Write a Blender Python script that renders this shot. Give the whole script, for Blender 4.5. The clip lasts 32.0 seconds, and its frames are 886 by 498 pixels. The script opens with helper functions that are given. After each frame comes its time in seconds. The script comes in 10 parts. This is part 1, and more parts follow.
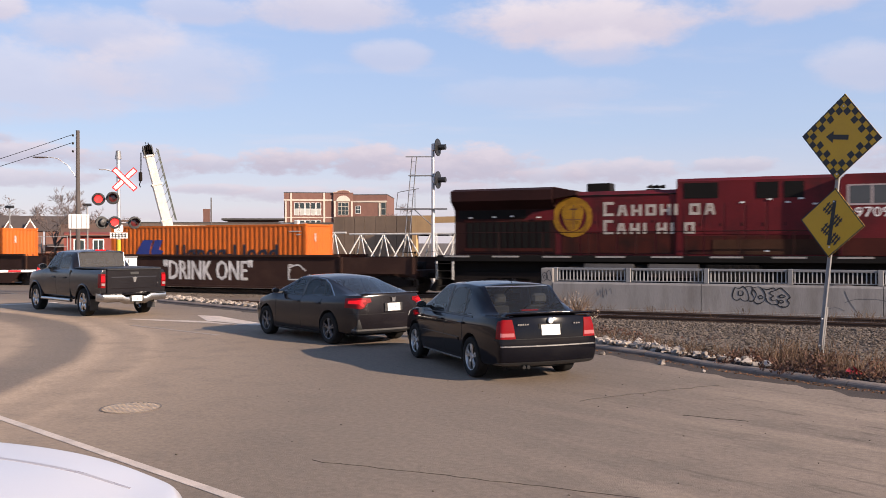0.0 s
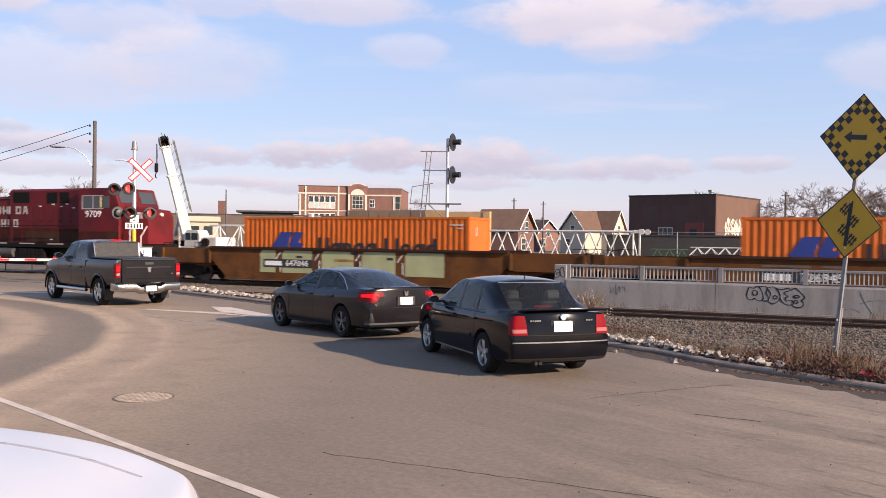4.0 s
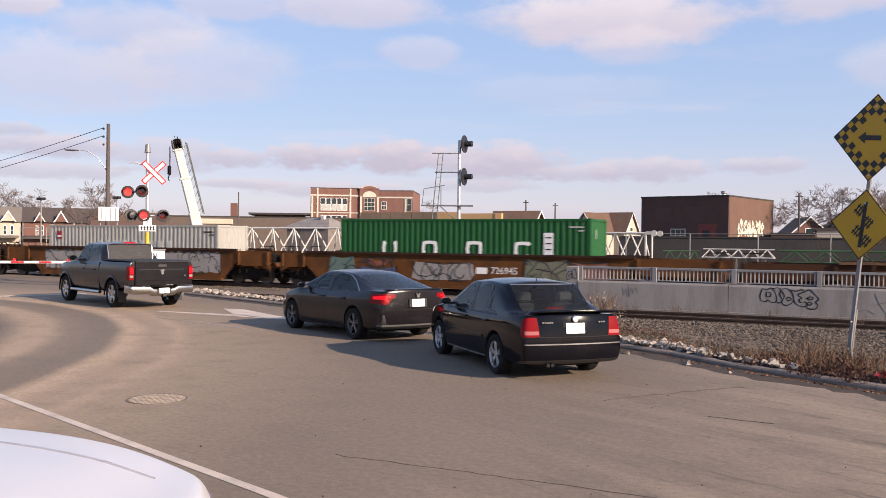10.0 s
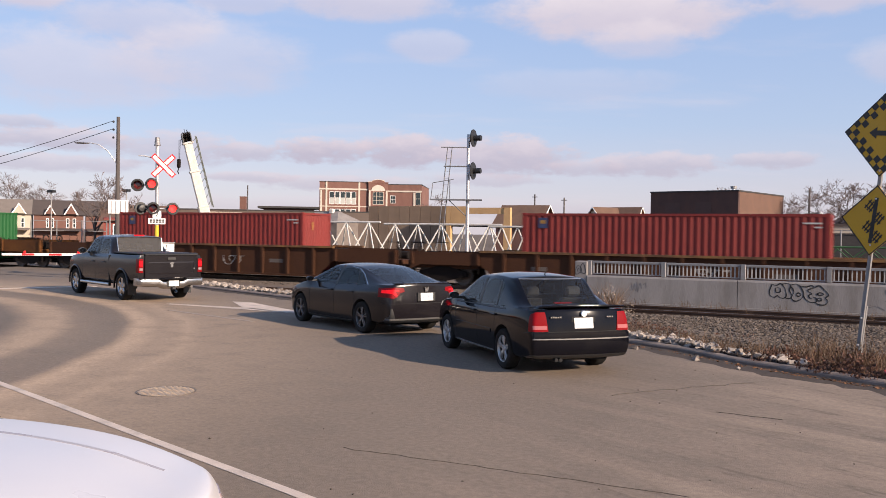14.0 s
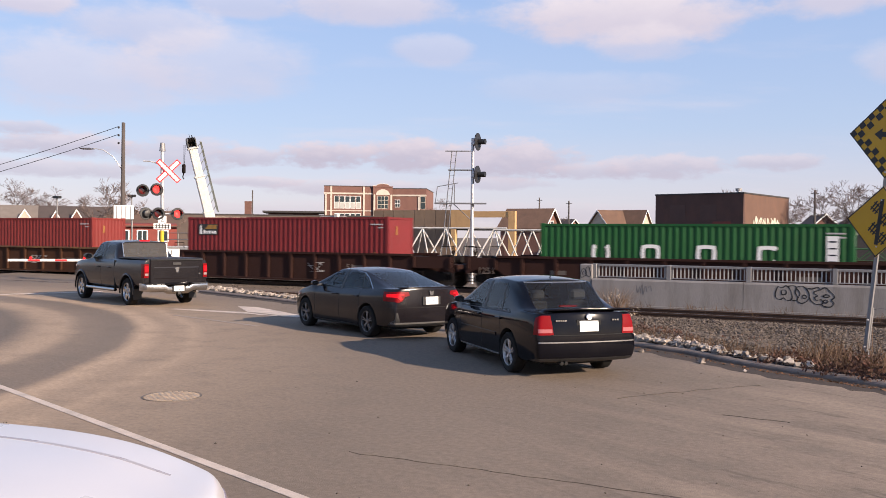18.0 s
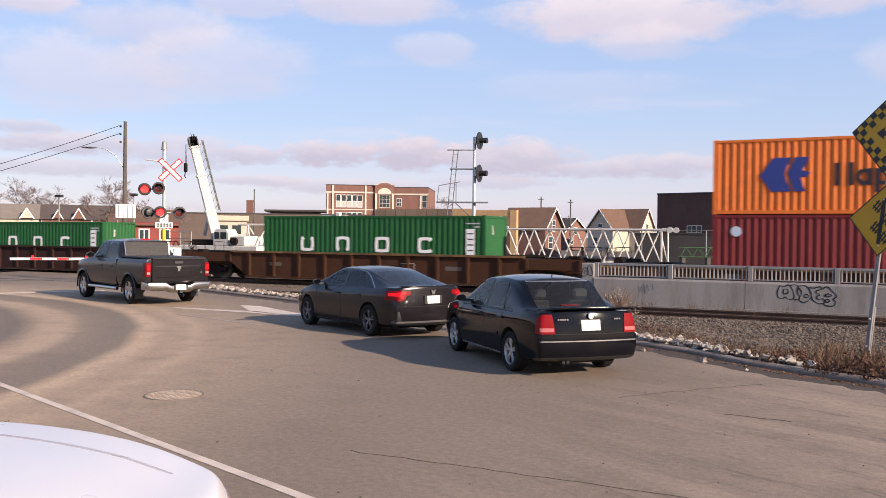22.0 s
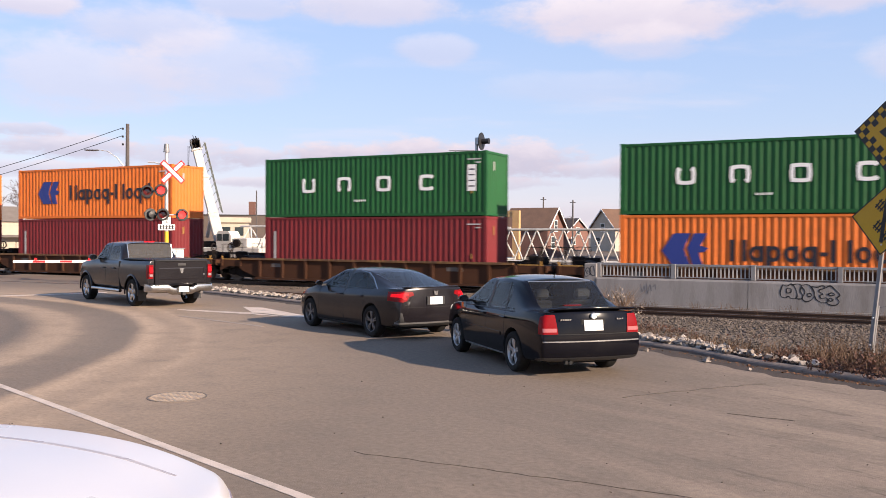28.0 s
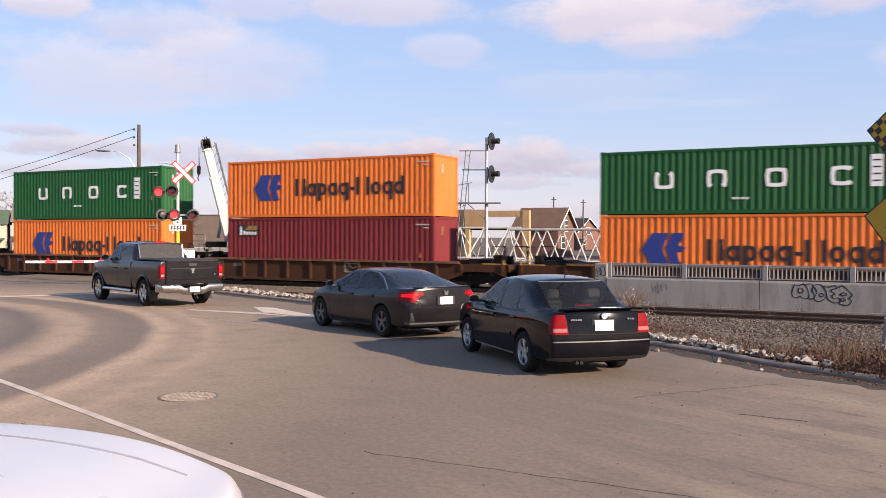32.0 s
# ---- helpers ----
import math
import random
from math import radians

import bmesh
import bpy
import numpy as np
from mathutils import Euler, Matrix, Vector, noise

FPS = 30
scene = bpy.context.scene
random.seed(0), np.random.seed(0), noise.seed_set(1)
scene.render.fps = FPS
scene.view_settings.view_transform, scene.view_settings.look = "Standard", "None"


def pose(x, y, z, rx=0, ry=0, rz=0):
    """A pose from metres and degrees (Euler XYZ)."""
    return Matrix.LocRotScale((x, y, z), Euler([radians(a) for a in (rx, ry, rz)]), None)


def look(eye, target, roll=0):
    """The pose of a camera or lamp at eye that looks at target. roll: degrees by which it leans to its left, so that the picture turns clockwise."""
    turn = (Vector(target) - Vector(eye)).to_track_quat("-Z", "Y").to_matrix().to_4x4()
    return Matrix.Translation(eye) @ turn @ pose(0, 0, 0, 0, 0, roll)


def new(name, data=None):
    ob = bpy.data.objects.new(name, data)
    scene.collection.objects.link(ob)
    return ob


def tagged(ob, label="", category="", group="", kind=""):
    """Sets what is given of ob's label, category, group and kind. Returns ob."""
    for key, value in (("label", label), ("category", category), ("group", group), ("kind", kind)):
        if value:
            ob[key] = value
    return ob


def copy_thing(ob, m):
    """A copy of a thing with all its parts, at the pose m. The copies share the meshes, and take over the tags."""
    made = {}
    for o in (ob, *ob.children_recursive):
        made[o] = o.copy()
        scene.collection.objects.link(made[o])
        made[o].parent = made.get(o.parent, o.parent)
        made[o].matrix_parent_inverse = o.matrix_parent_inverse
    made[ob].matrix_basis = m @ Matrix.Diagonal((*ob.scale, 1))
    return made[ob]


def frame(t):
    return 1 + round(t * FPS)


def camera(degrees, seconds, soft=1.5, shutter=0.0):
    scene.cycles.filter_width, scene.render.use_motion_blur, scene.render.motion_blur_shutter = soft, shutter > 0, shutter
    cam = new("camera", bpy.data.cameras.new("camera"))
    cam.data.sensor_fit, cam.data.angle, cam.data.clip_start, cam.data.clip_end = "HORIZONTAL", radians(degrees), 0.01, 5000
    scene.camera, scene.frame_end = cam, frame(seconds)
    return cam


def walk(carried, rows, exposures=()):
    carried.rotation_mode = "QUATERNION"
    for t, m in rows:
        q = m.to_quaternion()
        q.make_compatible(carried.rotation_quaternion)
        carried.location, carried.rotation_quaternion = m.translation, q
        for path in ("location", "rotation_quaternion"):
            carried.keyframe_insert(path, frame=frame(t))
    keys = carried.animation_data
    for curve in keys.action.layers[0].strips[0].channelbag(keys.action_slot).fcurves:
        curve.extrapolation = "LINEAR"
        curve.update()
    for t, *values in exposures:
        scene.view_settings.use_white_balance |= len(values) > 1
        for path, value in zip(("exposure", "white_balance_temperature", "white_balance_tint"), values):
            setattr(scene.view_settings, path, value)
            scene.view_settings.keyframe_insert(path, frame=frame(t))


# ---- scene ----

# ---------------------------------------------------------------- camera
EYE = (0.0, 0.0, 2.077)
cam = camera(53.25, 32.0, soft=0.85, shutter=0.4)


def aim(yaw, pitch, lean):
    return (Matrix.Translation(EYE) @ Matrix.Rotation(radians(-yaw), 4, "Z")
            @ Matrix.Rotation(radians(90 + pitch), 4, "X") @ Matrix.Rotation(radians(-lean), 4, "Z"))


# seconds, yaw, pitch and lean in degrees
PATH = [
    (0.0, -24.089, -0.400, 0.178),
    (0.5, -24.221, -0.376, -0.054),
    (1.0, -24.545, -0.410, -0.192),
    (1.5, -25.090, -0.433, -0.202),
    (2.0, -24.868, -0.149, -0.379),
    (2.5, -24.839, -0.052, -0.321),
    (3.0, -24.935, -0.219, -0.156),
    (3.5, -24.978, -0.516, -0.419),
    (5.5, -24.921, -0.954, -0.850),
    (6.0, -24.984, -0.955, -0.756),
    (6.5, -25.010, -0.978, -0.705),
    (7.0, -25.207, -1.074, -0.782),
    (7.5, -25.234, -1.144, -1.008),
    (8.0, -25.311, -1.203, -0.919),
    (8.5, -25.400, -1.103, -0.815),
    (9.0, -25.440, -0.914, -0.692),
    (9.5, -25.525, -0.718, -0.602),
    (10.0, -25.727, -0.616, -0.571),
    (10.5, -25.985, -0.593, -0.693),
    (11.0, -26.142, -0.633, -0.607),
    (11.5, -26.295, -0.607, -0.538),
    (12.0, -26.398, -0.615, -0.534),
    (12.5, -26.446, -0.686, -0.611),
    (13.0, -26.337, -0.824, -0.706),
    (13.5, -26.224, -0.893, -0.664),
    (14.0, -26.277, -1.005, -0.805),
    (14.5, -26.289, -1.047, -0.575),
    (16.5, -26.448, -0.758, -0.740),
    (17.0, -26.549, -0.659, -0.654),
    (17.5, -26.578, -0.630, -0.620),
    (18.0, -26.594, -0.765, -0.519),
    (18.5, -26.578, -0.842, -0.475),
    (19.0, -26.669, -0.888, -0.526),
    (19.5, -26.762, -0.911, -0.617),
    (20.0, -26.812, -0.877, -0.547),
    (20.5, -26.801, -0.931, -0.464),
    (21.0, -26.716, -0.897, -0.548),
    (21.5, -26.729, -0.888, -0.487),
    (22.0, -26.703, -0.836, -0.545),
    (22.5, -26.738, -0.798, -0.411),
    (23.0, -26.766, -0.649, -0.334),
    (23.5, -26.772, -0.516, -0.441),
    (24.0, -26.816, -0.496, -0.437),
    (24.5, -26.810, -0.606, -0.362),
    (25.0, -26.653, -0.664, -0.472),
    (25.5, -26.731, -0.768, -0.357),
    (27.5, -26.756, -0.785, -0.385),
    (28.0, -26.861, -0.786, -0.276),
    (28.5, -26.892, -0.752, -0.371),
    (29.0, -26.903, -0.690, -0.237),
    (29.5, -27.133, -0.741, -0.131),
    (30.0, -27.243, -0.785, -0.138),
    (30.5, -27.318, -0.661, -0.049),
    (31.0, -27.379, -0.633, -0.005),
    (31.5, -27.451, -0.696, -0.122),
    (32.0, -27.521, -0.785, -0.219)
]
walk(cam, [(t, aim(y, p, l)) for t, y, p, l in PATH], exposures=[(0, 0.55, 6600, 17), (1.5, 0.62, 6600, 17), (3, 0.72, 6600, 17), (5.6, 0.60, 6600, 17), (9, 0.59, 6600, 17), (13, 0.50, 6600, 17), (21, 0.64, 6600, 17), (24, 0.67, 6600, 17), (25.3, 0.67, 6600, 17), (27.6, 0.74, 6600, 17), (29, 0.73, 6600, 17), (30.3, 0.68, 6600, 17), (32, 0.68, 6600, 17)])

# ---------------------------------------------------------------- world and sun
SUN_AZ, SUN_EL = 102.0, 21.0          # compass from +Y towards +X, height
world = bpy.data.worlds.new("sky_world")
scene.world = world
world.use_nodes = True
wt = world.node_tree
wt.nodes.clear()


def wnode(kind, **kw):
    n = wt.nodes.new(kind)
    for k, v in kw.items():
        n.inputs[k].default_value = v
    return n


w_out = wt.nodes.new("ShaderNodeOutputWorld")
w_bg = wnode("ShaderNodeBackground", Strength=0.106)
w_sky = wt.nodes.new("ShaderNodeTexSky")
w_sky.sky_type, w_sky.sun_disc = "NISHITA", False
w_sky.sun_elevation, w_sky.sun_rotation = radians(SUN_EL), radians(SUN_AZ)
w_sky.air_density, w_sky.dust_density, w_sky.ozone_density = 1.0, 0.5, 2.2
w_co = wt.nodes.new("ShaderNodeTexCoord")
# clouds lie on a flat sheet overhead: direction divided by its height
w_sep = wt.nodes.new("ShaderNodeSeparateXYZ")
wt.links.new(w_co.outputs["Generated"], w_sep.inputs[0])
w_h = wt.nodes.new("ShaderNodeMath")
w_h.operation = "ADD"
w_h.inputs[1].default_value = 0.06
wt.links.new(w_sep.outputs[2], w_h.inputs[0])
w_div = wt.nodes.new("ShaderNodeVectorMath")
w_div.operation = "DIVIDE"
w_comb = wt.nodes.new("ShaderNodeCombineXYZ")
for i in range(3):
    wt.links.new(w_h.outputs[0], w_comb.inputs[i])
wt.links.new(w_co.outputs["Generated"], w_div.inputs[0])
wt.links.new(w_comb.outputs[0], w_div.inputs[1])
w_turn = wt.nodes.new("ShaderNodeMapping")
w_turn.inputs["Rotation"].default_value = (0, 0, radians(-26))
wt.links.new(w_div.outputs[0], w_turn.inputs[0])


# thin haze evens out the clear sky
w_haze = wt.nodes.new("ShaderNodeValToRGB")
hz = w_haze.color_ramp.elements
stops = ((0.0, (4.45, 4.2, 4.85)), (0.06, (4.1, 4.2, 5.1)), (0.12, (3.2, 4.05, 5.5)), (0.30, (2.35, 3.6, 5.8)), (1.0, (1.0, 1.7, 3.2)))
hz[0].color, hz[1].color = (*stops[0][1], 1), (*stops[-1][1], 1)
for p, c in stops[1:-1]:
    hz.new(p).color = (*c, 1)
wt.links.new(w_sep.outputs[2], w_haze.inputs[0])
w_even = wt.nodes.new("ShaderNodeMixRGB")
w_even.inputs[0].default_value = 0.75
wt.links.new(w_sky.outputs[0], w_even.inputs[1])
wt.links.new(w_haze.outputs[0], w_even.inputs[2])


def wmath(op, a, b=None, c=None):
    """One step of arithmetic on the sky."""
    n = wt.nodes.new("ShaderNodeMath")
    n.operation = op
    for i, v in enumerate((a, b, c)):
        if v is None:
            continue
        if isinstance(v, (int, float)):
            n.inputs[i].default_value = v
        else:
            wt.links.new(v, n.inputs[i])
    return n.outputs[0]


def wnoise(vec, scale, detail, rough=0.55):
    mp = wt.nodes.new("ShaderNodeMapping")
    mp.inputs["Scale"].default_value = scale
    wt.links.new(vec, mp.inputs[0])
    n = wnode("ShaderNodeTexNoise", Scale=1.0, Detail=detail, Roughness=rough)
    wt.links.new(mp.outputs[0], n.inputs["Vector"])
    return n.outputs["Fac"]


# compass bearing and height in degrees
w_az = wmath("MULTIPLY", wmath("ARCTAN2", w_sep.outputs[0], w_sep.outputs[1]), 57.2958)
w_el = wmath("MULTIPLY", wmath("ARCSINE", w_sep.outputs[2]), 57.2958)
w_ang = wt.nodes.new("ShaderNodeCombineXYZ")
wt.links.new(w_az, w_ang.inputs[0])
wt.links.new(w_el, w_ang.inputs[1])
w_rag = wmath("SUBTRACT", wnoise(w_ang.outputs[0], (0.55, 1.3, 1), 6, 0.6), 0.5)
w_rag_big = wmath("SUBTRACT", wnoise(w_ang.outputs[0], (0.16, 0.32, 1), 6, 0.6), 0.5)
# loose high cloud all round the sky
w_high = wt.nodes.new("ShaderNodeMapRange")
w_high.interpolation_type = "SMOOTHSTEP"
for k, v in (("From Min", 0.50), ("From Max", 0.80), ("To Max", 0.4)):
    w_high.inputs[k].default_value = v
wt.links.new(wnoise(w_turn.outputs[0], (0.8, 1.2, 0), 6), w_high.inputs["Value"])
w_mix0 = wt.nodes.new("ShaderNodeMixRGB")
w_mix0.inputs[2].default_value = (4.9, 4.75, 5.2, 1)
wt.links.new(w_high.outputs[0], w_mix0.inputs[0])
wt.links.new(w_even.outputs[0], w_mix0.inputs[1])
w_top = w_mix0.outputs[0]


def cloud(az, el, half_w, half_h, cover, ragged, top, base):
    """One cumulus: an uneven oval, brighter above than below."""
    global w_top
    u = wmath("MULTIPLY_ADD", w_az, 1 / half_w, -az / half_w)
    v = wmath("MULTIPLY_ADD", w_el, 1 / half_h, -el / half_h)
    d = wmath("ADD", wmath("MULTIPLY", u, u), wmath("MULTIPLY", v, v))
    m = wt.nodes.new("ShaderNodeMapRange")
    m.interpolation_type = "SMOOTHSTEP"
    for k, x in (("From Min", -0.15), ("From Max", 0.75), ("To Max", cover)):
        m.inputs[k].default_value = x
    wt.links.new(wmath("MULTIPLY_ADD", ragged, 2.6, wmath("SUBTRACT", 1.0, d)), m.inputs["Value"])
    tone = wt.nodes.new("ShaderNodeMixRGB")
    tone.inputs[1].default_value, tone.inputs[2].default_value = (*base, 1), (*top, 1)
    lit = wt.nodes.new("ShaderNodeMapRange")
    lit.interpolation_type = "SMOOTHSTEP"
    lit.inputs["From Min"].default_value, lit.inputs["From Max"].default_value = -0.5, 1.0
    wt.links.new(wmath("MULTIPLY_ADD", ragged, 1.5, v), lit.inputs["Value"])
    wt.links.new(lit.outputs[0], tone.inputs[0])
    mix = wt.nodes.new("ShaderNodeMixRGB")
    wt.links.new(m.outputs[0], mix.inputs[0])
    wt.links.new(w_top, mix.inputs[1])
    wt.links.new(tone.outputs[0], mix.inputs[2])
    w_top = mix.outputs[0]


PINK, LILAC, PALE, GREY = (4.95, 4.55, 4.85), (3.55, 3.38, 4.0), (5.5, 5.2, 5.4), (4.4, 4.2, 4.75)
for az, el, hw, hh, cv in ((-38.9, 5.0, 2.6, 0.65, 0.7), (-34.2, 5.2, 3.2, 0.95, 0.9), (-28.7, 5.3, 3.3, 1.3, 0.9), (-22.4, 5.0, 5.2, 1.45, 0.85), (-17.6, 4.3, 3.0, 0.6, 0.6),
                          (-12.8, 4.5, 4.2, 0.9, 0.7), (-6.0, 4.7, 3.0, 0.6, 0.6), (-38.5, 3.4, 3.2, 0.4, 0.6), (-32.3, 3.1, 6.0, 0.6, 0.6), (-23.5, 3.5, 4.5, 0.5, 0.5),
                          (-50.0, 5.3, 4.6, 0.8, 0.75), (-52.0, 6.2, 2.4, 0.5, 0.6), (-50.5, 3.9, 6.5, 0.6, 0.6), (-43.0, 5.0, 3.8, 1.3, 0.6), (-27.0, 1.6, 24.0, 0.8, 0.35), (6.0, 5.0, 6.0, 1.1, 0.7), (16, 4.4, 6, 0.9, 0.6), (-62, 5.2, 6, 1.1, 0.7)):
    cloud(az, el, hw, hh, cv, w_rag, PINK, LILAC)
for az, el, hw, hh, cv in ((-31.5, 14.6, 5.5, 1.5, 0.7), (-15.2, 13.8, 10.0, 1.9, 0.95), (-14.2, 12.2, 3.5, 1.3, 0.5), (-2.5, 14.2, 5.5, 1.3, 0.75), (1.5, 10.2, 3.5, 1.6, 0.4),
                          (-51.5, 13.6, 2.6, 1.1, 0.8), (-27.5, 12.0, 3.0, 1.1, 0.4), (-39.5, 14.3, 3.5, 0.9, 0.45), (-45.5, 12.4, 5.0, 1.9, 0.5), (-48.5, 9.5, 7.0, 2.6, 0.5), (-41.0, 10.5, 7.0, 2.4, 0.42), (-18, 9.5, 7.0, 1.2, 0.2), (-8, 17.5, 12, 2.2, 0.7), (-35, 18, 10, 2.0, 0.6)):
    cloud(az, el, hw, hh, cv, w_rag_big, PALE, GREY)
wt.links.new(w_top, w_bg.inputs["Color"])
wt.links.new(w_bg.outputs[0], w_out.inputs["Surface"])

sun_data = bpy.data.lights.new("sun", "SUN")
sun_data.energy, sun_data.angle, sun_data.color = 5.5, radians(0.6), (1.0, 0.84, 0.65)
sun = new("sun", sun_data)
sun.matrix_world = look((0, 0, 60), (-math.sin(radians(SUN_AZ)) * math.cos(radians(SUN_EL)),
                                     -math.cos(radians(SUN_AZ)) * math.cos(radians(SUN_EL)), 60 - math.sin(radians(SUN_EL))))

# ---------------------------------------------------------------- materials
MATS = {}


def surf(name, base, rough=0.6, metal=0.0, var=0.18, scale=1.2, grain=40.0, bump=0.15, coat=0.0, dirt=None, dirt_amt=0.5,
         dirt_scale=0.9, emit=0.0, rvar=0.1, per_object=0.0, per_island=0.0, stretch=(1, 1, 1), spec=0.5):
    """A surface with broad stains and fine grain in its own space."""
    if name in MATS:
        return MATS[name]
    m = bpy.data.materials.new(name)
    MATS[name] = m
    m.use_nodes = True
    nt = m.node_tree
    b = nt.nodes["Principled BSDF"]
    b.inputs["Metallic"].default_value = metal
    b.inputs["Coat Weight"].default_value = coat
    b.inputs["Specular IOR Level"].default_value = spec
    b.inputs["Coat Roughness"].default_value = 0.08
    co = nt.nodes.new("ShaderNodeTexCoord")
    mp = nt.nodes.new("ShaderNodeMapping")
    mp.inputs["Scale"].default_value = stretch
    nt.links.new(co.outputs["Object"], mp.inputs[0])
    n1 = nt.nodes.new("ShaderNodeTexNoise")
    n1.inputs["Scale"].default_value, n1.inputs["Detail"].default_value = scale, 6
    n2 = nt.nodes.new("ShaderNodeTexNoise")
    n2.inputs["Scale"].default_value, n2.inputs["Detail"].default_value = grain, 3
    for n in (n1, n2):
        nt.links.new(mp.outputs[0], n.inputs["Vector"])
    add = nt.nodes.new("ShaderNodeMath")
    add.operation = "MULTIPLY_ADD"
    add.inputs[1].default_value = 0.6
    nt.links.new(n2.outputs["Fac"], add.inputs[0])
    nt.links.new(n1.outputs["Fac"], add.inputs[2])
    rng = nt.nodes.new("ShaderNodeMapRange")
    rng.inputs["From Min"].default_value, rng.inputs["From Max"].default_value = 0.45, 1.15
    rng.inputs["To Min"].default_value, rng.inputs["To Max"].default_value = 1 - var, 1 + var
    nt.links.new(add.outputs[0], rng.inputs["Value"])
    hsv = nt.nodes.new("ShaderNodeHueSaturation")
    hsv.inputs["Color"].default_value = (*base, 1)
    val = rng.outputs[0]
    if per_object or per_island:
        if per_object:
            src = nt.nodes.new("ShaderNodeObjectInfo").outputs["Random"]
        else:
            src = nt.nodes.new("ShaderNodeNewGeometry").outputs["Random Per Island"]
        r2 = nt.nodes.new("ShaderNodeMapRange")
        amt = per_object or per_island
        r2.inputs["To Min"].default_value, r2.inputs["To Max"].default_value = 1 - amt, 1 + amt
        nt.links.new(src, r2.inputs["Value"])
        mul = nt.nodes.new("ShaderNodeMath")
        mul.operation = "MULTIPLY"
        nt.links.new(val, mul.inputs[0])
        nt.links.new(r2.outputs[0], mul.inputs[1])
        val = mul.outputs[0]
    nt.links.new(val, hsv.inputs["Value"])
    col = hsv.outputs[0]
    if dirt:
        n3 = nt.nodes.new("ShaderNodeTexNoise")
        n3.inputs["Scale"].default_value, n3.inputs["Detail"].default_value, n3.inputs["Roughness"].default_value = dirt_scale, 8, 0.65
        nt.links.new(mp.outputs[0], n3.inputs["Vector"])
        r3 = nt.nodes.new("ShaderNodeMapRange")
        r3.inputs["From Min"].default_value, r3.inputs["From Max"].default_value = 0.46, 0.68
        r3.inputs["To Max"].default_value = dirt_amt
        nt.links.new(n3.outputs["Fac"], r3.inputs["Value"])
        mix = nt.nodes.new("ShaderNodeMixRGB")
        mix.inputs[2].default_value = (*dirt, 1)
        nt.links.new(r3.outputs[0], mix.inputs[0])
        nt.links.new(col, mix.inputs[1])
        col = mix.outputs[0]
    nt.links.new(col, b.inputs["Base Color"])
    rr = nt.nodes.new("ShaderNodeMapRange")
    rr.inputs["To Min"].default_value, rr.inputs["To Max"].default_value = max(0.02, rough - rvar), min(1, rough + rvar)
    nt.links.new(n1.outputs["Fac"], rr.inputs["Value"])
    nt.links.new(rr.outputs[0], b.inputs["Roughness"])
    if bump:
        bp = nt.nodes.new("ShaderNodeBump")
        bp.inputs["Strength"].default_value, bp.inputs["Distance"].default_value = bump, 0.02
        nt.links.new(n2.outputs["Fac"], bp.inputs["Height"])
        nt.links.new(bp.outputs[0], b.inputs["Normal"])
    if emit:
        b.inputs["Emission Color"].default_value = (*base, 1)
        b.inputs["Emission Strength"].default_value = emit
    return m


def clear_glass(name, tint=(0.42, 0.46, 0.47), film=0.03):
    """A thin pane: tinted view through it, with mirror gloss that grows towards the edge."""
    if name in MATS:
        return MATS[name]
    m = bpy.data.materials.new(name)
    MATS[name] = m
    m.use_nodes = True
    nt = m.node_tree
    nt.nodes.clear()
    out = nt.nodes.new("ShaderNodeOutputMaterial")
    tr = nt.nodes.new("ShaderNodeBsdfTransparent")
    tr.inputs["Color"].default_value = (*tint, 1)
    gl = nt.nodes.new("ShaderNodeBsdfGlossy")
    gl.inputs["Roughness"].default_value = 0.03
    fr = nt.nodes.new("ShaderNodeFresnel")
    fr.inputs["IOR"].default_value = 1.4
    mx = nt.nodes.new("ShaderNodeMixShader")
    nt.links.new(fr.outputs[0], mx.inputs[0])
    nt.links.new(tr.outputs[0], mx.inputs[1])
    nt.links.new(gl.outputs[0], mx.inputs[2])
    # even pale diffuse film over the pane, mixed in by its share
    pale_film = nt.nodes.new("ShaderNodeBsdfDiffuse")
    pale_film.inputs["Color"].default_value = (0.45, 0.43, 0.41, 1)
    mx2 = nt.nodes.new("ShaderNodeMixShader")
    mx2.inputs[0].default_value = film
    nt.links.new(mx.outputs[0], mx2.inputs[1])
    nt.links.new(pale_film.outputs[0], mx2.inputs[2])
    nt.links.new(mx2.outputs[0], out.inputs["Surface"])
    return m


def glass(name, tint=(0.03, 0.035, 0.04), rough=0.04, alpha=0.0):
    if name in MATS:
        return MATS[name]
    m = surf(name, tint, rough=rough + 0.05, var=0.1, bump=0)
    b = m.node_tree.nodes["Principled BSDF"]
    b.inputs["Specular IOR Level"].default_value = 0.45
    if alpha:
        b.inputs["Transmission Weight"].default_value = alpha
    return m


# ---------------------------------------------------------------- mesh helpers
def mesh(name, verts, faces, smooth=False):
    me = bpy.data.meshes.new(name)
    me.from_pydata([tuple(v) for v in verts], [], [tuple(f) for f in faces])
    me.update()
    if smooth:
        me.shade_smooth()
    return me


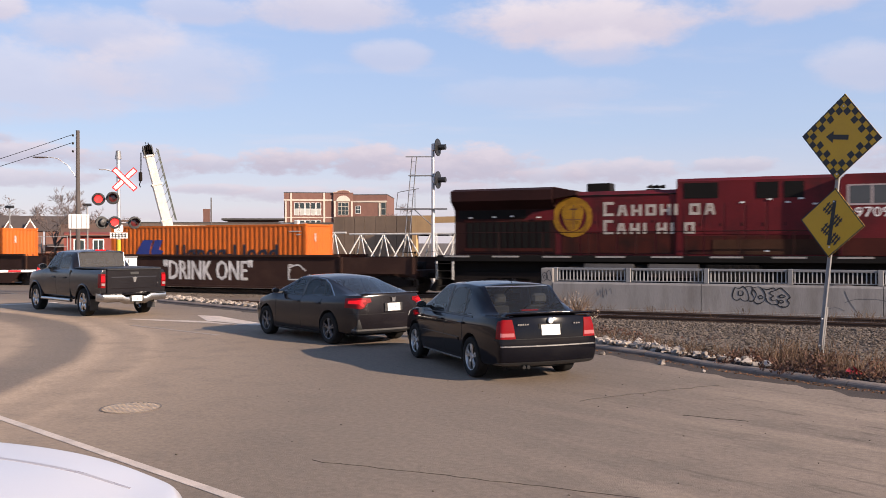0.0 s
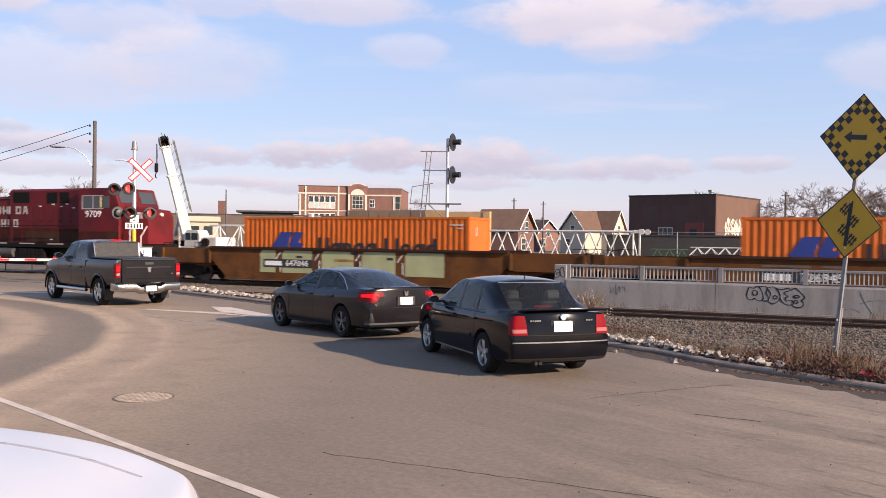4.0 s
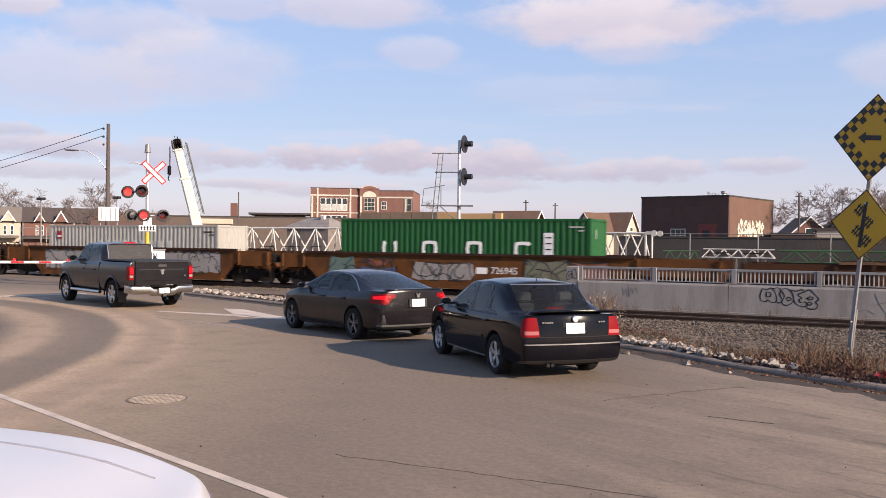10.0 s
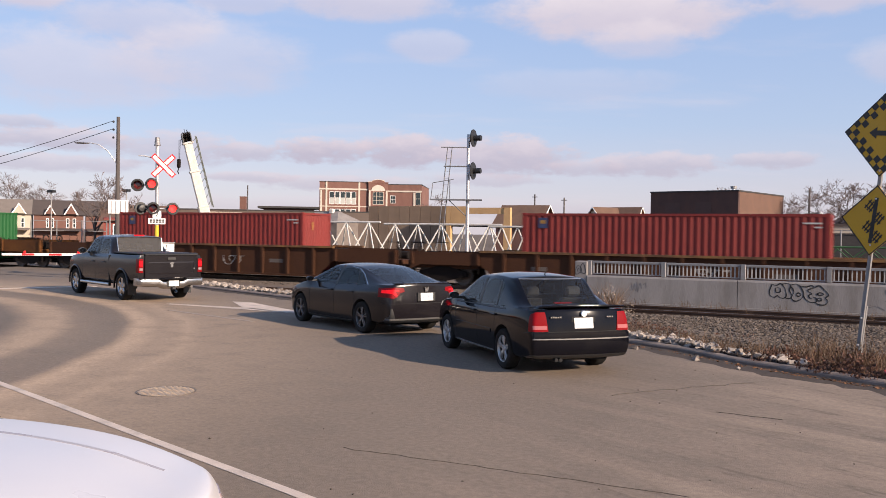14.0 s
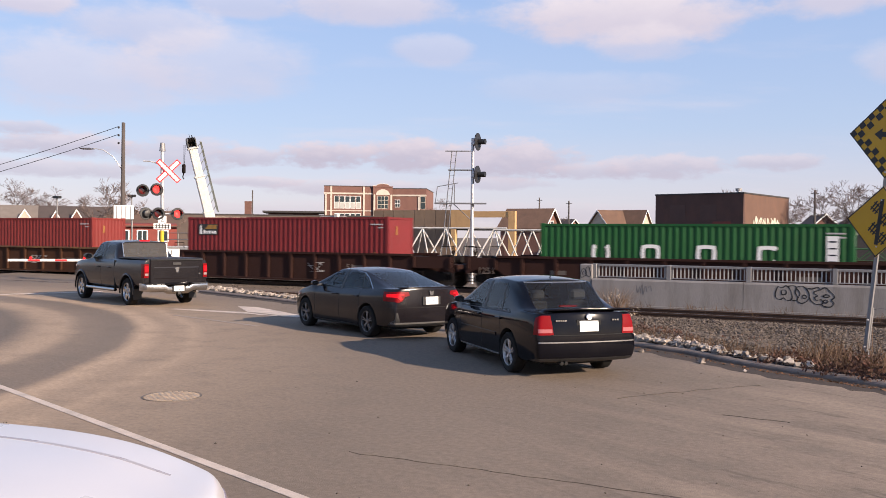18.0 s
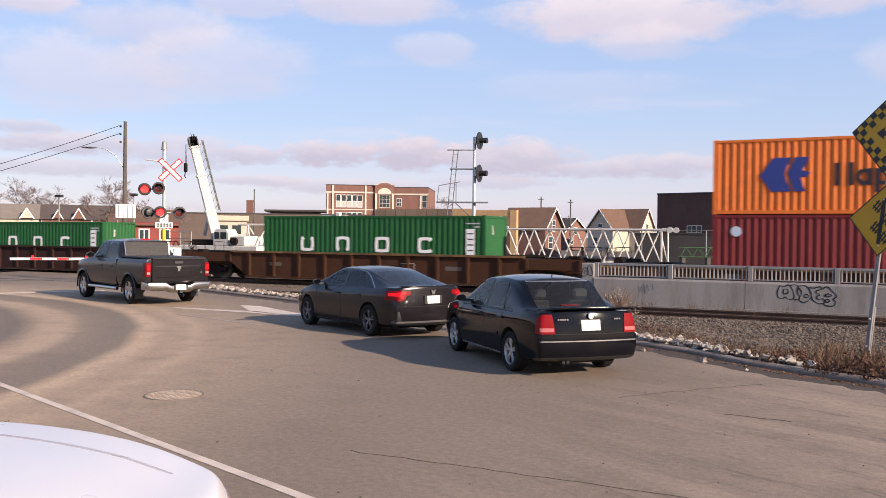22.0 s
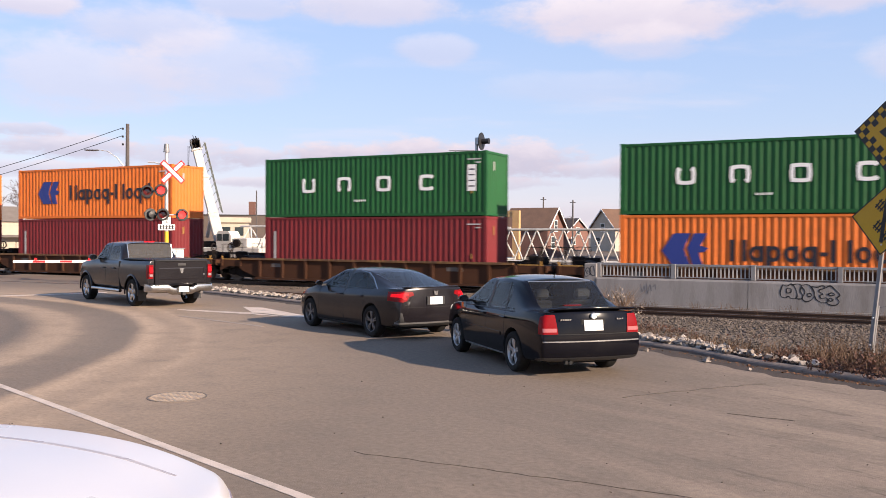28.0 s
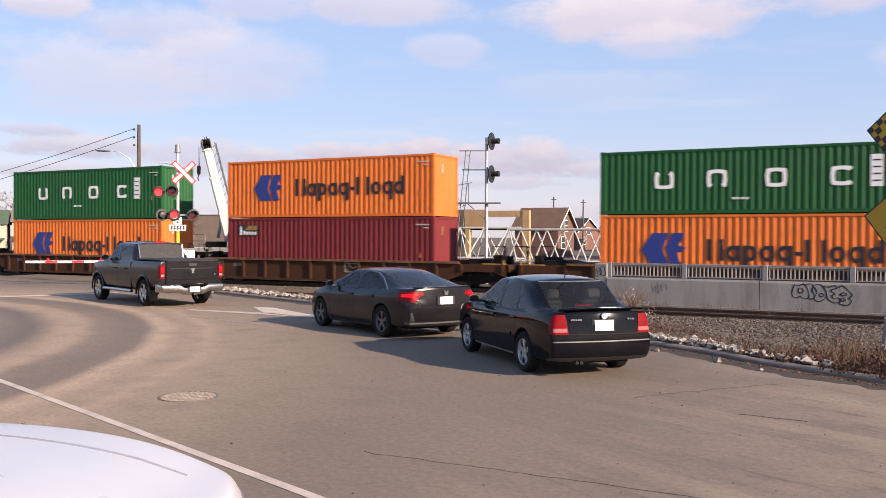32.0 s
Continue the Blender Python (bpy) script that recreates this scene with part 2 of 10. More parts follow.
class Geo:
    """Collects simple solids into one mesh."""

    def __init__(self):
        self.v, self.f = [], []

    def add(self, verts, faces):
        o = len(self.v)
        self.v += [tuple(p) for p in verts]
        self.f += [tuple(i + o for i in f) for f in faces]
        return self

    def box(self, x0, x1, y0, y1, z0, z1, m=None, c=0.0):
        """A box; c is the bevel of its edges."""
        if c:
            xs, ys, zs = (x0, x1), (y0, y1), (z0, z1)
            pts, idx = [], {}
            for i in (0, 1):
                for j in (0, 1):
                    for k in (0, 1):
                        for ax in range(3):
                            p = [xs[i], ys[j], zs[k]]
                            for a, s in ((0, i), (1, j), (2, k)):
                                if a != ax:
                                    p[a] += c if s == 0 else -c
                            idx[i, j, k, ax] = len(pts)
                            pts.append(p)
            bm = bmesh.new()
            for p in pts:
                bm.verts.new(p)
            bmesh.ops.convex_hull(bm, input=bm.verts)
            bm.verts.index_update()
            vs, fs = [tuple(v.co) for v in bm.verts], [tuple(v.index for v in f.verts) for f in bm.faces]
            bm.free()
        else:
            vs = [(x, y, z) for x in (x0, x1) for y in (y0, y1) for z in (z0, z1)]
            fs = [(0, 1, 3, 2), (4, 6, 7, 5), (0, 4, 5, 1), (2, 3, 7, 6), (0, 2, 6, 4), (1, 5, 7, 3)]
        if m is not None:
            vs = [tuple(m @ Vector(p)) for p in vs]
        return self.add(vs, fs)

    def tube(self, a, b, r0, r1=None, n=10, caps=True):
        r1 = r0 if r1 is None else r1
        a, b = Vector(a), Vector(b)
        q = (b - a).to_track_quat("Z", "Y").to_matrix()
        vs = []
        for p, r in ((a, r0), (b, r1)):
            for i in range(n):
                t = 2 * math.pi * i / n
                vs.append(p + q @ Vector((r * math.cos(t), r * math.sin(t), 0)))
        fs = [(i, (i + 1) % n, n + (i + 1) % n, n + i) for i in range(n)]
        if caps:
            fs += [tuple(range(n - 1, -1, -1)), tuple(range(n, 2 * n))]
        return self.add(vs, fs)

    def pipe(self, pts, r, n=8):
        for a, b in zip(pts, pts[1:]):
            self.tube(a, b, r, n=n)
        return self

    def prism(self, outline, y0, y1, axis="y"):
        """An outline in two axes, drawn out along the third."""
        n = len(outline)
        put = {"y": lambda a, b, d: (a, d, b), "x": lambda a, b, d: (d, a, b), "z": lambda a, b, d: (a, b, d)}[axis]
        vs = [put(a, b, y0) for a, b in outline] + [put(a, b, y1) for a, b in outline]
        fs = [(i, (i + 1) % n, n + (i + 1) % n, n + i) for i in range(n)]
        fs += [tuple(range(n - 1, -1, -1)), tuple(range(n, 2 * n))]
        return self.add(vs, fs)

    def revolve(self, prof, n=24, axis="y"):
        """A profile of (radius, height) turned about an axis."""
        k = len(prof)
        vs = []
        for i in range(n):
            t = 2 * math.pi * i / n
            c, s = math.cos(t), math.sin(t)
            for r, d in prof:
                vs.append({"y": (r * c, d, r * s), "z": (r * c, r * s, d), "x": (d, r * c, r * s)}[axis])
        fs = [(i * k + j, ((i + 1) % n) * k + j, ((i + 1) % n) * k + j + 1, i * k + j + 1) for i in range(n) for j in range(k - 1)]
        return self.add(vs, fs)

    def loft(self, rings, close=True, caps=True):
        n = len(rings[0])
        vs = [p for ring in rings for p in ring]
        fs = []
        for i in range(len(rings) - 1):
            for j in range(n if close else n - 1):
                a, b = i * n + j, i * n + (j + 1) % n
                fs.append((a, b, b + n, a + n))
        if caps:
            fs += [tuple(range(n - 1, -1, -1)), tuple(range((len(rings) - 1) * n, len(rings) * n))]
        return self.add(vs, fs)

    def mesh(self, name, smooth=False):
        me = bpy.data.meshes.new(name)
        me.from_pydata(self.v, [], self.f)
        bm = bmesh.new()
        bm.from_mesh(me)
        bmesh.ops.recalc_face_normals(bm, faces=bm.faces)
        bm.to_mesh(me)
        bm.free()
        if smooth:
            me.shade_smooth()
        return me


def soft_edges(ob, width=0.01, seg=2):
    md = ob.modifiers.new("bevel", "BEVEL")
    md.width, md.segments, md.limit_method = width, seg, "ANGLE"
    return ob


def part(name, geo, material, parent, label="", m=None, smooth=False, bevel=0.0):
    me = geo.mesh(name, smooth) if isinstance(geo, Geo) else geo
    if material is not None and not me.materials:
        me.materials.append(material)
    ob = new(name, me)
    ob.parent = parent
    if m is not None:
        ob.matrix_basis = m
    if label:
        ob["label"] = label
    if bevel:
        soft_edges(ob, bevel)
    return ob


def thing(name, label, category, m=None, group="", kind="", data=None):
    ob = new(name, data)
    if m is not None:
        ob.matrix_basis = m
    return tagged(ob, label, category, group, kind)


def solid(name, geo, material, label, category, m=None, group="", kind="", smooth=False, bevel=0.0):
    me = geo.mesh(name, smooth) if isinstance(geo, Geo) else geo
    me.materials.append(material)
    ob = thing(name, label, category, m, group, kind, me)
    if bevel:
        soft_edges(ob, bevel)
    return ob


def lettering(text, size, extrude=0.004, squeeze=1.0):
    """Mesh of a word in the built-in font, standing in the xz plane and centred."""
    cu = bpy.data.curves.new("word", "FONT")
    cu.body, cu.size, cu.extrude, cu.align_x, cu.align_y, cu.resolution_u = text, size, extrude, "CENTER", "CENTER", 2
    ob = bpy.data.objects.new("word", cu)
    scene.collection.objects.link(ob)
    me = bpy.data.meshes.new_from_object(ob.evaluated_get(bpy.context.evaluated_depsgraph_get()))
    bpy.data.objects.remove(ob)
    bpy.data.curves.remove(cu)
    me.transform(Matrix.Diagonal((squeeze, 1, 1, 1)))
    me.transform(Matrix.Rotation(radians(90), 4, "X"))
    me.materials.clear()
    return me

# ---------------------------------------------------------------- ground and roads
asphalt = surf("asphalt", (0.176, 0.139, 0.107), rough=0.9, spec=0.3, var=0.20, scale=0.30, grain=75, bump=0.3, dirt=(0.208, 0.158, 0.121), dirt_amt=0.5, dirt_scale=0.22)


def ring_stops(els, stops):
    """Grey values at radii between 14 and 28 m."""
    els[0].color, els[1].color = (stops[0][1],) * 3 + (1,), (stops[-1][1],) * 3 + (1,)
    for r, v in stops[1:-1]:
        els.new(r / 14.0 - 1.0).color = (v, v, v, 1)


def sandy_turn(m, cx, cy):
    """Sand swept into rings by turning traffic: rings about a point, broken by noise."""
    nt = m.node_tree
    bsdf = nt.nodes["Principled BSDF"]
    base = bsdf.inputs["Base Color"].links[0].from_socket
    co = nt.nodes.new("ShaderNodeTexCoord")
    off = nt.nodes.new("ShaderNodeVectorMath")
    off.operation = "SUBTRACT"
    off.inputs[1].default_value = (cx, cy, 0)
    nt.links.new(co.outputs["Object"], off.inputs[0])
    ln = nt.nodes.new("ShaderNodeVectorMath")
    ln.operation = "LENGTH"
    nt.links.new(off.outputs[0], ln.inputs[0])
    wob = nt.nodes.new("ShaderNodeTexNoise")
    wob.inputs["Scale"].default_value, wob.inputs["Detail"].default_value = 0.35, 5
    nt.links.new(co.outputs["Object"], wob.inputs["Vector"])
    add = nt.nodes.new("ShaderNodeMath")
    add.operation = "MULTIPLY_ADD"
    add.inputs[1].default_value = 0.5
    nt.links.new(wob.outputs["Fac"], add.inputs[0])
    nt.links.new(ln.outputs["Value"], add.inputs[2])
    unit = nt.nodes.new("ShaderNodeMath")
    unit.operation = "MULTIPLY_ADD"
    unit.inputs[1].default_value, unit.inputs[2].default_value = 1 / 14.0, -1.0
    nt.links.new(add.outputs[0], unit.inputs[0])
    ramp = nt.nodes.new("ShaderNodeValToRGB")
    els = ramp.color_ramp.elements
    stops = ((14.0, 0.2), (16.6, 0.3), (17.5, 0.0), (18.15, 0.75), (18.55, 0.85), (18.9, 0.28), (19.85, 0.14), (20.14, 0.95), (20.35, 0.9), (20.65, 0.55), (21.0, 0.62), (21.2, 0.80), (21.5, 0.52), (22.6, 0.40), (24.5, 0.12), (28.0, 0.0))
    ring_stops(els, stops)
    nt.links.new(unit.outputs[0], ramp.inputs[0])
    speck = nt.nodes.new("ShaderNodeTexNoise")
    speck.inputs["Scale"].default_value, speck.inputs["Detail"].default_value = 1.6, 8
    nt.links.new(co.outputs["Object"], speck.inputs["Vector"])
    cut = nt.nodes.new("ShaderNodeMapRange")
    cut.inputs["From Min"].default_value, cut.inputs["From Max"].default_value = 0.22, 0.52
    cut.inputs["To Min"].default_value = 0.45
    nt.links.new(speck.outputs["Fac"], cut.inputs["Value"])
    mul = nt.nodes.new("ShaderNodeMath")
    mul.operation = "MULTIPLY"
    nt.links.new(ramp.outputs[0], mul.inputs[0])
    nt.links.new(cut.outputs[0], mul.inputs[1])
    mix = nt.nodes.new("ShaderNodeMixRGB")
    mix.inputs[2].default_value = (0.45, 0.325, 0.222, 1)
    nt.links.new(mul.outputs[0], mix.inputs[0])
    nt.links.new(base, mix.inputs[1])
    # dust lying on the shoulder towards the signs
    sx = nt.nodes.new("ShaderNodeSeparateXYZ")
    nt.links.new(co.outputs["Object"], sx.inputs[0])
    sh = nt.nodes.new("ShaderNodeMapRange")
    sh.interpolation_type = "SMOOTHSTEP"
    for key, v in (("From Min", -5.5), ("From Max", 2.0), ("To Max", 0.75)):
        sh.inputs[key].default_value = v
    nt.links.new(sx.outputs[0], sh.inputs["Value"])
    patch = nt.nodes.new("ShaderNodeTexNoise")
    patch.inputs["Scale"].default_value, patch.inputs["Detail"].default_value, patch.inputs["Roughness"].default_value = 0.55, 8, 0.65
    nt.links.new(co.outputs["Object"], patch.inputs["Vector"])
    pr = nt.nodes.new("ShaderNodeMapRange")
    pr.inputs["From Min"].default_value, pr.inputs["From Max"].default_value = 0.30, 0.60
    nt.links.new(patch.outputs["Fac"], pr.inputs["Value"])
    pm = nt.nodes.new("ShaderNodeMath")
    pm.operation = "MULTIPLY"
    nt.links.new(sh.outputs[0], pm.inputs[0])
    nt.links.new(pr.outputs[0], pm.inputs[1])
    dusty = nt.nodes.new("ShaderNodeMixRGB")
    dusty.inputs[2].default_value = (0.335, 0.252, 0.188, 1)
    nt.links.new(pm.outputs[0], dusty.inputs[0])
    nt.links.new(mix.outputs[0], dusty.inputs[1])
    mix = dusty
    # polished darker wheel path
    dark = nt.nodes.new("ShaderNodeValToRGB")
    de = dark.color_ramp.elements
    ds = ((14.0, 0.1), (16.8, 0.15), (17.4, 0.30), (18.0, 0.0), (19.0, 0.15), (19.45, 0.24), (19.7, 0.20), (20.0, 0.0), (28.0, 0.0))
    ring_stops(de, ds)
    nt.links.new(unit.outputs[0], dark.inputs[0])
    mix2 = nt.nodes.new("ShaderNodeMixRGB")
    mix2.inputs[2].default_value = (0.095, 0.088, 0.086, 1)
    nt.links.new(dark.outputs[0], mix2.inputs[0])
    nt.links.new(mix.outputs[0], mix2.inputs[1])
    # oil spots and scuffs
    blot = nt.nodes.new("ShaderNodeTexNoise")
    blot.inputs["Scale"].default_value, blot.inputs["Detail"].default_value, blot.inputs["Roughness"].default_value = 2.2, 9, 0.7
    along = nt.nodes.new("ShaderNodeVectorRotate")
    along.rotation_type = "Z_AXIS"
    along.inputs["Angle"].default_value = radians(30)
    nt.links.new(co.outputs["Object"], along.inputs["Vector"])
    stretch = nt.nodes.new("ShaderNodeMapping")
    stretch.inputs["Scale"].default_value = (0.42, 2.0, 1)
    nt.links.new(along.outputs[0], stretch.inputs[0])
    nt.links.new(stretch.outputs[0], blot.inputs["Vector"])
    bc = nt.nodes.new("ShaderNodeMapRange")
    bc.inputs["From Min"].default_value, bc.inputs["From Max"].default_value, bc.inputs["To Max"].default_value = 0.545, 0.63, 0.85
    nt.links.new(blot.outputs["Fac"], bc.inputs["Value"])
    edge_only = nt.nodes.new("ShaderNodeMath")
    edge_only.operation = "MULTIPLY"
    nt.links.new(bc.outputs[0], edge_only.inputs[0])
    nt.links.new(sh.outputs[0], edge_only.inputs[1])
    mix3 = nt.nodes.new("ShaderNodeMixRGB")
    mix3.inputs[2].default_value = (0.070, 0.055, 0.045, 1)
    nt.links.new(edge_only.outputs[0], mix3.inputs[0])
    nt.links.new(mix2.outputs[0], mix3.inputs[1])
    # long pale scuffs where wheels drag dust
    scuff = nt.nodes.new("ShaderNodeTexNoise")
    scuff.inputs["Scale"].default_value, scuff.inputs["Detail"].default_value, scuff.inputs["Roughness"].default_value = 1.0, 7, 0.6
    swing = nt.nodes.new("ShaderNodeVectorRotate")
    swing.rotation_type = "Z_AXIS"
    swing.inputs["Angle"].default_value = radians(24.5)
    nt.links.new(co.outputs["Object"], swing.inputs["Vector"])
    pull = nt.nodes.new("ShaderNodeMapping")
    pull.inputs["Scale"].default_value = (0.15, 1.5, 1)
    nt.links.new(swing.outputs[0], pull.inputs[0])
    nt.links.new(pull.outputs[0], scuff.inputs["Vector"])
    sr = nt.nodes.new("ShaderNodeMapRange")
    sr.inputs["From Min"].default_value, sr.inputs["From Max"].default_value, sr.inputs["To Max"].default_value = 0.47, 0.62, 1.0
    nt.links.new(scuff.outputs["Fac"], sr.inputs["Value"])
    sm = nt.nodes.new("ShaderNodeMath")
    sm.operation = "MULTIPLY"
    nt.links.new(sr.outputs[0], sm.inputs[0])
    nt.links.new(sh.outputs[0], sm.inputs[1])
    pale = nt.nodes.new("ShaderNodeMixRGB")
    pale.inputs[2].default_value = (0.34, 0.258, 0.190, 1)
    nt.links.new(sm.outputs[0], pale.inputs[0])
    nt.links.new(mix3.outputs[0], pale.inputs[1])
    # mottled aggregate
    mot = nt.nodes.new("ShaderNodeTexNoise")
    mot.inputs["Scale"].default_value, mot.inputs["Detail"].default_value, mot.inputs["Roughness"].default_value = 14, 6, 0.75
    nt.links.new(co.outputs["Object"], mot.inputs["Vector"])
    mr = nt.nodes.new("ShaderNodeMapRange")
    mr.inputs["From Min"].default_value, mr.inputs["From Max"].default_value = 0.3, 0.7
    mr.inputs["To Min"].default_value, mr.inputs["To Max"].default_value = 0.78, 1.22
    nt.links.new(mot.outputs["Fac"], mr.inputs["Value"])
    hs = nt.nodes.new("ShaderNodeHueSaturation")
    nt.links.new(mr.outputs[0], hs.inputs["Value"])
    nt.links.new(pale.outputs[0], hs.inputs["Color"])
    nt.links.new(hs.outputs[0], bsdf.inputs["Base Color"])


sandy_turn(asphalt, -28.36, 0.06)
dirt_m = surf("dry_dirt", (0.125, 0.088, 0.060), rough=0.95, var=0.3, scale=0.5, grain=20, bump=0.6, dirt=(0.15, 0.125, 0.10), dirt_scale=0.8)
gravel_m = surf("ballast_stone", (0.112, 0.090, 0.073), rough=0.95, var=0.3, scale=3, grain=30, bump=0.5, per_island=0.58, spec=0.25)
concrete = surf("aged_concrete", (0.22, 0.208, 0.202), rough=0.85, var=0.14, scale=0.8, grain=35, bump=0.2, dirt=(0.17, 0.155, 0.145), dirt_amt=0.55, dirt_scale=1.4)
white_road = surf("road_paint", (0.60, 0.49, 0.40), rough=0.7, var=0.2, scale=3, grain=60, bump=0.2, dirt=(0.2, 0.18, 0.16), dirt_amt=0.55, dirt_scale=2.2)

# one ground sheet with the shallow dip of the railway
KERB = [(9.0, 8.6), (4.0, 11.55), (0.1, 13.86), (-1.2, 14.61), (-2.12, 15.2), (-3.26, 16.2), (-4.6, 17.0), (-8.5, 18.9), (-12.5, 20.65), (-16.66, 22.44),
        (-22.1, 24.61), (-25.5, 26.2), (-27.6, 28.0), (-29.5, 30.6), (-31.5, 33.6)]


def ground_z(x, y):
    if y > 33:
        return -0.42
    if y > 28:
        return -0.2 - 0.22 * (y - 28) / 5
    return -0.06 - 0.14 * max(0, (y - 16) / 12)


xs = [-2500, -900, -400, -200, -120] + [i for i in range(-90, 41, 5)] + [60, 120, 300, 900, 2500]
ys = [-900, -200, -60, -20, 0, 8, 14, 16, 18, 20, 22, 24, 26, 28, 30, 31.5, 33, 34, 36, 38, 40, 45, 60, 100, 200, 500, 1200, 3500]
gv = [(x, y, ground_z(x, y)) for x in xs for y in ys]
gf = [(i * len(ys) + j, (i + 1) * len(ys) + j, (i + 1) * len(ys) + j + 1, i * len(ys) + j + 1) for i in range(len(xs) - 1) for j in range(len(ys) - 1)]
ground = thing("ground", "brown dry dirt and gravel railway ground", "ground", kind="structure", data=mesh("ground", gv, gf))
ground.data.materials.append(dirt_m)

# road slab: its far edge is the kerb line, then the crossing approach
road_outline = [(14, 5.6)] + KERB + [(-33.2, 36.0), (-35.5, 40.5), (-42, 52), (-52, 52), (-47, 40), (-45, 33), (-62, 24), (-80, 22), (-80, -30), (30, -30)]
bm = bmesh.new()
vs = [bm.verts.new((x, y, 0.0 if y < 26 else max(-0.26, -0.26 * (y - 26) / 8))) for x, y in road_outline]
face = bm.faces.new(vs)
bmesh.ops.triangulate(bm, faces=bm.faces[:])
ext = bmesh.ops.extrude_face_region(bm, geom=bm.faces[:])
bmesh.ops.translate(bm, vec=(0, 0, -0.3), verts=[v for v in ext["geom"] if isinstance(v, bmesh.types.BMVert)])
bmesh.ops.recalc_face_normals(bm, faces=bm.faces[:])
me = bpy.data.meshes.new("road")
bm.to_mesh(me)
bm.free()
me.materials.append(asphalt)
thing("road", "grey worn asphalt road with sandy tyre tracks", "road", kind="structure", data=me)


def strip(name, pts, width, z, material, label, height=0.0):
    """A flat band along a line."""
    g = Geo()
    P = [Vector((x, y, 0)) for x, y in pts]
    l, r = [], []
    for i, p in enumerate(P):
        d = (P[min(i + 1, len(P) - 1)] - P[max(i - 1, 0)]).normalized()
        nrm = Vector((-d.y, d.x, 0)) * width / 2
        l.append(p + nrm)
        r.append(p - nrm)
    rings = [[(a.x, a.y, z - 0.004 - height), (a.x, a.y, z), (b.x, b.y, z), (b.x, b.y, z - 0.004 - height)] for a, b in zip(l, r)]
    g.loft(rings)
    return solid(name, g, material, label, "road marking", kind="structure")


strip("edge_line", [(-19.0, 10.84), (-10.74, 8.01), (-7.41, 6.87), (-4.07, 5.72), (2.2, 3.57), (10.0, 0.90)], 0.105, 0.006, white_road, "worn white edge line on asphalt")
g = Geo().add([(-17.79, 18.60, 0.006), (-15.0, 18.55, 0.006), (-13.2, 18.35, 0.006), (-15.1, 18.98, 0.006), (-17.79, 18.82, 0.006)], [(0, 1, 2, 3, 4)])
solid("lane_arrow_shaft", g, white_road, "worn white painted arrow shaft on asphalt", "road marking", kind="structure")
g = Geo().add([(-16.9, 20.4, 0.006), (-16.2, 20.45, 0.006), (-13.0, 18.6, 0.006), (-13.6, 18.45, 0.006), (-15.3, 18.9, 0.006)], [(0, 1, 2, 3, 4)])
solid("lane_arrow_head", g, white_road, "worn white painted arrow head on asphalt", "road marking", kind="structure")
strip("stop_line", [(-27.2, 19.2), (-25.3, 23.0)], 0.35, 0.006, white_road, "worn white stop line before the crossing")
faint = surf("faint_paint", (0.30, 0.24, 0.19), rough=0.8, var=0.25, scale=4, bump=0.2)
strip("faded_line", [(-16.41, 17.29), (-12.81, 16.19)], 0.12, 0.005, faint, "nearly worn away lane line")

tar = surf("crack_tar", (0.080, 0.064, 0.052), rough=0.8, var=0.2)


hairline = surf("hairline_tar", (0.118, 0.094, 0.075), rough=0.85, var=0.25)


def crack(pts, width):
    """A thin wandering crack in the asphalt."""
    fine = []
    for (x0, y0), (x1, y1) in zip(pts, pts[1:]):
        n = max(2, int(math.hypot(x1 - x0, y1 - y0) / 0.14))
        fine += [(x0 + (x1 - x0) * i / n + random.gauss(0, 0.015), y0 + (y1 - y0) * i / n + random.gauss(0, 0.015)) for i in range(n)]
    strip("road_crack", fine, width, 0.0055, tar if width > 0.005 else hairline, "thin dark crack in the asphalt")


crack([(-3.09, 11.28), (-2.7, 11.87), (-2.29, 12.44), (-1.48, 13.42)], 0.018)
crack([(-1.71, 10.85), (-1.3, 10.78), (-0.78, 10.71)], 0.009)
crack([(-4.6, 7.16), (-3.85, 7.19), (-3.5, 7.2), (-3.44, 7.35)], 0.0035)
crack([(-3.5, 7.2), (-2.91, 7.19), (-2.63, 7.21), (-1.96, 7.2), (-1.2, 7.16)], 0.004)

# kerb in cast lengths
kerb_m = surf("dirty_kerb", (0.215, 0.170, 0.142), rough=0.9, var=0.25, scale=1.5, grain=40, bump=0.4, dirt=(0.10, 0.075, 0.06), dirt_amt=0.7, dirt_scale=2.0)
kerb_thing = thing("kerb", "weathered concrete kerb along the road edge", "kerb", kind="structure")
kp = []
for (x0, y0), (x1, y1) in zip(KERB[:-3], KERB[1:-2]):
    n = max(1, round(math.hypot(x1 - x0, y1 - y0) / 1.6))
    kp += [(x0 + (x1 - x0) * i / n, y0 + (y1 - y0) * i / n) for i in range(n)]
kp.append(KERB[-3])
for (x0, y0), (x1, y1) in zip(kp, kp[1:]):
    d = Vector((x1 - x0, y1 - y0, 0))
    L = d.length
    g = Geo()
    g.loft([[(s, 0.0, -0.1), (s, 0.02, 0.045), (s, 0.04, 0.065), (s, 0.08, 0.082), (s, 0.20, 0.088), (s, 0.22, -0.1)] for s in (0.008, L - 0.002)])
    ang = math.degrees(math.atan2(-d.y, -d.x))
    part("kerb_stone", g, kerb_m, kerb_thing, m=pose(x1, y1, 0, 0, 0, ang) )

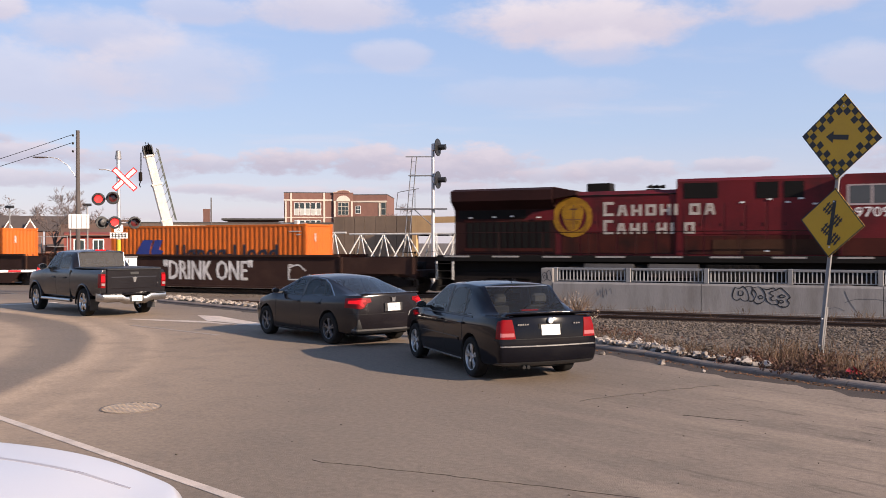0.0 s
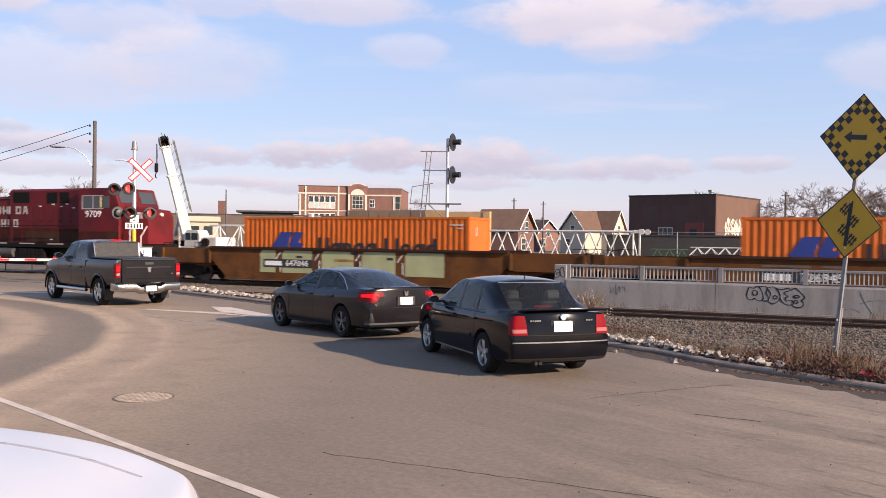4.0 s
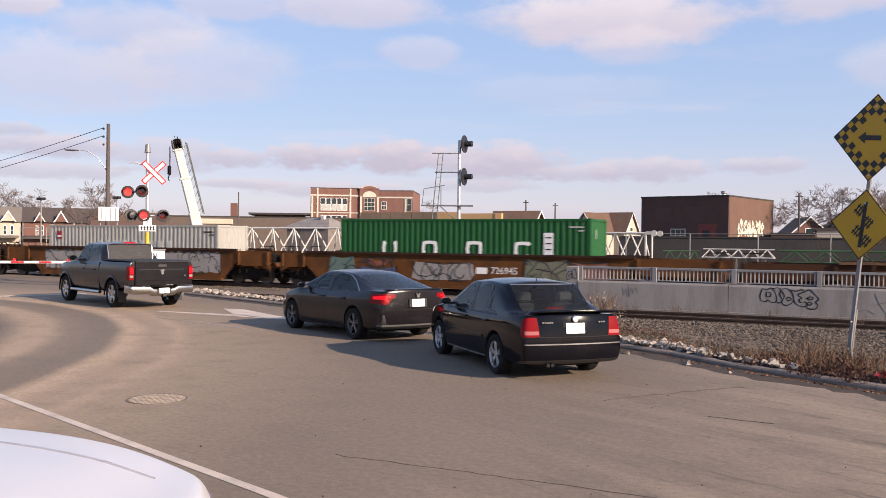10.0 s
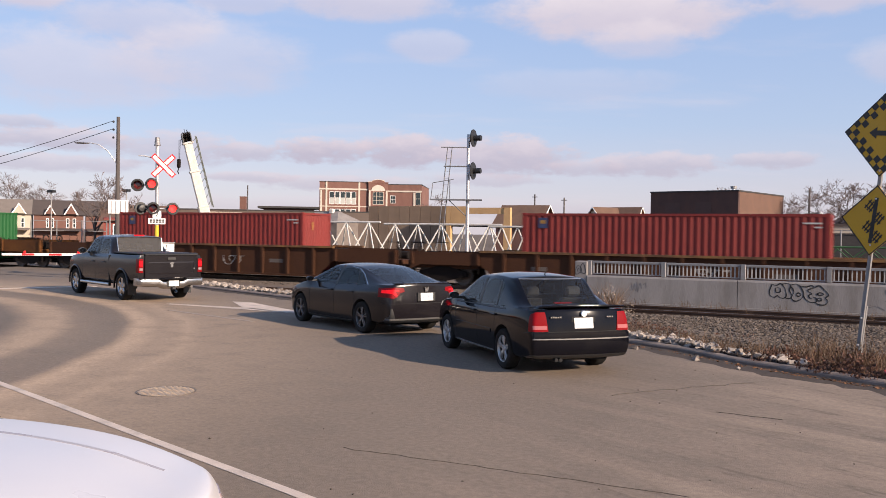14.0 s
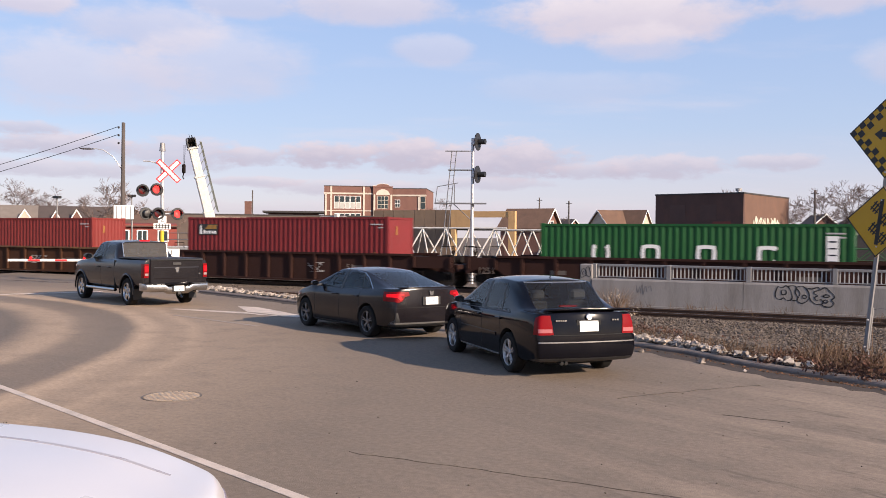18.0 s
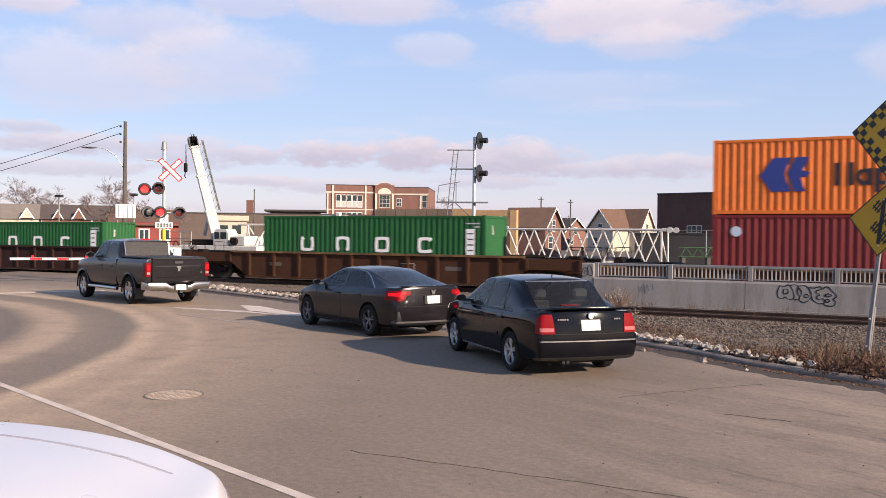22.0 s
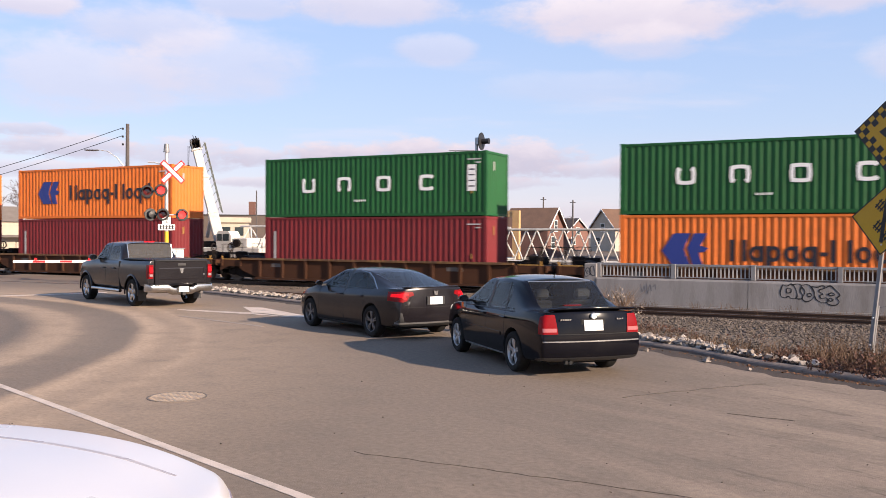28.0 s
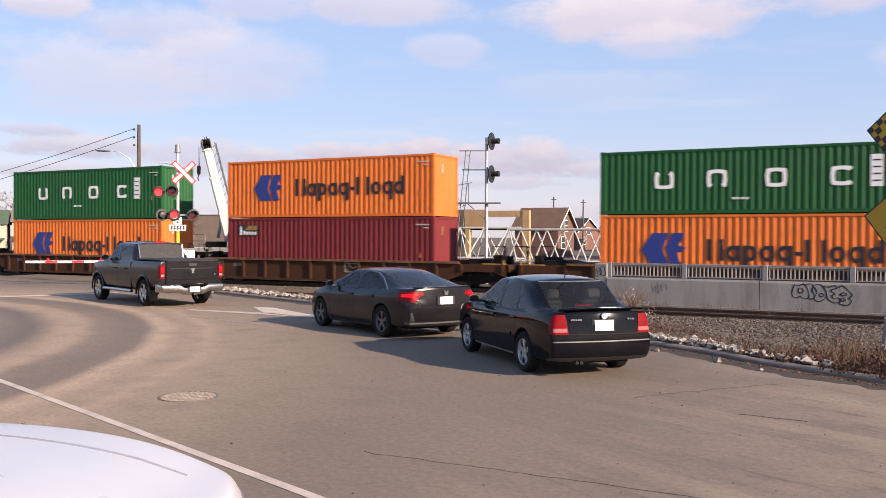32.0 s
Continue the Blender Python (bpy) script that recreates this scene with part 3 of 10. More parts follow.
# dark silt in the gutter
silt = surf("gutter_silt", (0.050, 0.035, 0.026), rough=0.95, var=0.4, scale=5, grain=30, bump=0.5)
gut = []
for (x0, y0), (x1, y1) in zip(KERB[:-4], KERB[1:-3]):
    n = max(1, int(math.hypot(x1 - x0, y1 - y0) / 0.22))
    gut += [(x0 + (x1 - x0) * i / n, y0 + (y1 - y0) * i / n) for i in range(n)]
g = Geo()
rings = []
for (x0, y0), (x1, y1) in zip(gut, gut[1:]):
    d = Vector((x1 - x0, y1 - y0, 0)).normalized()
    near = min(1.0, max(0.0, (x0 + 6.0) / 4.0))
    w = 0.16 + (0.30 + 0.55 * near) * abs(noise.noise(Vector((x0 * 1.1, y0 * 1.1, 3)))) + 0.22 * near + random.uniform(0, 0.12)
    rings.append([(x0 + d.y * 0.02, y0 - d.x * 0.02, -0.002), (x0 + d.y * 0.02, y0 - d.x * 0.02, 0.012), (x0 - d.y * w, y0 + d.x * w, 0.0006), (x0 - d.y * w, y0 + d.x * w, -0.002)])
g.loft(rings)
solid("gutter_silt", g, silt, "dark brown silt in the gutter beside the kerb", "dirt", kind="structure")

# manhole
iron = surf("cast_iron", (0.13, 0.105, 0.085), rough=0.75, var=0.3, grain=50, dirt=(0.20, 0.165, 0.13), dirt_amt=0.5, dirt_scale=3)
mh = thing("manhole_cover", "round cast iron grate cover in the asphalt", "manhole cover", pose(-8.17, 8.58, 0.002) @ Matrix.Scale(1.13, 4))
part("frame_ring", Geo().revolve([(0.315, -0.05), (0.315, 0.005), (0.332, 0.005), (0.332, -0.05)], 32, "z"), iron, mh)
# shallow plate, coloured dark for the shade of the hole
part("pit", Geo().revolve([(0.0, -0.03), (0.31, -0.03), (0.31, -0.04), (0.0, -0.04)], 32, "z"), surf("pit_shade", (0.03, 0.025, 0.02), rough=0.95), mh, "dark plate for the shade under the grate")
g = Geo()
for i in range(-5, 6):
    w = math.sqrt(max(0, 0.31 ** 2 - (i * 0.056) ** 2))
    g.box(i * 0.056 - 0.013, i * 0.056 + 0.013, -w, w, -0.03, 0.006)
for y in (-0.16, 0.0, 0.16):
    w = math.sqrt(0.30 ** 2 - y * y)
    g.box(-w, w, y - 0.03, y + 0.03, -0.03, 0.003)
part("grate", g, surf("worn_grate", (0.30, 0.24, 0.185), rough=0.6, metal=0.2, var=0.35, scale=9, grain=50), mh)

# ---------------------------------------------------------------- tracks
rail_m = surf("rusty_rail", (0.070, 0.043, 0.031), rough=0.55, metal=0.5, var=0.3, grain=25)
rail_top_m = surf("worn_rail_head", (0.20, 0.16, 0.14), rough=0.4, metal=0.7, var=0.1)
tie_m = surf("old_tie_wood", (0.075, 0.058, 0.045), rough=0.95, var=0.35, scale=3, grain=30, bump=0.5, per_object=0.3)
RAIL = [(-0.07, 0), (0.07, 0), (0.07, 0.02), (0.012, 0.04), (0.012, 0.12), (0.036, 0.13), (0.036, 0.17), (-0.036, 0.17), (-0.036, 0.13), (-0.012, 0.12), (-0.012, 0.04), (-0.07, 0.02)]
TRACKS = {"near": (26.15, -0.2, -46, 30), "far": (36.88, -0.42, -140, 40)}
for key, (yc, z0, xa, xb) in TRACKS.items():
    for side in (-0.755, 0.755):
        g = Geo().prism([(yc + side + a, z0 + 0.0 + b) for a, b in RAIL], xa, xb, "x")
        rl = solid("rail", g, rail_m, "rusty steel rail on wooden ties", "rail", kind="structure")
        part("rail_head", Geo().box(xa, xb, yc + side - 0.03, yc + side + 0.03, z0 + 0.1705, z0 + 0.173), rail_top_m, rl, "polished running surface")
tie_mesh = Geo().box(-0.115, 0.115, -1.3, 1.3, -0.16, 0.0, c=0.012).mesh("tie")
tie_mesh.materials.append(tie_m)
for key, (yc, z0, xa, xb) in TRACKS.items():
    ties = thing("tie_row", "weathered wooden railway ties under the rails", "railway ties", kind="structure")
    for i in range(-78 if key == "far" else -55, 24 if key == "far" else 20):
        part("tie", tie_mesh, None, ties, m=pose(i * 0.6, yc + random.uniform(-0.04, 0.04), z0 + random.uniform(-0.005, 0.004), 0, 0, random.uniform(-1, 1)))


def stones(name, count, place, size, material, label, category="gravel", squash=0.7):
    """Loose stones, each a rough lump with its own turn, in one sheet."""
    base = [Vector(p).normalized() for p in ((1, 0, 0.1), (-1, 0.1, 0), (0, 1, 0), (0.1, -1, 0), (0, 0.1, 1), (0, 0, -1), (0.7, 0.7, 0.5), (-0.7, 0.5, -0.4))]
    tri = [(0, 6, 4), (6, 2, 4), (2, 1, 4), (1, 3, 4), (3, 0, 4), (0, 3, 5), (3, 1, 5), (1, 7, 5), (7, 2, 5), (2, 6, 5), (6, 0, 5), (1, 2, 7)]
    vs, fs = [], []
    for _ in range(count):
        x, y, z = place()
        s = size * random.uniform(0.5, 1.35)
        r = Euler((random.uniform(0, 6.3), random.uniform(0, 6.3), random.uniform(0, 6.3))).to_matrix()
        o = len(vs)
        for b in base:
            p = r @ (b * s * random.uniform(0.75, 1.15))
            vs.append((x + p.x, y + p.y, z + p.z * squash))
        fs += [tuple(o + i for i in t) for t in tri]
    me = mesh(name, vs, fs)
    me.materials.append(material)
    return thing(name, label, category, kind="stuff", data=me)


def kerb_y(x):
    for (x0, y0), (x1, y1) in zip(KERB, KERB[1:]):
        if x1 <= x <= x0:
            return y0 + (y1 - y0) * (x - x0) / (x1 - x0)
    return 30


def verge_z(x, y):
    """The strip behind the kerb falls gently to the near track."""
    d = y - kerb_y(x)
    edge = 0.09 if d < 1.0 else max(0.0, 0.09 - 0.04 * (d - 1.0))
    u = min(1, max(0, (y - 23.0) / 2.0))
    return edge * (1 - u) + (ground_z(x, y) + 0.02) * u


vx = [3.0 - 0.75 * i for i in range(44)]
vrows = []
for x in vx:
    ky = kerb_y(x)
    ys_ = [ky + 0.20, ky + 0.5, ky + 1.0]
    last = max(25.0, ky + 2.0)
    ys_ += [ky + 1.0 + (last - ky - 1.0) * k / 5 for k in range(1, 6)]
    vrows.append([(x, yy, verge_z(x, yy) - 0.012 + 0.02 * noise.noise(Vector((x * 1.3, yy * 1.3, 0)))) for yy in ys_])
verge = thing("verge", "brown stony verge between kerb and rails", "verge", kind="structure", data=mesh("verge", [p for r_ in vrows for p in r_],
    [(i * 8 + j, i * 8 + j + 1, (i + 1) * 8 + j + 1, (i + 1) * 8 + j) for i in range(len(vx) - 1) for j in range(7)]))
verge.data.materials.append(dirt_m)


def on_ballast():
    while True:
        x = random.uniform(-24, 6) if random.random() < 0.45 else random.uniform(-9, 4)
        y = random.uniform(14, 28.4)
        if y > kerb_y(x) + 0.9 and not (25.2 < y < 27.1 and random.random() < 0.35):
            return x, y, verge_z(x, y)


stones("ballast", 26000, on_ballast, 0.036, gravel_m, "grey crushed stone ballast beside the rails")
far_b = lambda: (random.uniform(-60, 8), random.uniform(33.5, 40.0), -0.44)
stones("track_ballast", 9000, far_b, 0.07, gravel_m, "grey crushed stone ballast under the main track")
rock_m = surf("pale_limestone", (0.31, 0.262, 0.22), rough=0.9, var=0.35, scale=6, grain=30, bump=0.4, per_island=0.55)


def by_kerb():
    x = random.uniform(-24, -1.0)
    if x > -2.6 and random.random() < 0.75:
        x = random.uniform(-24, -3.0)
    y = kerb_y(x) + 0.28 + abs(random.gauss(0, 0.33))
    return x, y, 0.095 + random.uniform(-0.03, 0.05)


stones("kerb_rocks", 2500, by_kerb, 0.082, rock_m, "pale broken limestone rocks heaped behind the kerb", "rocks")

# ---------------------------------------------------------------- parapet wall with steel railing
WY = 28.6
streaked = surf("streaked_concrete", (0.225, 0.213, 0.208), rough=0.88, var=0.16, scale=1.6, grain=40, bump=0.25, dirt=(0.13, 0.115, 0.105), dirt_amt=0.6, dirt_scale=2.2, stretch=(1.0, 1.0, 0.22))
wall_p = thing("wall_parapet", "long low concrete parapet wall with painted scrawls", "wall", kind="structure")
X0, X1 = -8.75, 12.0
joints = [X0, -3.92, 1.2, 6.4, X1]
for a, b in zip(joints, joints[1:]):
    g = Geo().loft([[(x, WY, -0.45), (x, WY, 0.70), (x, WY + 0.03, 0.76), (x, WY + 0.42, 0.76), (x, WY + 0.45, 0.70), (x, WY + 0.45, -0.45)] for x in (a + 0.008, b - 0.008)])
    part("wall_panel", g, streaked, wall_p)
part("footing_ledge", Geo().box(X0, X1, WY - 0.10, WY - 0.003, -0.45, -0.10), concrete, wall_p)
part("end_block", Geo().box(X0 - 0.42, X0 - 0.003, WY + 0.02, WY + 0.5, -0.45, 1.22, c=0.02), concrete, wall_p)
galv = surf("galvanised_steel", (0.25, 0.245, 0.245), rough=0.55, metal=0.5, var=0.15, scale=4, grain=60)
railing = thing("wall_railing", "grey galvanised steel railing with upright bars on the parapet", "railing")
posts = [X0 + 0.05 + 2.46 * i for i in range(9)]
for x in posts:
    part("post", Geo().box(x - 0.075, x + 0.075, WY + 0.12, WY + 0.3, 0.765, 1.24, c=0.01), galv, railing)
bar_mesh = Geo().box(-0.018, 0.018, -0.02, 0.02, 0.0, 0.325).mesh("bar")
bar_mesh.materials.append(surf("pale_galvanised", (0.40, 0.385, 0.37), rough=0.55, var=0.15, scale=4, grain=60))
for a, b in zip(posts, posts[1:]):
    part("top_rail", Geo().box(a + 0.08, b - 0.08, WY + 0.15, WY + 0.27, 1.155, 1.235, c=0.01), galv, railing)
    part("bottom_rail", Geo().box(a + 0.08, b - 0.08, WY + 0.17, WY + 0.25, 0.80, 0.828), galv, railing)
    n = 19
    for i in range(n):
        part("bar", bar_mesh, None, railing, m=pose(a + 0.13 + (b - a - 0.26) * i / (n - 1), WY + 0.21, 0.829))

# ---------------------------------------------------------------- the train
TY = 36.88                            # middle of the main track
RZ = -0.25                            # top of its rails


def run(t):
    """How far the train has gone to the left since second 16."""
    return 9.583 * (t - 16) - 0.0016 * (t - 16) ** 2


TRAIN = []                            # thing, place along the train, y, z


def ride(ob, s, z=RZ, y=TY):
    TRAIN.append((ob, s, y, z))
    ob.matrix_basis = pose(s - run(0), y, z)
    return ob


steel_dark = surf("grimy_steel", (0.012, 0.009, 0.008), rough=0.85, spec=0.15, var=0.35, scale=2, grain=20, bump=0.3)
wheel_m = surf("wheel_steel", (0.09, 0.075, 0.065), rough=0.5, metal=0.6, var=0.3)
paint = {
    "orange": surf("orange_paint", (0.66, 0.160, 0.030), spec=0.22, rough=0.5, var=0.10, scale=0.7, grain=30, bump=0.05, dirt=(0.36, 0.10, 0.025), dirt_amt=0.35, dirt_scale=1.5),
    # a deeper orange for the first four boxes
    "deep_orange": surf("deep_orange_paint", (0.50, 0.112, 0.016), spec=0.2, rough=0.55, var=0.14, scale=0.7, grain=30, bump=0.05, dirt=(0.30, 0.085, 0.024), dirt_amt=0.5, dirt_scale=1.5),
    "red": surf("oxide_red_paint", (0.160, 0.020, 0.023), spec=0.22, rough=0.55, var=0.14, scale=0.7, grain=30, bump=0.05, dirt=(0.105, 0.023, 0.023), dirt_amt=0.4, dirt_scale=1.5),
    "bright_red": surf("bright_red_paint", (0.185, 0.029, 0.026), spec=0.22, rough=0.55, var=0.14, scale=0.7, grain=30, bump=0.05, dirt=(0.13, 0.026, 0.022), dirt_amt=0.4, dirt_scale=1.5),
    "green": surf("green_paint", (0.012, 0.088, 0.026), spec=0.22, rough=0.5, var=0.12, scale=0.7, grain=30, bump=0.05, dirt=(0.016, 0.065, 0.022), dirt_amt=0.4, dirt_scale=1.5),
    "grey": surf("pale_grey_paint", (0.34, 0.335, 0.31), spec=0.22, rough=0.55, var=0.12, scale=0.7, grain=30, bump=0.05, dirt=(0.30, 0.27, 0.23), dirt_amt=0.5, dirt_scale=1.5),
}
white_p = surf("white_lettering", (0.78, 0.78, 0.76), rough=0.5, var=0.08, bump=0)
blue_p = surf("blue_lettering", (0.018, 0.035, 0.20), rough=0.5, var=0.08, bump=0)
navy_p = surf("navy_lettering", (0.016, 0.014, 0.022), rough=0.5, var=0.08, bump=0)
yellow_p = surf("yellow_paint", (0.34, 0.18, 0.035), rough=0.6, var=0.25, scale=3, dirt=(0.10, 0.055, 0.03), dirt_amt=0.95, dirt_scale=3)
CL, CW = 12.192, 2.438


def ribs_outline(a, b, pitch, deep):
    """A trapezoid wave from a to b: (along, depth)."""
    n = round((b - a) / pitch)
    p = (b - a) / n
    out = []
    for i in range(n):
        x = a + i * p
        out += [(x, 0), (x + 0.26 * p, 0), (x + 0.5 * p, deep), (x + 0.76 * p, deep)]
    return out + [(b, 0)]


def container(colour, high, label):
    """A steel box, base at z 0, middle at the origin."""
    H = 2.896 if high else 2.591
    m = paint[colour]
    c = thing("shipping_container", label, "container", group="containers on the train")
    hl, hw = CL / 2, CW / 2
    for sy in (-1, 1):
        o = ribs_outline(-hl + 0.16, hl - 0.16, 0.278, 0.036)
        g = Geo()
        y0 = sy * (hw - 0.012)
        vs = [(x, y0 - sy * d, z) for x, d in o for z in (0.155, H - 0.115)]
        fs = [(2 * i, 2 * i + 2, 2 * i + 3, 2 * i + 1) for i in range(len(o) - 1)]
        g.add(vs, fs)
        part("side_panel", g, m, c)
        part("bottom_rail", Geo().box(-hl + 0.1, hl - 0.1, sy * hw - 0.06 if sy > 0 else -hw, hw if sy > 0 else -hw + 0.06, 0.02, 0.16), m, c)
        part("top_rail", Geo().box(-hl + 0.1, hl - 0.1, hw - 0.06 if sy > 0 else -hw, hw if sy > 0 else -hw + 0.06, H - 0.12, H - 0.02), m, c)
    for sx in (-1, 1):
        for sy in (-1, 1):
            x0, x1 = sorted((sx * hl, sx * (hl - 0.165)))
            y0, y1 = sorted((sy * hw, sy * (hw - 0.14)))
            part("corner_post", Geo().box(x0 + 0.006, x1 - 0.006, y0 + 0.006, y1 - 0.006, 0.12, H - 0.12), m, c)
            for z in (0, H - 0.118):
                x0c, x1c = sorted((sx * hl, sx * (hl - 0.178)))
                y0c, y1c = sorted((sy * hw, sy * (hw - 0.162)))
                part("corner_casting", Geo().box(x0c, x1c, y0c, y1c, z, z + 0.118, c=0.008), m, c)
        o = ribs_outline(-hw + 0.14, hw - 0.14, 0.25, 0.03)
        vs = [(sx * (hl - 0.03 - d), y, z) for y, d in o for z in (0.1, H - 0.1)]
        part("end_panel", Geo().add(vs, [(2 * i, 2 * i + 2, 2 * i + 3, 2 * i + 1) for i in range(len(o) - 1)]), m, c)
        for z in (0.02, H - 0.12):
            x0, x1 = sorted((sx * (hl - 0.012), sx * (hl - 0.08)))
            part("end_rail", Geo().box(x0, x1, -hw + 0.16, hw - 0.16, z, z + 0.1), m, c)
    vs = [(x, y, H - 0.03 - d * 0.5) for x, d in ribs_outline(-hl + 0.1, hl - 0.1, 0.278, 0.04) for y in (-hw + 0.05, hw - 0.05)]
    part("roof", Geo().add(vs, [(i, i + 1, i + 3, i + 2) for i in range(0, len(vs) - 2, 2)]), m, c)
    part("floor", Geo().box(-hl + 0.1, hl - 0.1, -hw + 0.06, hw - 0.06, 0.06, 0.15), steel_dark, c)
    # small markings at the right end: number bars and warning marks
    faint_w = surf("faint_code", (0.42, 0.41, 0.40), rough=0.6)
    part("code_bar", Geo().box(hl - 0.95, hl - 0.30, -hw - 0.001, -hw + 0.01, H - 0.40, H - 0.34), faint_w if colour != "grey" else steel_dark, c, "small unreadable code line")
    part("code_bar", Geo().box(hl - 0.55, hl - 0.30, -hw - 0.001, -hw + 0.01, H - 0.55, H - 0.49), faint_w if colour != "grey" else steel_dark, c, "small unreadable code line")
    part("end_mark", Geo().box(hl - 0.028, hl - 0.02, -0.4, -0.3, H - 0.85, H - 0.45), yellow_p if "red" in colour else faint_w, c, "small mark on the end")
    part("edge_mark", Geo().box(hl - 0.78, hl - 0.70, -hw - 0.001, -hw + 0.01, 1.0, 1.22), yellow_p, c, "small yellow mark")
    return c


def put_marks(c, H, kind):
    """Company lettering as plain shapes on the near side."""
    y0, y1 = -CW / 2 - 0.002, -CW / 2 + 0.008
    if kind == "lloyd":
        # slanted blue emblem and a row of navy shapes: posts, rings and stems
        g = Geo()
        zc = H * 0.52
        for shape in ([(-4.36, -0.05), (-3.88, 0.64), (-3.24, 0.64), (-3.50, 0.0), (-3.24, -0.64), (-3.94, -0.64)], [(-3.36, 0.05), (-3.09, 0.64), (-2.60, 0.64), (-2.84, 0.15), (-2.54, 0.05), (-2.72, -0.1), (-2.92, -0.12), (-2.74, -0.64), (-3.14, -0.64)]):
            g.prism([(px_, zc + pz_) for px_, pz_ in shape], y0, y1)
        part("emblem", g, blue_p, c, "slanted blue emblem")
        x, lo_ = -1.72, zc - 0.44
        for kind_, w in (("twin", 0.60), ("ring_r", 0.53), ("ring_down_l", 0.53), ("ring_r", 0.53), ("ring_down_r", 0.53), ("dash", 0.28), ("post", 0.48), ("post", 0.15), ("ring", 0.54), ("ring_down_r", 0.52), ("ring_up_r", 0.54)):
            g = Geo()
            t_, up_ = 0.15, 0.60
            if kind_ == "dash":
                g.box(x, x + w, y0, y1, lo_ + 0.24, lo_ + 0.38)
            elif kind_ == "twin":
                g.box(x, x + t_, y0, y1, lo_, lo_ + 0.84).box(x + w - t_, x + w, y0, y1, lo_, lo_ + 0.84)
            elif kind_.startswith("post"):
                g.box(x, x + t_, y0, y1, lo_, lo_ + 0.84)
            else:
                cx_, cz_, rx_, rz_ = x + w / 2, lo_ + up_ / 2, w / 2, up_ / 2
                rings = []
                for k in range(21):
                    a = 2 * math.pi * k / 20
                    u_, v_ = math.cos(a), math.sin(a)
                    rings.append([(cx_ + u_ * rx_, y0, cz_ + v_ * rz_), (cx_ + u_ * (rx_ - t_), y0, cz_ + v_ * (rz_ - 0.13)), (cx_ + u_ * (rx_ - t_), y1, cz_ + v_ * (rz_ - 0.13)), (cx_ + u_ * rx_, y1, cz_ + v_ * rz_)])
                g.loft(rings)
                if kind_ != "ring":
                    sx_ = x if kind_.endswith("l") else x + w - t_
                    z_a, z_b = (lo_ - 0.26, lo_ + up_) if "down" in kind_ else (lo_, lo_ + 0.84) if "up" in kind_ else (lo_, lo_ + up_)
                    g.box(sx_, sx_ + t_, y0 - 0.002, y1, z_a, z_b)
            part("letter_shape", g, navy_p, c, "navy letter shape")
            x += w + 0.10
    elif kind in ("uasc", "uasc_wide"):
        xp = 4.04 if kind == "uasc" else 5.15
        zc = H * 0.53
        for x, open_at in ((-3.44, 0.5), (-1.38, -0.5), (0.81, None), (3.09, 0.0)):
            w, h, t = 0.385, 0.365, 0.15
            # a rounded square ring, open on one side
            n = 24
            span = 1.0 if open_at is None else 0.80
            mid = 0.0 if open_at is None else open_at + 1.0
            ring = []
            for k in range(n + 1):
                a = math.pi * (mid - span + 2 * span * k / n)
                sq = 1 / max(abs(math.cos(a)), abs(math.sin(a))) ** 0.75
                ring.append((math.cos(a) * sq, math.sin(a) * sq))
            k0 = 1 - t / w
            g = Geo()
            g.loft([[(x + ax * w, y0, zc + az * h), (x + ax * w * k0, y0, zc + az * h * k0), (x + ax * w * k0, y1, zc + az * h * k0), (x + ax * w, y1, zc + az * h)] for ax, az in ring])
            part("letter_shape", g, white_p, c, "large white letter shape")
        g = Geo()
        part("column_mark", g.box(xp, xp + 0.42, y0, y1, H * 0.53 - 0.42, H * 0.53 + 0.75), white_p, c, "white upright panel")
        for i in range(4):
            part("panel_bar", Geo().box(xp + 0.07, xp + 0.35, y0 - 0.003, y0, H * 0.53 - 0.24 + i * 0.25, H * 0.53 - 0.18 + i * 0.25), navy_p, c)
        for i in range(6):
            part("text_bar", Geo().box(-0.80 + i * 0.11, -0.80 + i * 0.11 + 0.06, y0, y1, zc - 0.82, zc - 0.73), white_p, c)
    elif kind == "badge":
        part("badge", Geo().box(-5.45, -5.05, y0, y1, H - 0.80, H - 0.36), surf("badge_red", (0.26, 0.014, 0.02), rough=0.5), c, "small red and white badge")
        part("badge_bar", Geo().box(-5.41, -5.09, y0 - 0.003, y0, H - 0.70, H - 0.60), white_p, c)
        for i in range(9):
            part("faded_letter", Geo().box(-2.3 + i * 0.62, -1.98 + i * 0.62, y0, y1, 0.85, 1.75), surf("faded_white", (0.46, 0.46, 0.43), rough=0.6, var=0.2), c, "faded white letter shape")
    elif kind == "square":
        part("badge", Geo().box(-5.35, -4.95, y0, y1, H - 0.65, H - 0.2), surf("badge_navy", (0.03, 0.04, 0.10), rough=0.5), c, "small square badge")
        part("badge_bar", Geo().box(-5.27, -5.03, y0 - 0.003, y0, H - 0.46, H - 0.32), yellow_p, c)
    elif kind == "blacktag":
        part("tag", Geo().box(-5.35, -4.1, y0, y1, H - 0.92, H - 0.36), surf("tag_black", (0.02, 0.02, 0.02), rough=0.5), c, "black and yellow tag")
        g = Geo()
        part("tag_wedge", Geo().prism([(-4.95, H - 0.62), (-4.16, H - 0.62), (-4.16, H - 0.40), (-4.7, H - 0.40)], y0 - 0.003, y0), yellow_p, c, "yellow wedge")
        part("tag_post", Geo().prism([(-5.28, H - 0.88), (-5.12, H - 0.88), (-5.15, H - 0.48), (-5.2, H - 0.40), (-5.25, H - 0.48)], y0 - 0.003, y0), white_p, c, "white tower shape")
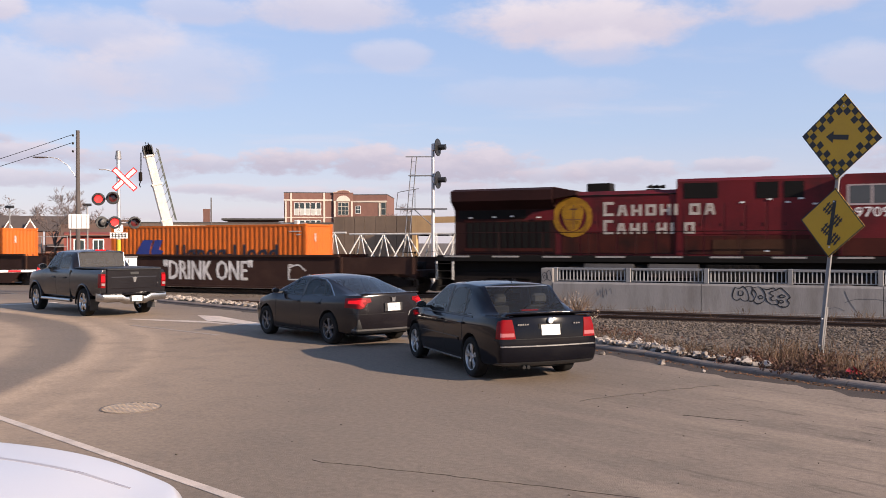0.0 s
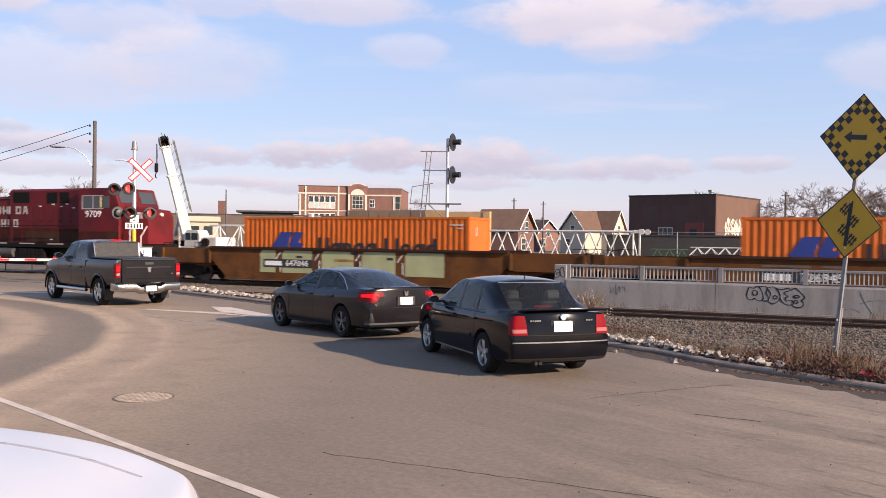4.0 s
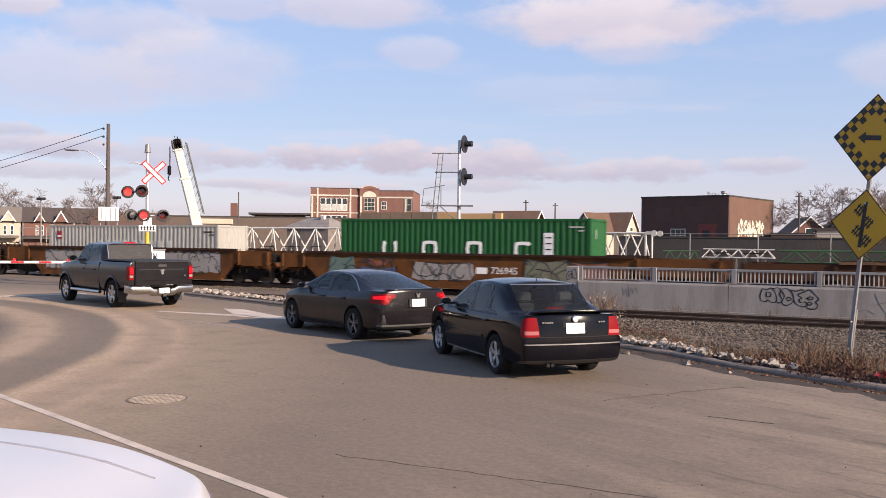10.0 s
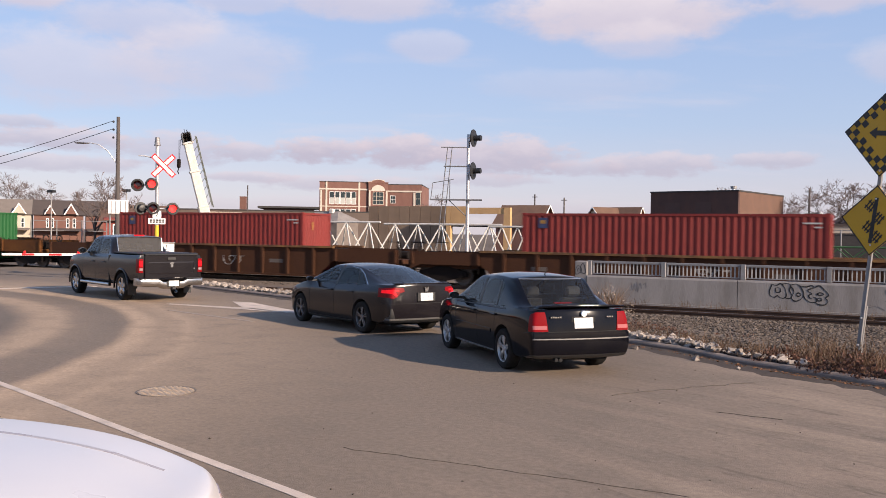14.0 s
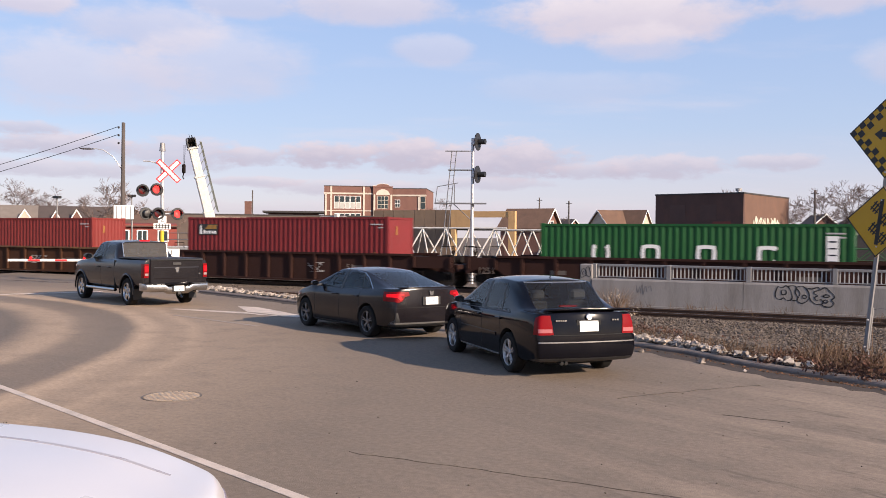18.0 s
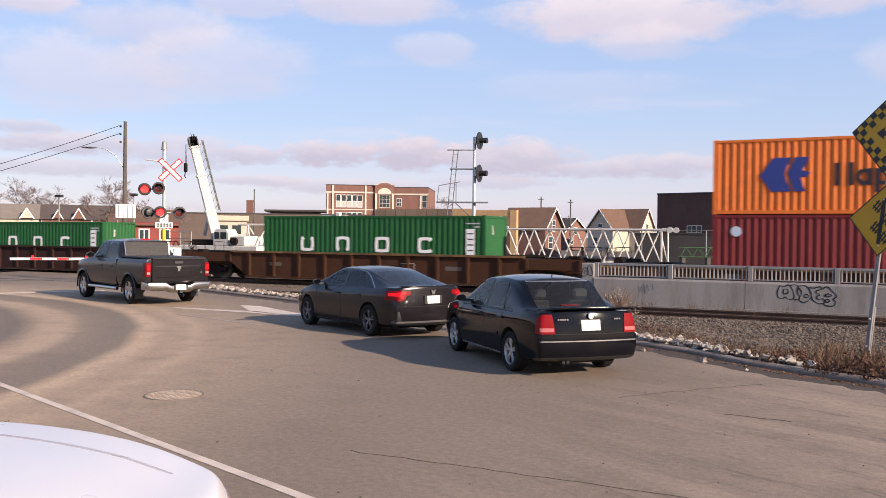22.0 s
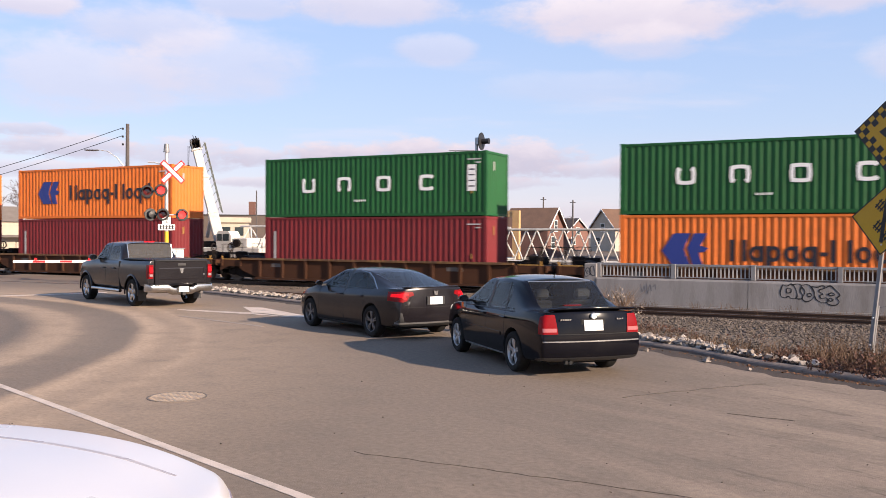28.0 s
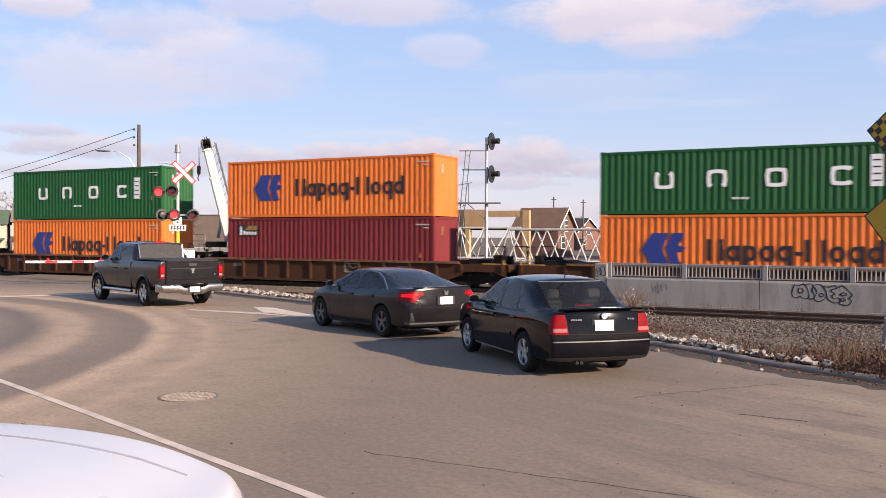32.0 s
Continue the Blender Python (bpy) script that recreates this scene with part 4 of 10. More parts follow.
        for i in range(5):
            g.box(-5.04 + i * 0.18, -4.91 + i * 0.18, y0 - 0.003, y0, H - 0.86, H - 0.66 - 0.05 * (i > 0))
        part("tag_shapes", g, white_p, c, "unreadable white letter blocks")
    elif kind == "dot":
        part("round_badge", Geo().revolve([(0.0, y0), (0.2, y0), (0.2, y1)], 20, "y"), surf("badge_pale", (0.45, 0.55, 0.65), rough=0.5), c, "pale round badge",
             m=pose(-5.2, 0, H - 0.65))
    elif kind == "codes":
        g = Geo()
        part("code_column", g.box(-5.55, -5.42, y0, y1, 0.75, 2.2), surf("code_grey", (0.4, 0.38, 0.37), rough=0.6), c, "upright unreadable code line")


STYLES = {
    "brown": surf("brown_car_paint", (0.034, 0.016, 0.012), rough=0.8, spec=0.2, var=0.3, scale=0.8, grain=18, bump=0.2, dirt=(0.060, 0.030, 0.020), dirt_amt=0.6, dirt_scale=1.2),
    "ttx": surf("rusty_yellow_car_paint", (0.118, 0.046, 0.013), rough=0.8, spec=0.2, var=0.45, scale=0.8, grain=18, bump=0.2, dirt=(0.050, 0.022, 0.012), dirt_amt=0.85, dirt_scale=0.9),
    "rusty": surf("rust_tan_car_paint", (0.062, 0.026, 0.013), rough=0.85, spec=0.2, var=0.35, scale=0.8, grain=18, bump=0.25, dirt=(0.034, 0.015, 0.010), dirt_amt=0.7, dirt_scale=0.8),
    "cn": surf("rust_brown_car_paint", (0.034, 0.0145, 0.0115), rough=0.85, spec=0.2, var=0.35, scale=0.8, grain=18, bump=0.25, dirt=(0.024, 0.010, 0.007), dirt_amt=0.75, dirt_scale=0.8),
}
scuffed = surf("scuffed_edge", (0.10, 0.050, 0.022), rough=0.75, var=0.35, scale=2, dirt=(0.26, 0.13, 0.03), dirt_amt=0.7, dirt_scale=1.6)
WHEELS = []


def wheelset(parent, x, m0=None):
    """Two wheels on an axle, which roll."""
    g = Geo()
    for sy in (-1, 1):
        prof = [(0.0, 0.72), (0.12, 0.72), (0.14, 0.68), (0.36, 0.69), (0.40, 0.68), (0.457, 0.68), (0.457, 0.785), (0.485, 0.79), (0.485, 0.82), (0.14, 0.80), (0.0, 0.80)]
        g.revolve([(r, sy * (1.48 - d)) for r, d in prof], 22, "y")
    g.tube((0, -0.75, 0), (0, 0.75, 0), 0.08, n=8)
    for k in range(3):
        t = k * 2.094
        g.box(-0.05, 0.05, -0.815, -0.80, 0.16, 0.3, m=Matrix.Rotation(t, 4, "Y"))
    ob = part("wheelset", g, wheel_m, parent, m=pose(x, 0, 0.46))
    WHEELS.append((ob, x, 0.46))
    return ob


def truck(parent, x):
    """A two-axle bogie under a car end."""
    b = Geo()
    for sy in (-1, 1):
        y = sy * 0.98
        b.prism([(-1.2, 0.38), (-1.2, 0.62), (-0.75, 0.72), (-0.35, 0.84), (0.35, 0.84), (0.75, 0.72), (1.2, 0.62), (1.2, 0.38), (0.7, 0.34), (0.35, 0.22), (-0.35, 0.22), (-0.7, 0.34)], y - 0.09, y + 0.09)
        for ax in (-0.89, 0.89):
            b.tube((ax, y - 0.13, 0.46), (ax, y + 0.13, 0.46), 0.14, n=10)
        for k in (-0.14, 0.0, 0.14):
            b.tube((k, y - 0.02, 0.26), (k, y - 0.02, 0.62), 0.06, n=8)
    b.box(-0.3, 0.3, -1.0, 1.0, 0.5, 0.78)
    tr = part("truck", b, steel_dark, parent, "grimy cast steel bogie", m=pose(x, 0, 0))
    for ax in (-0.89, 0.89):
        wheelset(tr, ax)
    return tr


def well_car(style, left, right, top, label):
    """A container well car; the well is centred on the origin, z 0 is the rail top. left, right: reach of its ends."""
    m = STYLES[style]
    c = thing("well_car", label, "railway wagon", group="well cars of the train")
    wl = 6.55 if left + right < 20 else 7.1
    lo = 0.25
    y = CW / 2 + 0.09
    for sy in (-1, 1):
        a, b = sorted((sy * y, sy * (y + 0.03)))
        part("side_plate", Geo().prism([(-wl, lo), (wl, lo), (wl + 0.9, top - 0.55), (wl + 0.9, top), (-wl - 0.9, top), (-wl - 0.9, top - 0.55)], a, b), m, c)
        a, b = sorted((sy * (y - 0.02), sy * (y + 0.14)))
        cap_m = scuffed if style == "rusty" else STYLES["brown"] if style == "ttx" else m
        part("top_chord", Geo().box(-wl - 0.9, wl + 0.9, a, b, top + 0.002, top + 0.10), cap_m if style != "brown" else m, c, "scuffed yellow top edge" if style == "rusty" else "")
        part("bottom_chord", Geo().box(-wl, wl, a, b, lo - 0.1, lo - 0.002), m, c)
        n = 10 if style in ("cn", "rusty") else 0
        for i in range(n):
            x = -wl + 0.25 + (2 * wl - 0.5) * i / (n - 1)
            a, b = sorted((sy * (y + 0.031), sy * (y + 0.13)))
            part("rib", Geo().prism([(x - 0.05, lo), (x + 0.05, lo), (x + 0.07, top), (x - 0.07, top)], a, b), m, c)
    part("well_floor", Geo().box(-wl, wl, -y, y, 0.18, 0.34), steel_dark, c)
    for sx, reach in ((-1, left), (1, right)):
        x0, x1 = wl + 0.2, reach - 0.25
        g = Geo().prism([(sx * (wl + 0.2), 0.9), (sx * (wl + 0.2), top - 0.08), (sx * (wl + 1.3), 1.12), (sx * x1, 1.08), (sx * x1, 0.78), (sx * (wl + 1.6), 0.74)], -1.05, 1.05)
        part("end_platform", g, m, c)
        for sy in (-1, 1):
            part("grab_rail", Geo().pipe([(sx * (x1 - 0.1), sy * 1.2, 1.1), (sx * (x1 - 0.1), sy * 1.2, 1.9), (sx * (x1 - 0.75), sy * 1.2, 1.9), (sx * (x1 - 0.75), sy * 1.2, 1.1)], 0.018, 6), steel_dark, c)
            g = Geo()
            for k in range(3):
                a, b = sorted((sx * (x1 - 0.55), sx * (x1 - 0.1)))
                g.box(a, b, sy * 1.28 - 0.05, sy * 1.28 + 0.05, 0.35 + 0.3 * k, 0.38 + 0.3 * k)
            g.box(min(sx * (x1 - 0.13), sx * (x1 - 0.08)), max(sx * (x1 - 0.13), sx * (x1 - 0.08)), sy * 1.28 - 0.03, sy * 1.28 + 0.03, 0.35, 1.1)
            part("step_ladder", g, steel_dark, c)
        part("slope_sheet", Geo().prism([(sx * (wl + 0.2), 1.0), (sx * (wl + 0.2), top - 0.02), (sx * (wl + 1.25), 1.34), (sx * (x1 - 0.9), 1.30), (sx * (x1 - 0.9), 1.0)], -0.8, 0.8), steel_dark, c, "grimy slope sheet over the bogie")
        part("end_ladder", Geo().pipe([(sx * (wl + 1.0), -1.26, 0.55), (sx * (wl + 1.0), -1.26, top + 0.1)], 0.022, 6).pipe([(sx * (wl + 1.42), -1.26, 0.55), (sx * (wl + 1.42), -1.26, top + 0.1)], 0.022, 6).tube((sx * (wl + 1.0), -1.26, 0.75), (sx * (wl + 1.42), -1.26, 0.75), 0.016, n=6).tube((sx * (wl + 1.0), -1.26, 1.05), (sx * (wl + 1.42), -1.26, 1.05), 0.016, n=6).tube((sx * (wl + 1.0), -1.26, 1.35), (sx * (wl + 1.42), -1.26, 1.35), 0.016, n=6), steel_dark, c)
        part("valve_box", Geo().box(*sorted((sx * (x1 - 0.95), sx * (x1 - 0.5))), -0.7, -0.2, 1.12, 1.52, c=0.04), steel_dark, c)
        part("brake_pipe", Geo().pipe([(sx * (wl + 0.3), -1.12, 0.95), (sx * (wl + 1.5), -1.15, 0.92), (sx * (x1 - 0.1), -0.5, 0.9), (sx * (reach - 0.05), -0.35, 0.62)], 0.028, 6), steel_dark, c)
        part("brake_cylinder", Geo().tube((sx * (x1 - 0.5), 0.55, 1.25), (sx * (x1 - 1.4), 0.55, 1.25), 0.2, n=12), steel_dark, c)
        part("brake_staff", Geo().tube((sx * (x1 - 0.3), -0.85, 1.1), (sx * (x1 - 0.3), -0.85, 1.75), 0.03, n=6), steel_dark, c)
        part("brake_wheel", Geo().revolve([(0.17, -0.03), (0.24, 0.0), (0.17, 0.03)], 14, "x"), steel_dark, c, m=pose(sx * (x1 - 0.3), -0.85, 1.72))
        for sy in (-1, 1):
            a, b = sorted((sy * y, sy * (y + 0.03)))
            zk = min(0.92, top - 0.35)
            part("end_skirt", Geo().prism([(sx * (wl + 0.905), top - 0.55), (sx * (wl + 1.15), zk), (sx * (x1 - 0.6), zk), (sx * (x1 - 0.05), zk - 0.22), (sx * (x1 - 0.05), top - 0.01), (sx * (wl + 0.905), top - 0.01)], a, b), m, c, "grimy side sheet over the bogie")
            a, b = sorted((sy * (y + 0.031), sy * (y + 0.10)))
            for xx in (wl + 1.0, x1 - 0.2):
                part("rib", Geo().box(sx * xx - 0.05, sx * xx + 0.05, a, b, zk + 0.02, top - 0.02), m, c)
        if style == "rusty":
            part("yellow_stanchion", Geo().box(sx * (x1 - 0.15) - 0.03, sx * (x1 - 0.15) + 0.03, -1.32, -1.26, 0.75, 1.30), yellow_p, c)
            part("end_sill_bar", Geo().box(min(sx * (x1 - 1.2), sx * (x1 - 0.1)), max(sx * (x1 - 1.2), sx * (x1 - 0.1)), -1.30, -1.22, 1.09, 1.16), yellow_p, c, "yellow end sill edge")
        part("coupler", Geo().box(min(sx * (x1 - 0.1), sx * (reach + 0.06)), max(sx * (x1 - 0.1), sx * (reach + 0.06)), -0.14, 0.14, 0.7, 0.98, c=0.03), steel_dark, c)
        truck(c, sx * (reach - 1.85))
    return c


def plate_marks(c, top, kind):
    """Paint on the near side plate: tags, lettering bars and patches."""
    yn = -(CW / 2 + 0.12)
    y0, y1 = yn - 0.006, yn + 0.004

    def scrawl(x0, x1, z0, z1, n, material, name="paint_tag", r=0.035):
        g = Geo()
        for i in range(n):
            x, z = random.uniform(x0, x1), random.uniform(z0, z1)
            a = random.uniform(0, 6.28)
            pts = []
            for k in range(9):
                pts.append((min(max(x, x0), x1), min(max(z, z0), z1)))
                a += random.uniform(-0.2, 1.0) if i % 2 else random.uniform(-1.0, 0.2)
                x += math.cos(a) * 0.22
                z += math.sin(a) * 0.22
            for (ax, az), (bx, bz) in zip(pts, pts[1:]):
                d = Vector((bx - ax, bz - az))
                if d.length < 1e-4:
                    continue
                nrm = Vector((-d.y, d.x)).normalized() * r
                g.prism([(ax - nrm.x, az - nrm.y), (bx - nrm.x, bz - nrm.y), (bx + nrm.x, bz + nrm.y), (ax + nrm.x, az + nrm.y)], y0 - 0.004 - 0.0004 * i, y1)
        tagged(part(name, g, material, c, "sprayed graffiti lines"), kind="stuff")

    def ragged(x0, x1, z0, z1):
        """A sprayed field with an uneven bulging edge."""
        n = 18
        low_e = [(x0 + (x1 - x0) * k / n, z0 + 0.13 * abs(math.sin(k * 1.9 + x0)) + random.uniform(0, 0.05)) for k in range(n + 1)]
        top_e = [(x0 + (x1 - x0) * k / n, z1 - 0.16 * abs(math.sin(k * 1.3 + x1)) - random.uniform(0, 0.05)) for k in range(n, -1, -1)]
        return Geo().prism(low_e + top_e, y0, y1)

    silver = surf("silver_spray", (0.50, 0.48, 0.46), rough=0.5, var=0.15)
    black = surf("black_spray", (0.02, 0.02, 0.02), rough=0.6)
    if kind == "words":
        me = lettering('"DRINK ONE"', 1.38, 0.004, 0.66)
        me.materials.append(surf("white_spray", (0.62, 0.60, 0.58), rough=0.6, var=0.25, dirt=(0.2, 0.15, 0.12), dirt_amt=0.6, dirt_scale=4))
        part("graffiti_lettering", me, None, c, "large white sprayed words", m=pose(0.3, y0, 0.95))
        part("graffiti_shadow", me, None, c, m=pose(0.36, y0 + 0.002, 0.93))
        scrawl(5.2, 6.4, 0.6, 1.3, 5, silver)
    elif kind == "patches":
        lime = surf("faded_green_patch", (0.33, 0.34, 0.18), rough=0.7, var=0.2)
        for x0, x1 in ((-5.0, -4.1), (-3.7, -2.0), (-1.45, 0.3), (0.75, 2.5), (3.0, 4.95)):
            part("green_patch", Geo().prism([(x0, 0.55), (x1, 0.55), (x1, top - 0.06), (x0 + 0.12, top - 0.06), (x0, top - 0.2)], y0, y1), lime, c, "faded pale green paint panel")
        for x in (-3.95, -1.72, 0.52, 2.74):
            part("white_slash", Geo().prism([(x - 0.15, top - 0.5), (x - 0.10, top - 0.5), (x + 0.16, top - 0.15), (x + 0.11, top - 0.15)], y0, y1), white_p, c, "white chalked slash")
            part("white_stroke", Geo().box(x + 0.12, x + 0.16, y0, y1, 0.6, top - 0.5), white_p, c)
        for x, z in ((0.15, top - 0.2), (2.05, top - 0.42), (-2.9, top - 0.42)):
            part("small_label", Geo().box(x, x + 0.35, y0 - 0.003, y0, z, z + 0.12), black, c, "small dark stencil block")
        part("rusty_bar", Geo().box(-0.75, 0.3, y0 - 0.002, y0, top - 0.55, top - 0.42), yellow_p, c)
        part("number_panel", Geo().box(-4.8, -1.95, y0 - 0.006, y0 - 0.002, 0.80, 1.20), black, c, "black number panel")
        me = lettering("647046", 0.40, 0.003, 1.1)
        me.materials.append(white_p)
        part("car_number", me, None, c, "white stencilled car number", m=pose(-2.85, y0 - 0.010, 1.0))
        part("mark_bar", Geo().box(-4.7, -3.72, y0 - 0.009, y0 - 0.006, 0.89, 1.11), white_p, c)
    elif kind == "number":
        me = lettering("726945", 0.46, 0.003, 1.1)
        me.materials.append(white_p)
        part("number_panel", Geo().box(-5.4, -2.3, y0 + 0.002, y1, 0.76, 1.22), black, c, "black number panel")
        part("car_number", me, None, c, "white stencilled car number", m=pose(-3.2, y0, 0.98))
        for k in range(4):
            part("mark_bar", Geo().box(-5.2 + k * 0.25, -5.03 + k * 0.25, y0, y1, 0.85, 1.12), white_p, c)
        part("faint_lettering", Geo().box(-5.3, -3.6, y0, y1, 1.36, 1.44).box(-3.2, -2.5, y0, y1, 1.36, 1.44), surf("grey_lettering", (0.1, 0.082, 0.07)), c, "unreadable pale lettering")
        part("silver_fill", ragged(-0.3, 7.1, 0.38, top - 0.06), surf("dull_silver", (0.105, 0.11, 0.095), rough=0.6, var=0.3, scale=3), c, "silver sprayed background")
        scrawl(-0.3, 7.1, 0.42, top - 0.12, 34, surf("pale_spray", (0.27, 0.28, 0.25), rough=0.6), r=0.035)
        scrawl(-0.3, 7.1, 0.42, top - 0.12, 40, black, r=0.028)
    elif kind == "boxes":
        part("yellow_panel", Geo().box(-1.9, 1.3, y0, y1, 0.35, top - 0.25), surf("old_yellow", (0.36, 0.18, 0.032), rough=0.7, var=0.2), c, "faded yellow panel")
        for x in (-1.35, -0.6, 0.15):
            part("emblem_block", Geo().prism([(x, 0.6), (x + 0.42, 0.6), (x + 0.62, 1.2), (x + 0.12, 1.2)], y0 - 0.004, y0), surf("dark_red_lettering", (0.20, 0.03, 0.02), rough=0.6), c, "dark red emblem shapes")
        for a, b in ((-6.2, -2.3), (1.9, 6.4)):
            part("silver_fill", ragged(a, b, 0.42, top + 0.0), surf("dull_silver_b", (0.27, 0.25, 0.235), rough=0.6, var=0.2, scale=2), c, "silver sprayed letters")
            scrawl(a, b, 0.45, top - 0.05, 16, black, r=0.018)
    elif kind == "mural":
        for x0, x1, z0, z1, col in ((-6.7, -5.2, 0.45, top - 0.1, (0.10, 0.17, 0.15)), (-5.0, -3.0, 0.5, 1.05, (0.05, 0.07, 0.16)), (-4.6, -3.4, 1.06, 1.4, (0.25, 0.07, 0.04)),
                                    (-2.2, 0.9, 0.5, top - 0.3, (0.30, 0.28, 0.27)), (3.2, 5.2, 0.5, top - 0.1, (0.16, 0.17, 0.12)), (5.2, 6.9, 0.4, top - 0.2, (0.24, 0.10, 0.08))):
            part("colour_patch", Geo().prism([(x0, z0 + 0.1), (x0 + 0.3, z0), (x1 - 0.2, z0 + 0.05), (x1, z0 + 0.3), (x1 - 0.1, z1), ((x0 + x1) / 2, z1 - 0.12), (x0 + 0.15, z1)], y0, y1), surf("mural_%d" % int(x0 * 10), col, rough=0.7, var=0.4, scale=3, dirt=(0.10, 0.05, 0.03), dirt_amt=0.7, dirt_scale=3), c, "faded mural colour")
        scrawl(-6.7, -3.0, 0.5, top - 0.15, 12, black, r=0.022)
        scrawl(-2.2, 0.9, 0.5, top - 0.32, 12, black, r=0.02)
        scrawl(3.2, 6.9, 0.5, top - 0.2, 12, black, r=0.022)
        me = lettering("726945", 0.42, 0.003)
        me.materials.append(white_p)
        part("car_number", me, None, c, "white stencilled car number", m=pose(2.3, y0, 0.98))
        part("mark_bar", Geo().box(0.98, 1.5, y0, y1, 0.84, 1.12), white_p, c)
    elif kind.startswith("bars"):
        g = Geo()
        if ":" in kind:
            me = lettering(kind.split(":")[1], 0.40, 0.003, 1.1)
            me.materials.append(surf("dull_stencil", (0.16, 0.12, 0.095), rough=0.7, var=0.3, scale=6))
            part("car_number", me, None, c, "faded stencilled car number", m=pose(float(kind.split(":")[2]), y0, 0.86))
        part("lettering_bar", g.box(-5.6, -4.9, y0, y1, 0.78, 0.96), surf("grey_lettering", (0.10, 0.082, 0.07), rough=0.6, var=0.5, scale=12), c, "unreadable pale lettering")
        part("lettering_bar", Geo().box(4.2, 5.0, y0, y1, 0.78, 0.96), surf("grey_lettering", (0.2, 0.18, 0.16)), c, "unreadable pale lettering")
        if random.random() < 0.6:
            scrawl(1.3, 2.6, 0.62, 1.05, 5, surf("pale_scrawl", (0.34, 0.32, 0.30), rough=0.6), r=0.014)


# left edge of each stack along the train, boxes from below up, car style, plate top, plate paint
LOADS = [
    (-209.3, [("deep_orange", True, "lloyd")], "brown", 1.68, None),
    (-189.0, [("deep_orange", True, "lloyd")], "brown", 1.68, "words"),
    (-142.75, [("deep_orange", True, "lloyd")], "ttx", 1.68, "patches"),
    (-119.19, [("deep_orange", True, "lloyd")], "ttx", 1.66, "number"),
    (-99.7, [("grey", False, "badge")], "ttx", 1.66, "boxes"),
    (-80.13, [("green", True, "uasc")], "ttx", 1.62, "mural"),
    (-56.62, [("bright_red", True, "square")], "rusty", 1.55, "bars"),
    (-32.99, [("bright_red", True, "square")], "rusty", 1.5, "bars"),
    (-13.75, [("red", True, "blacktag")], "cn", 1.45, "bars:51:4.1"),
    (5.96, [("green", False, "uasc_wide")], "cn", 1.45, "bars:1251:-8.55"),
    (29.4, [("green", True, "uasc_wide")], "rusty", 1.4, "bars"),
    (51.3, [("red", True, "dot"), ("orange", True, "lloyd")], "rusty", 1.12, "bars"),
    (68.25, [("red", True, "codes"), ("orange", True, "lloyd")], "rusty", 1.12, "bars"),
    (86.66, [("red", True, "codes"), ("green", True, "uasc_wide")], "rusty", 1.12, "bars"),
    (104.83, [("orange", True, "lloyd"), ("green", True, "uasc")], "rusty", 1.12, "bars"),
    (121.68, [("red", True, "blacktag"), ("orange", True, "lloyd")], "rusty", 1.12, "bars"),
    (141.7, [("orange", True, "lloyd"), ("green", False, "uasc")], "rusty", 1.12, "bars"),
]
NAMES = {"deep_orange": "deep orange corrugated steel shipping container with blue emblem", "orange": "orange corrugated steel shipping container with blue emblem", "red": "dark red corrugated steel shipping container on a well car",
         "bright_red": "red corrugated steel shipping container alone on a well car", "green": "green corrugated steel shipping container with large white letter shapes",
         "grey": "pale grey weathered shipping container with faded letter shapes"}
CARS = {"brown": "dark brown well car with sprayed words on its side", "ttx": "rusty yellow well car with graffiti on its side", "cn": "dark rust brown ribbed well car", "rusty": "rusty tan ribbed well car with yellow top edge"}
made = {}
BOX_Z = 0.12
for i, (left, boxes, style, top, tag) in enumerate(LOADS):
    mid = left + CL / 2
    prev = LOADS[i - 1][0] + CL / 2 if i else mid - 20
    nxt = LOADS[i + 1][0] + CL / 2 if i + 1 < len(LOADS) else mid + 18
    a, b = (mid - prev) / 2, (nxt - mid) / 2
    if i == 1:
        b = -170.65 - mid
    if i == 2:
        a = mid + 148.25
    car = well_car(style, a, b, top, CARS[style])
    if tag:
        plate_marks(car, top, tag)
    ride(car, mid)
    z = BOX_Z
    for colour, high, marks in boxes:
        key = (colour, high, marks)
        H = 2.896 if high else 2.591
        if key not in made:
            made[key] = container(colour, high, NAMES[colour])
            put_marks(made[key], H, marks)
            box = made[key]
        else:
            box = copy_thing(made[key], pose(0, 0, 0))
        ride(box, mid, z)
        z += H + 0.006

# ---------------------------------------------------------------- the locomotive, cab to the right
loco_red = surf("locomotive_red", (0.108, 0.0068, 0.0092), rough=0.55, spec=0.25, var=0.35, scale=0.8, grain=20, bump=0.08, dirt=(0.040, 0.007, 0.007), dirt_amt=0.8, dirt_scale=0.7)
loco_dark = surf("sooty_red", (0.022, 0.0075, 0.007), rough=0.8, spec=0.15, var=0.3, scale=1, grain=20, bump=0.1)
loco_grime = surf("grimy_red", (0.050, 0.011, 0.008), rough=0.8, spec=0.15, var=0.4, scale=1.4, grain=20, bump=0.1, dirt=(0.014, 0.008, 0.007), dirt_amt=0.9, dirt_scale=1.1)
loco_black = surf("locomotive_black", (0.008, 0.007, 0.0065), rough=0.8, spec=0.15, var=0.3, scale=1, grain=20, bump=0.15)
gold = surf("gold_emblem", (0.30, 0.155, 0.012), rough=0.6, spec=0.2, var=0.4, scale=2.5, dirt=(0.10, 0.03, 0.01), dirt_amt=0.7, dirt_scale=1.6)
cab_glass = glass("cab_glass", (0.05, 0.055, 0.06))
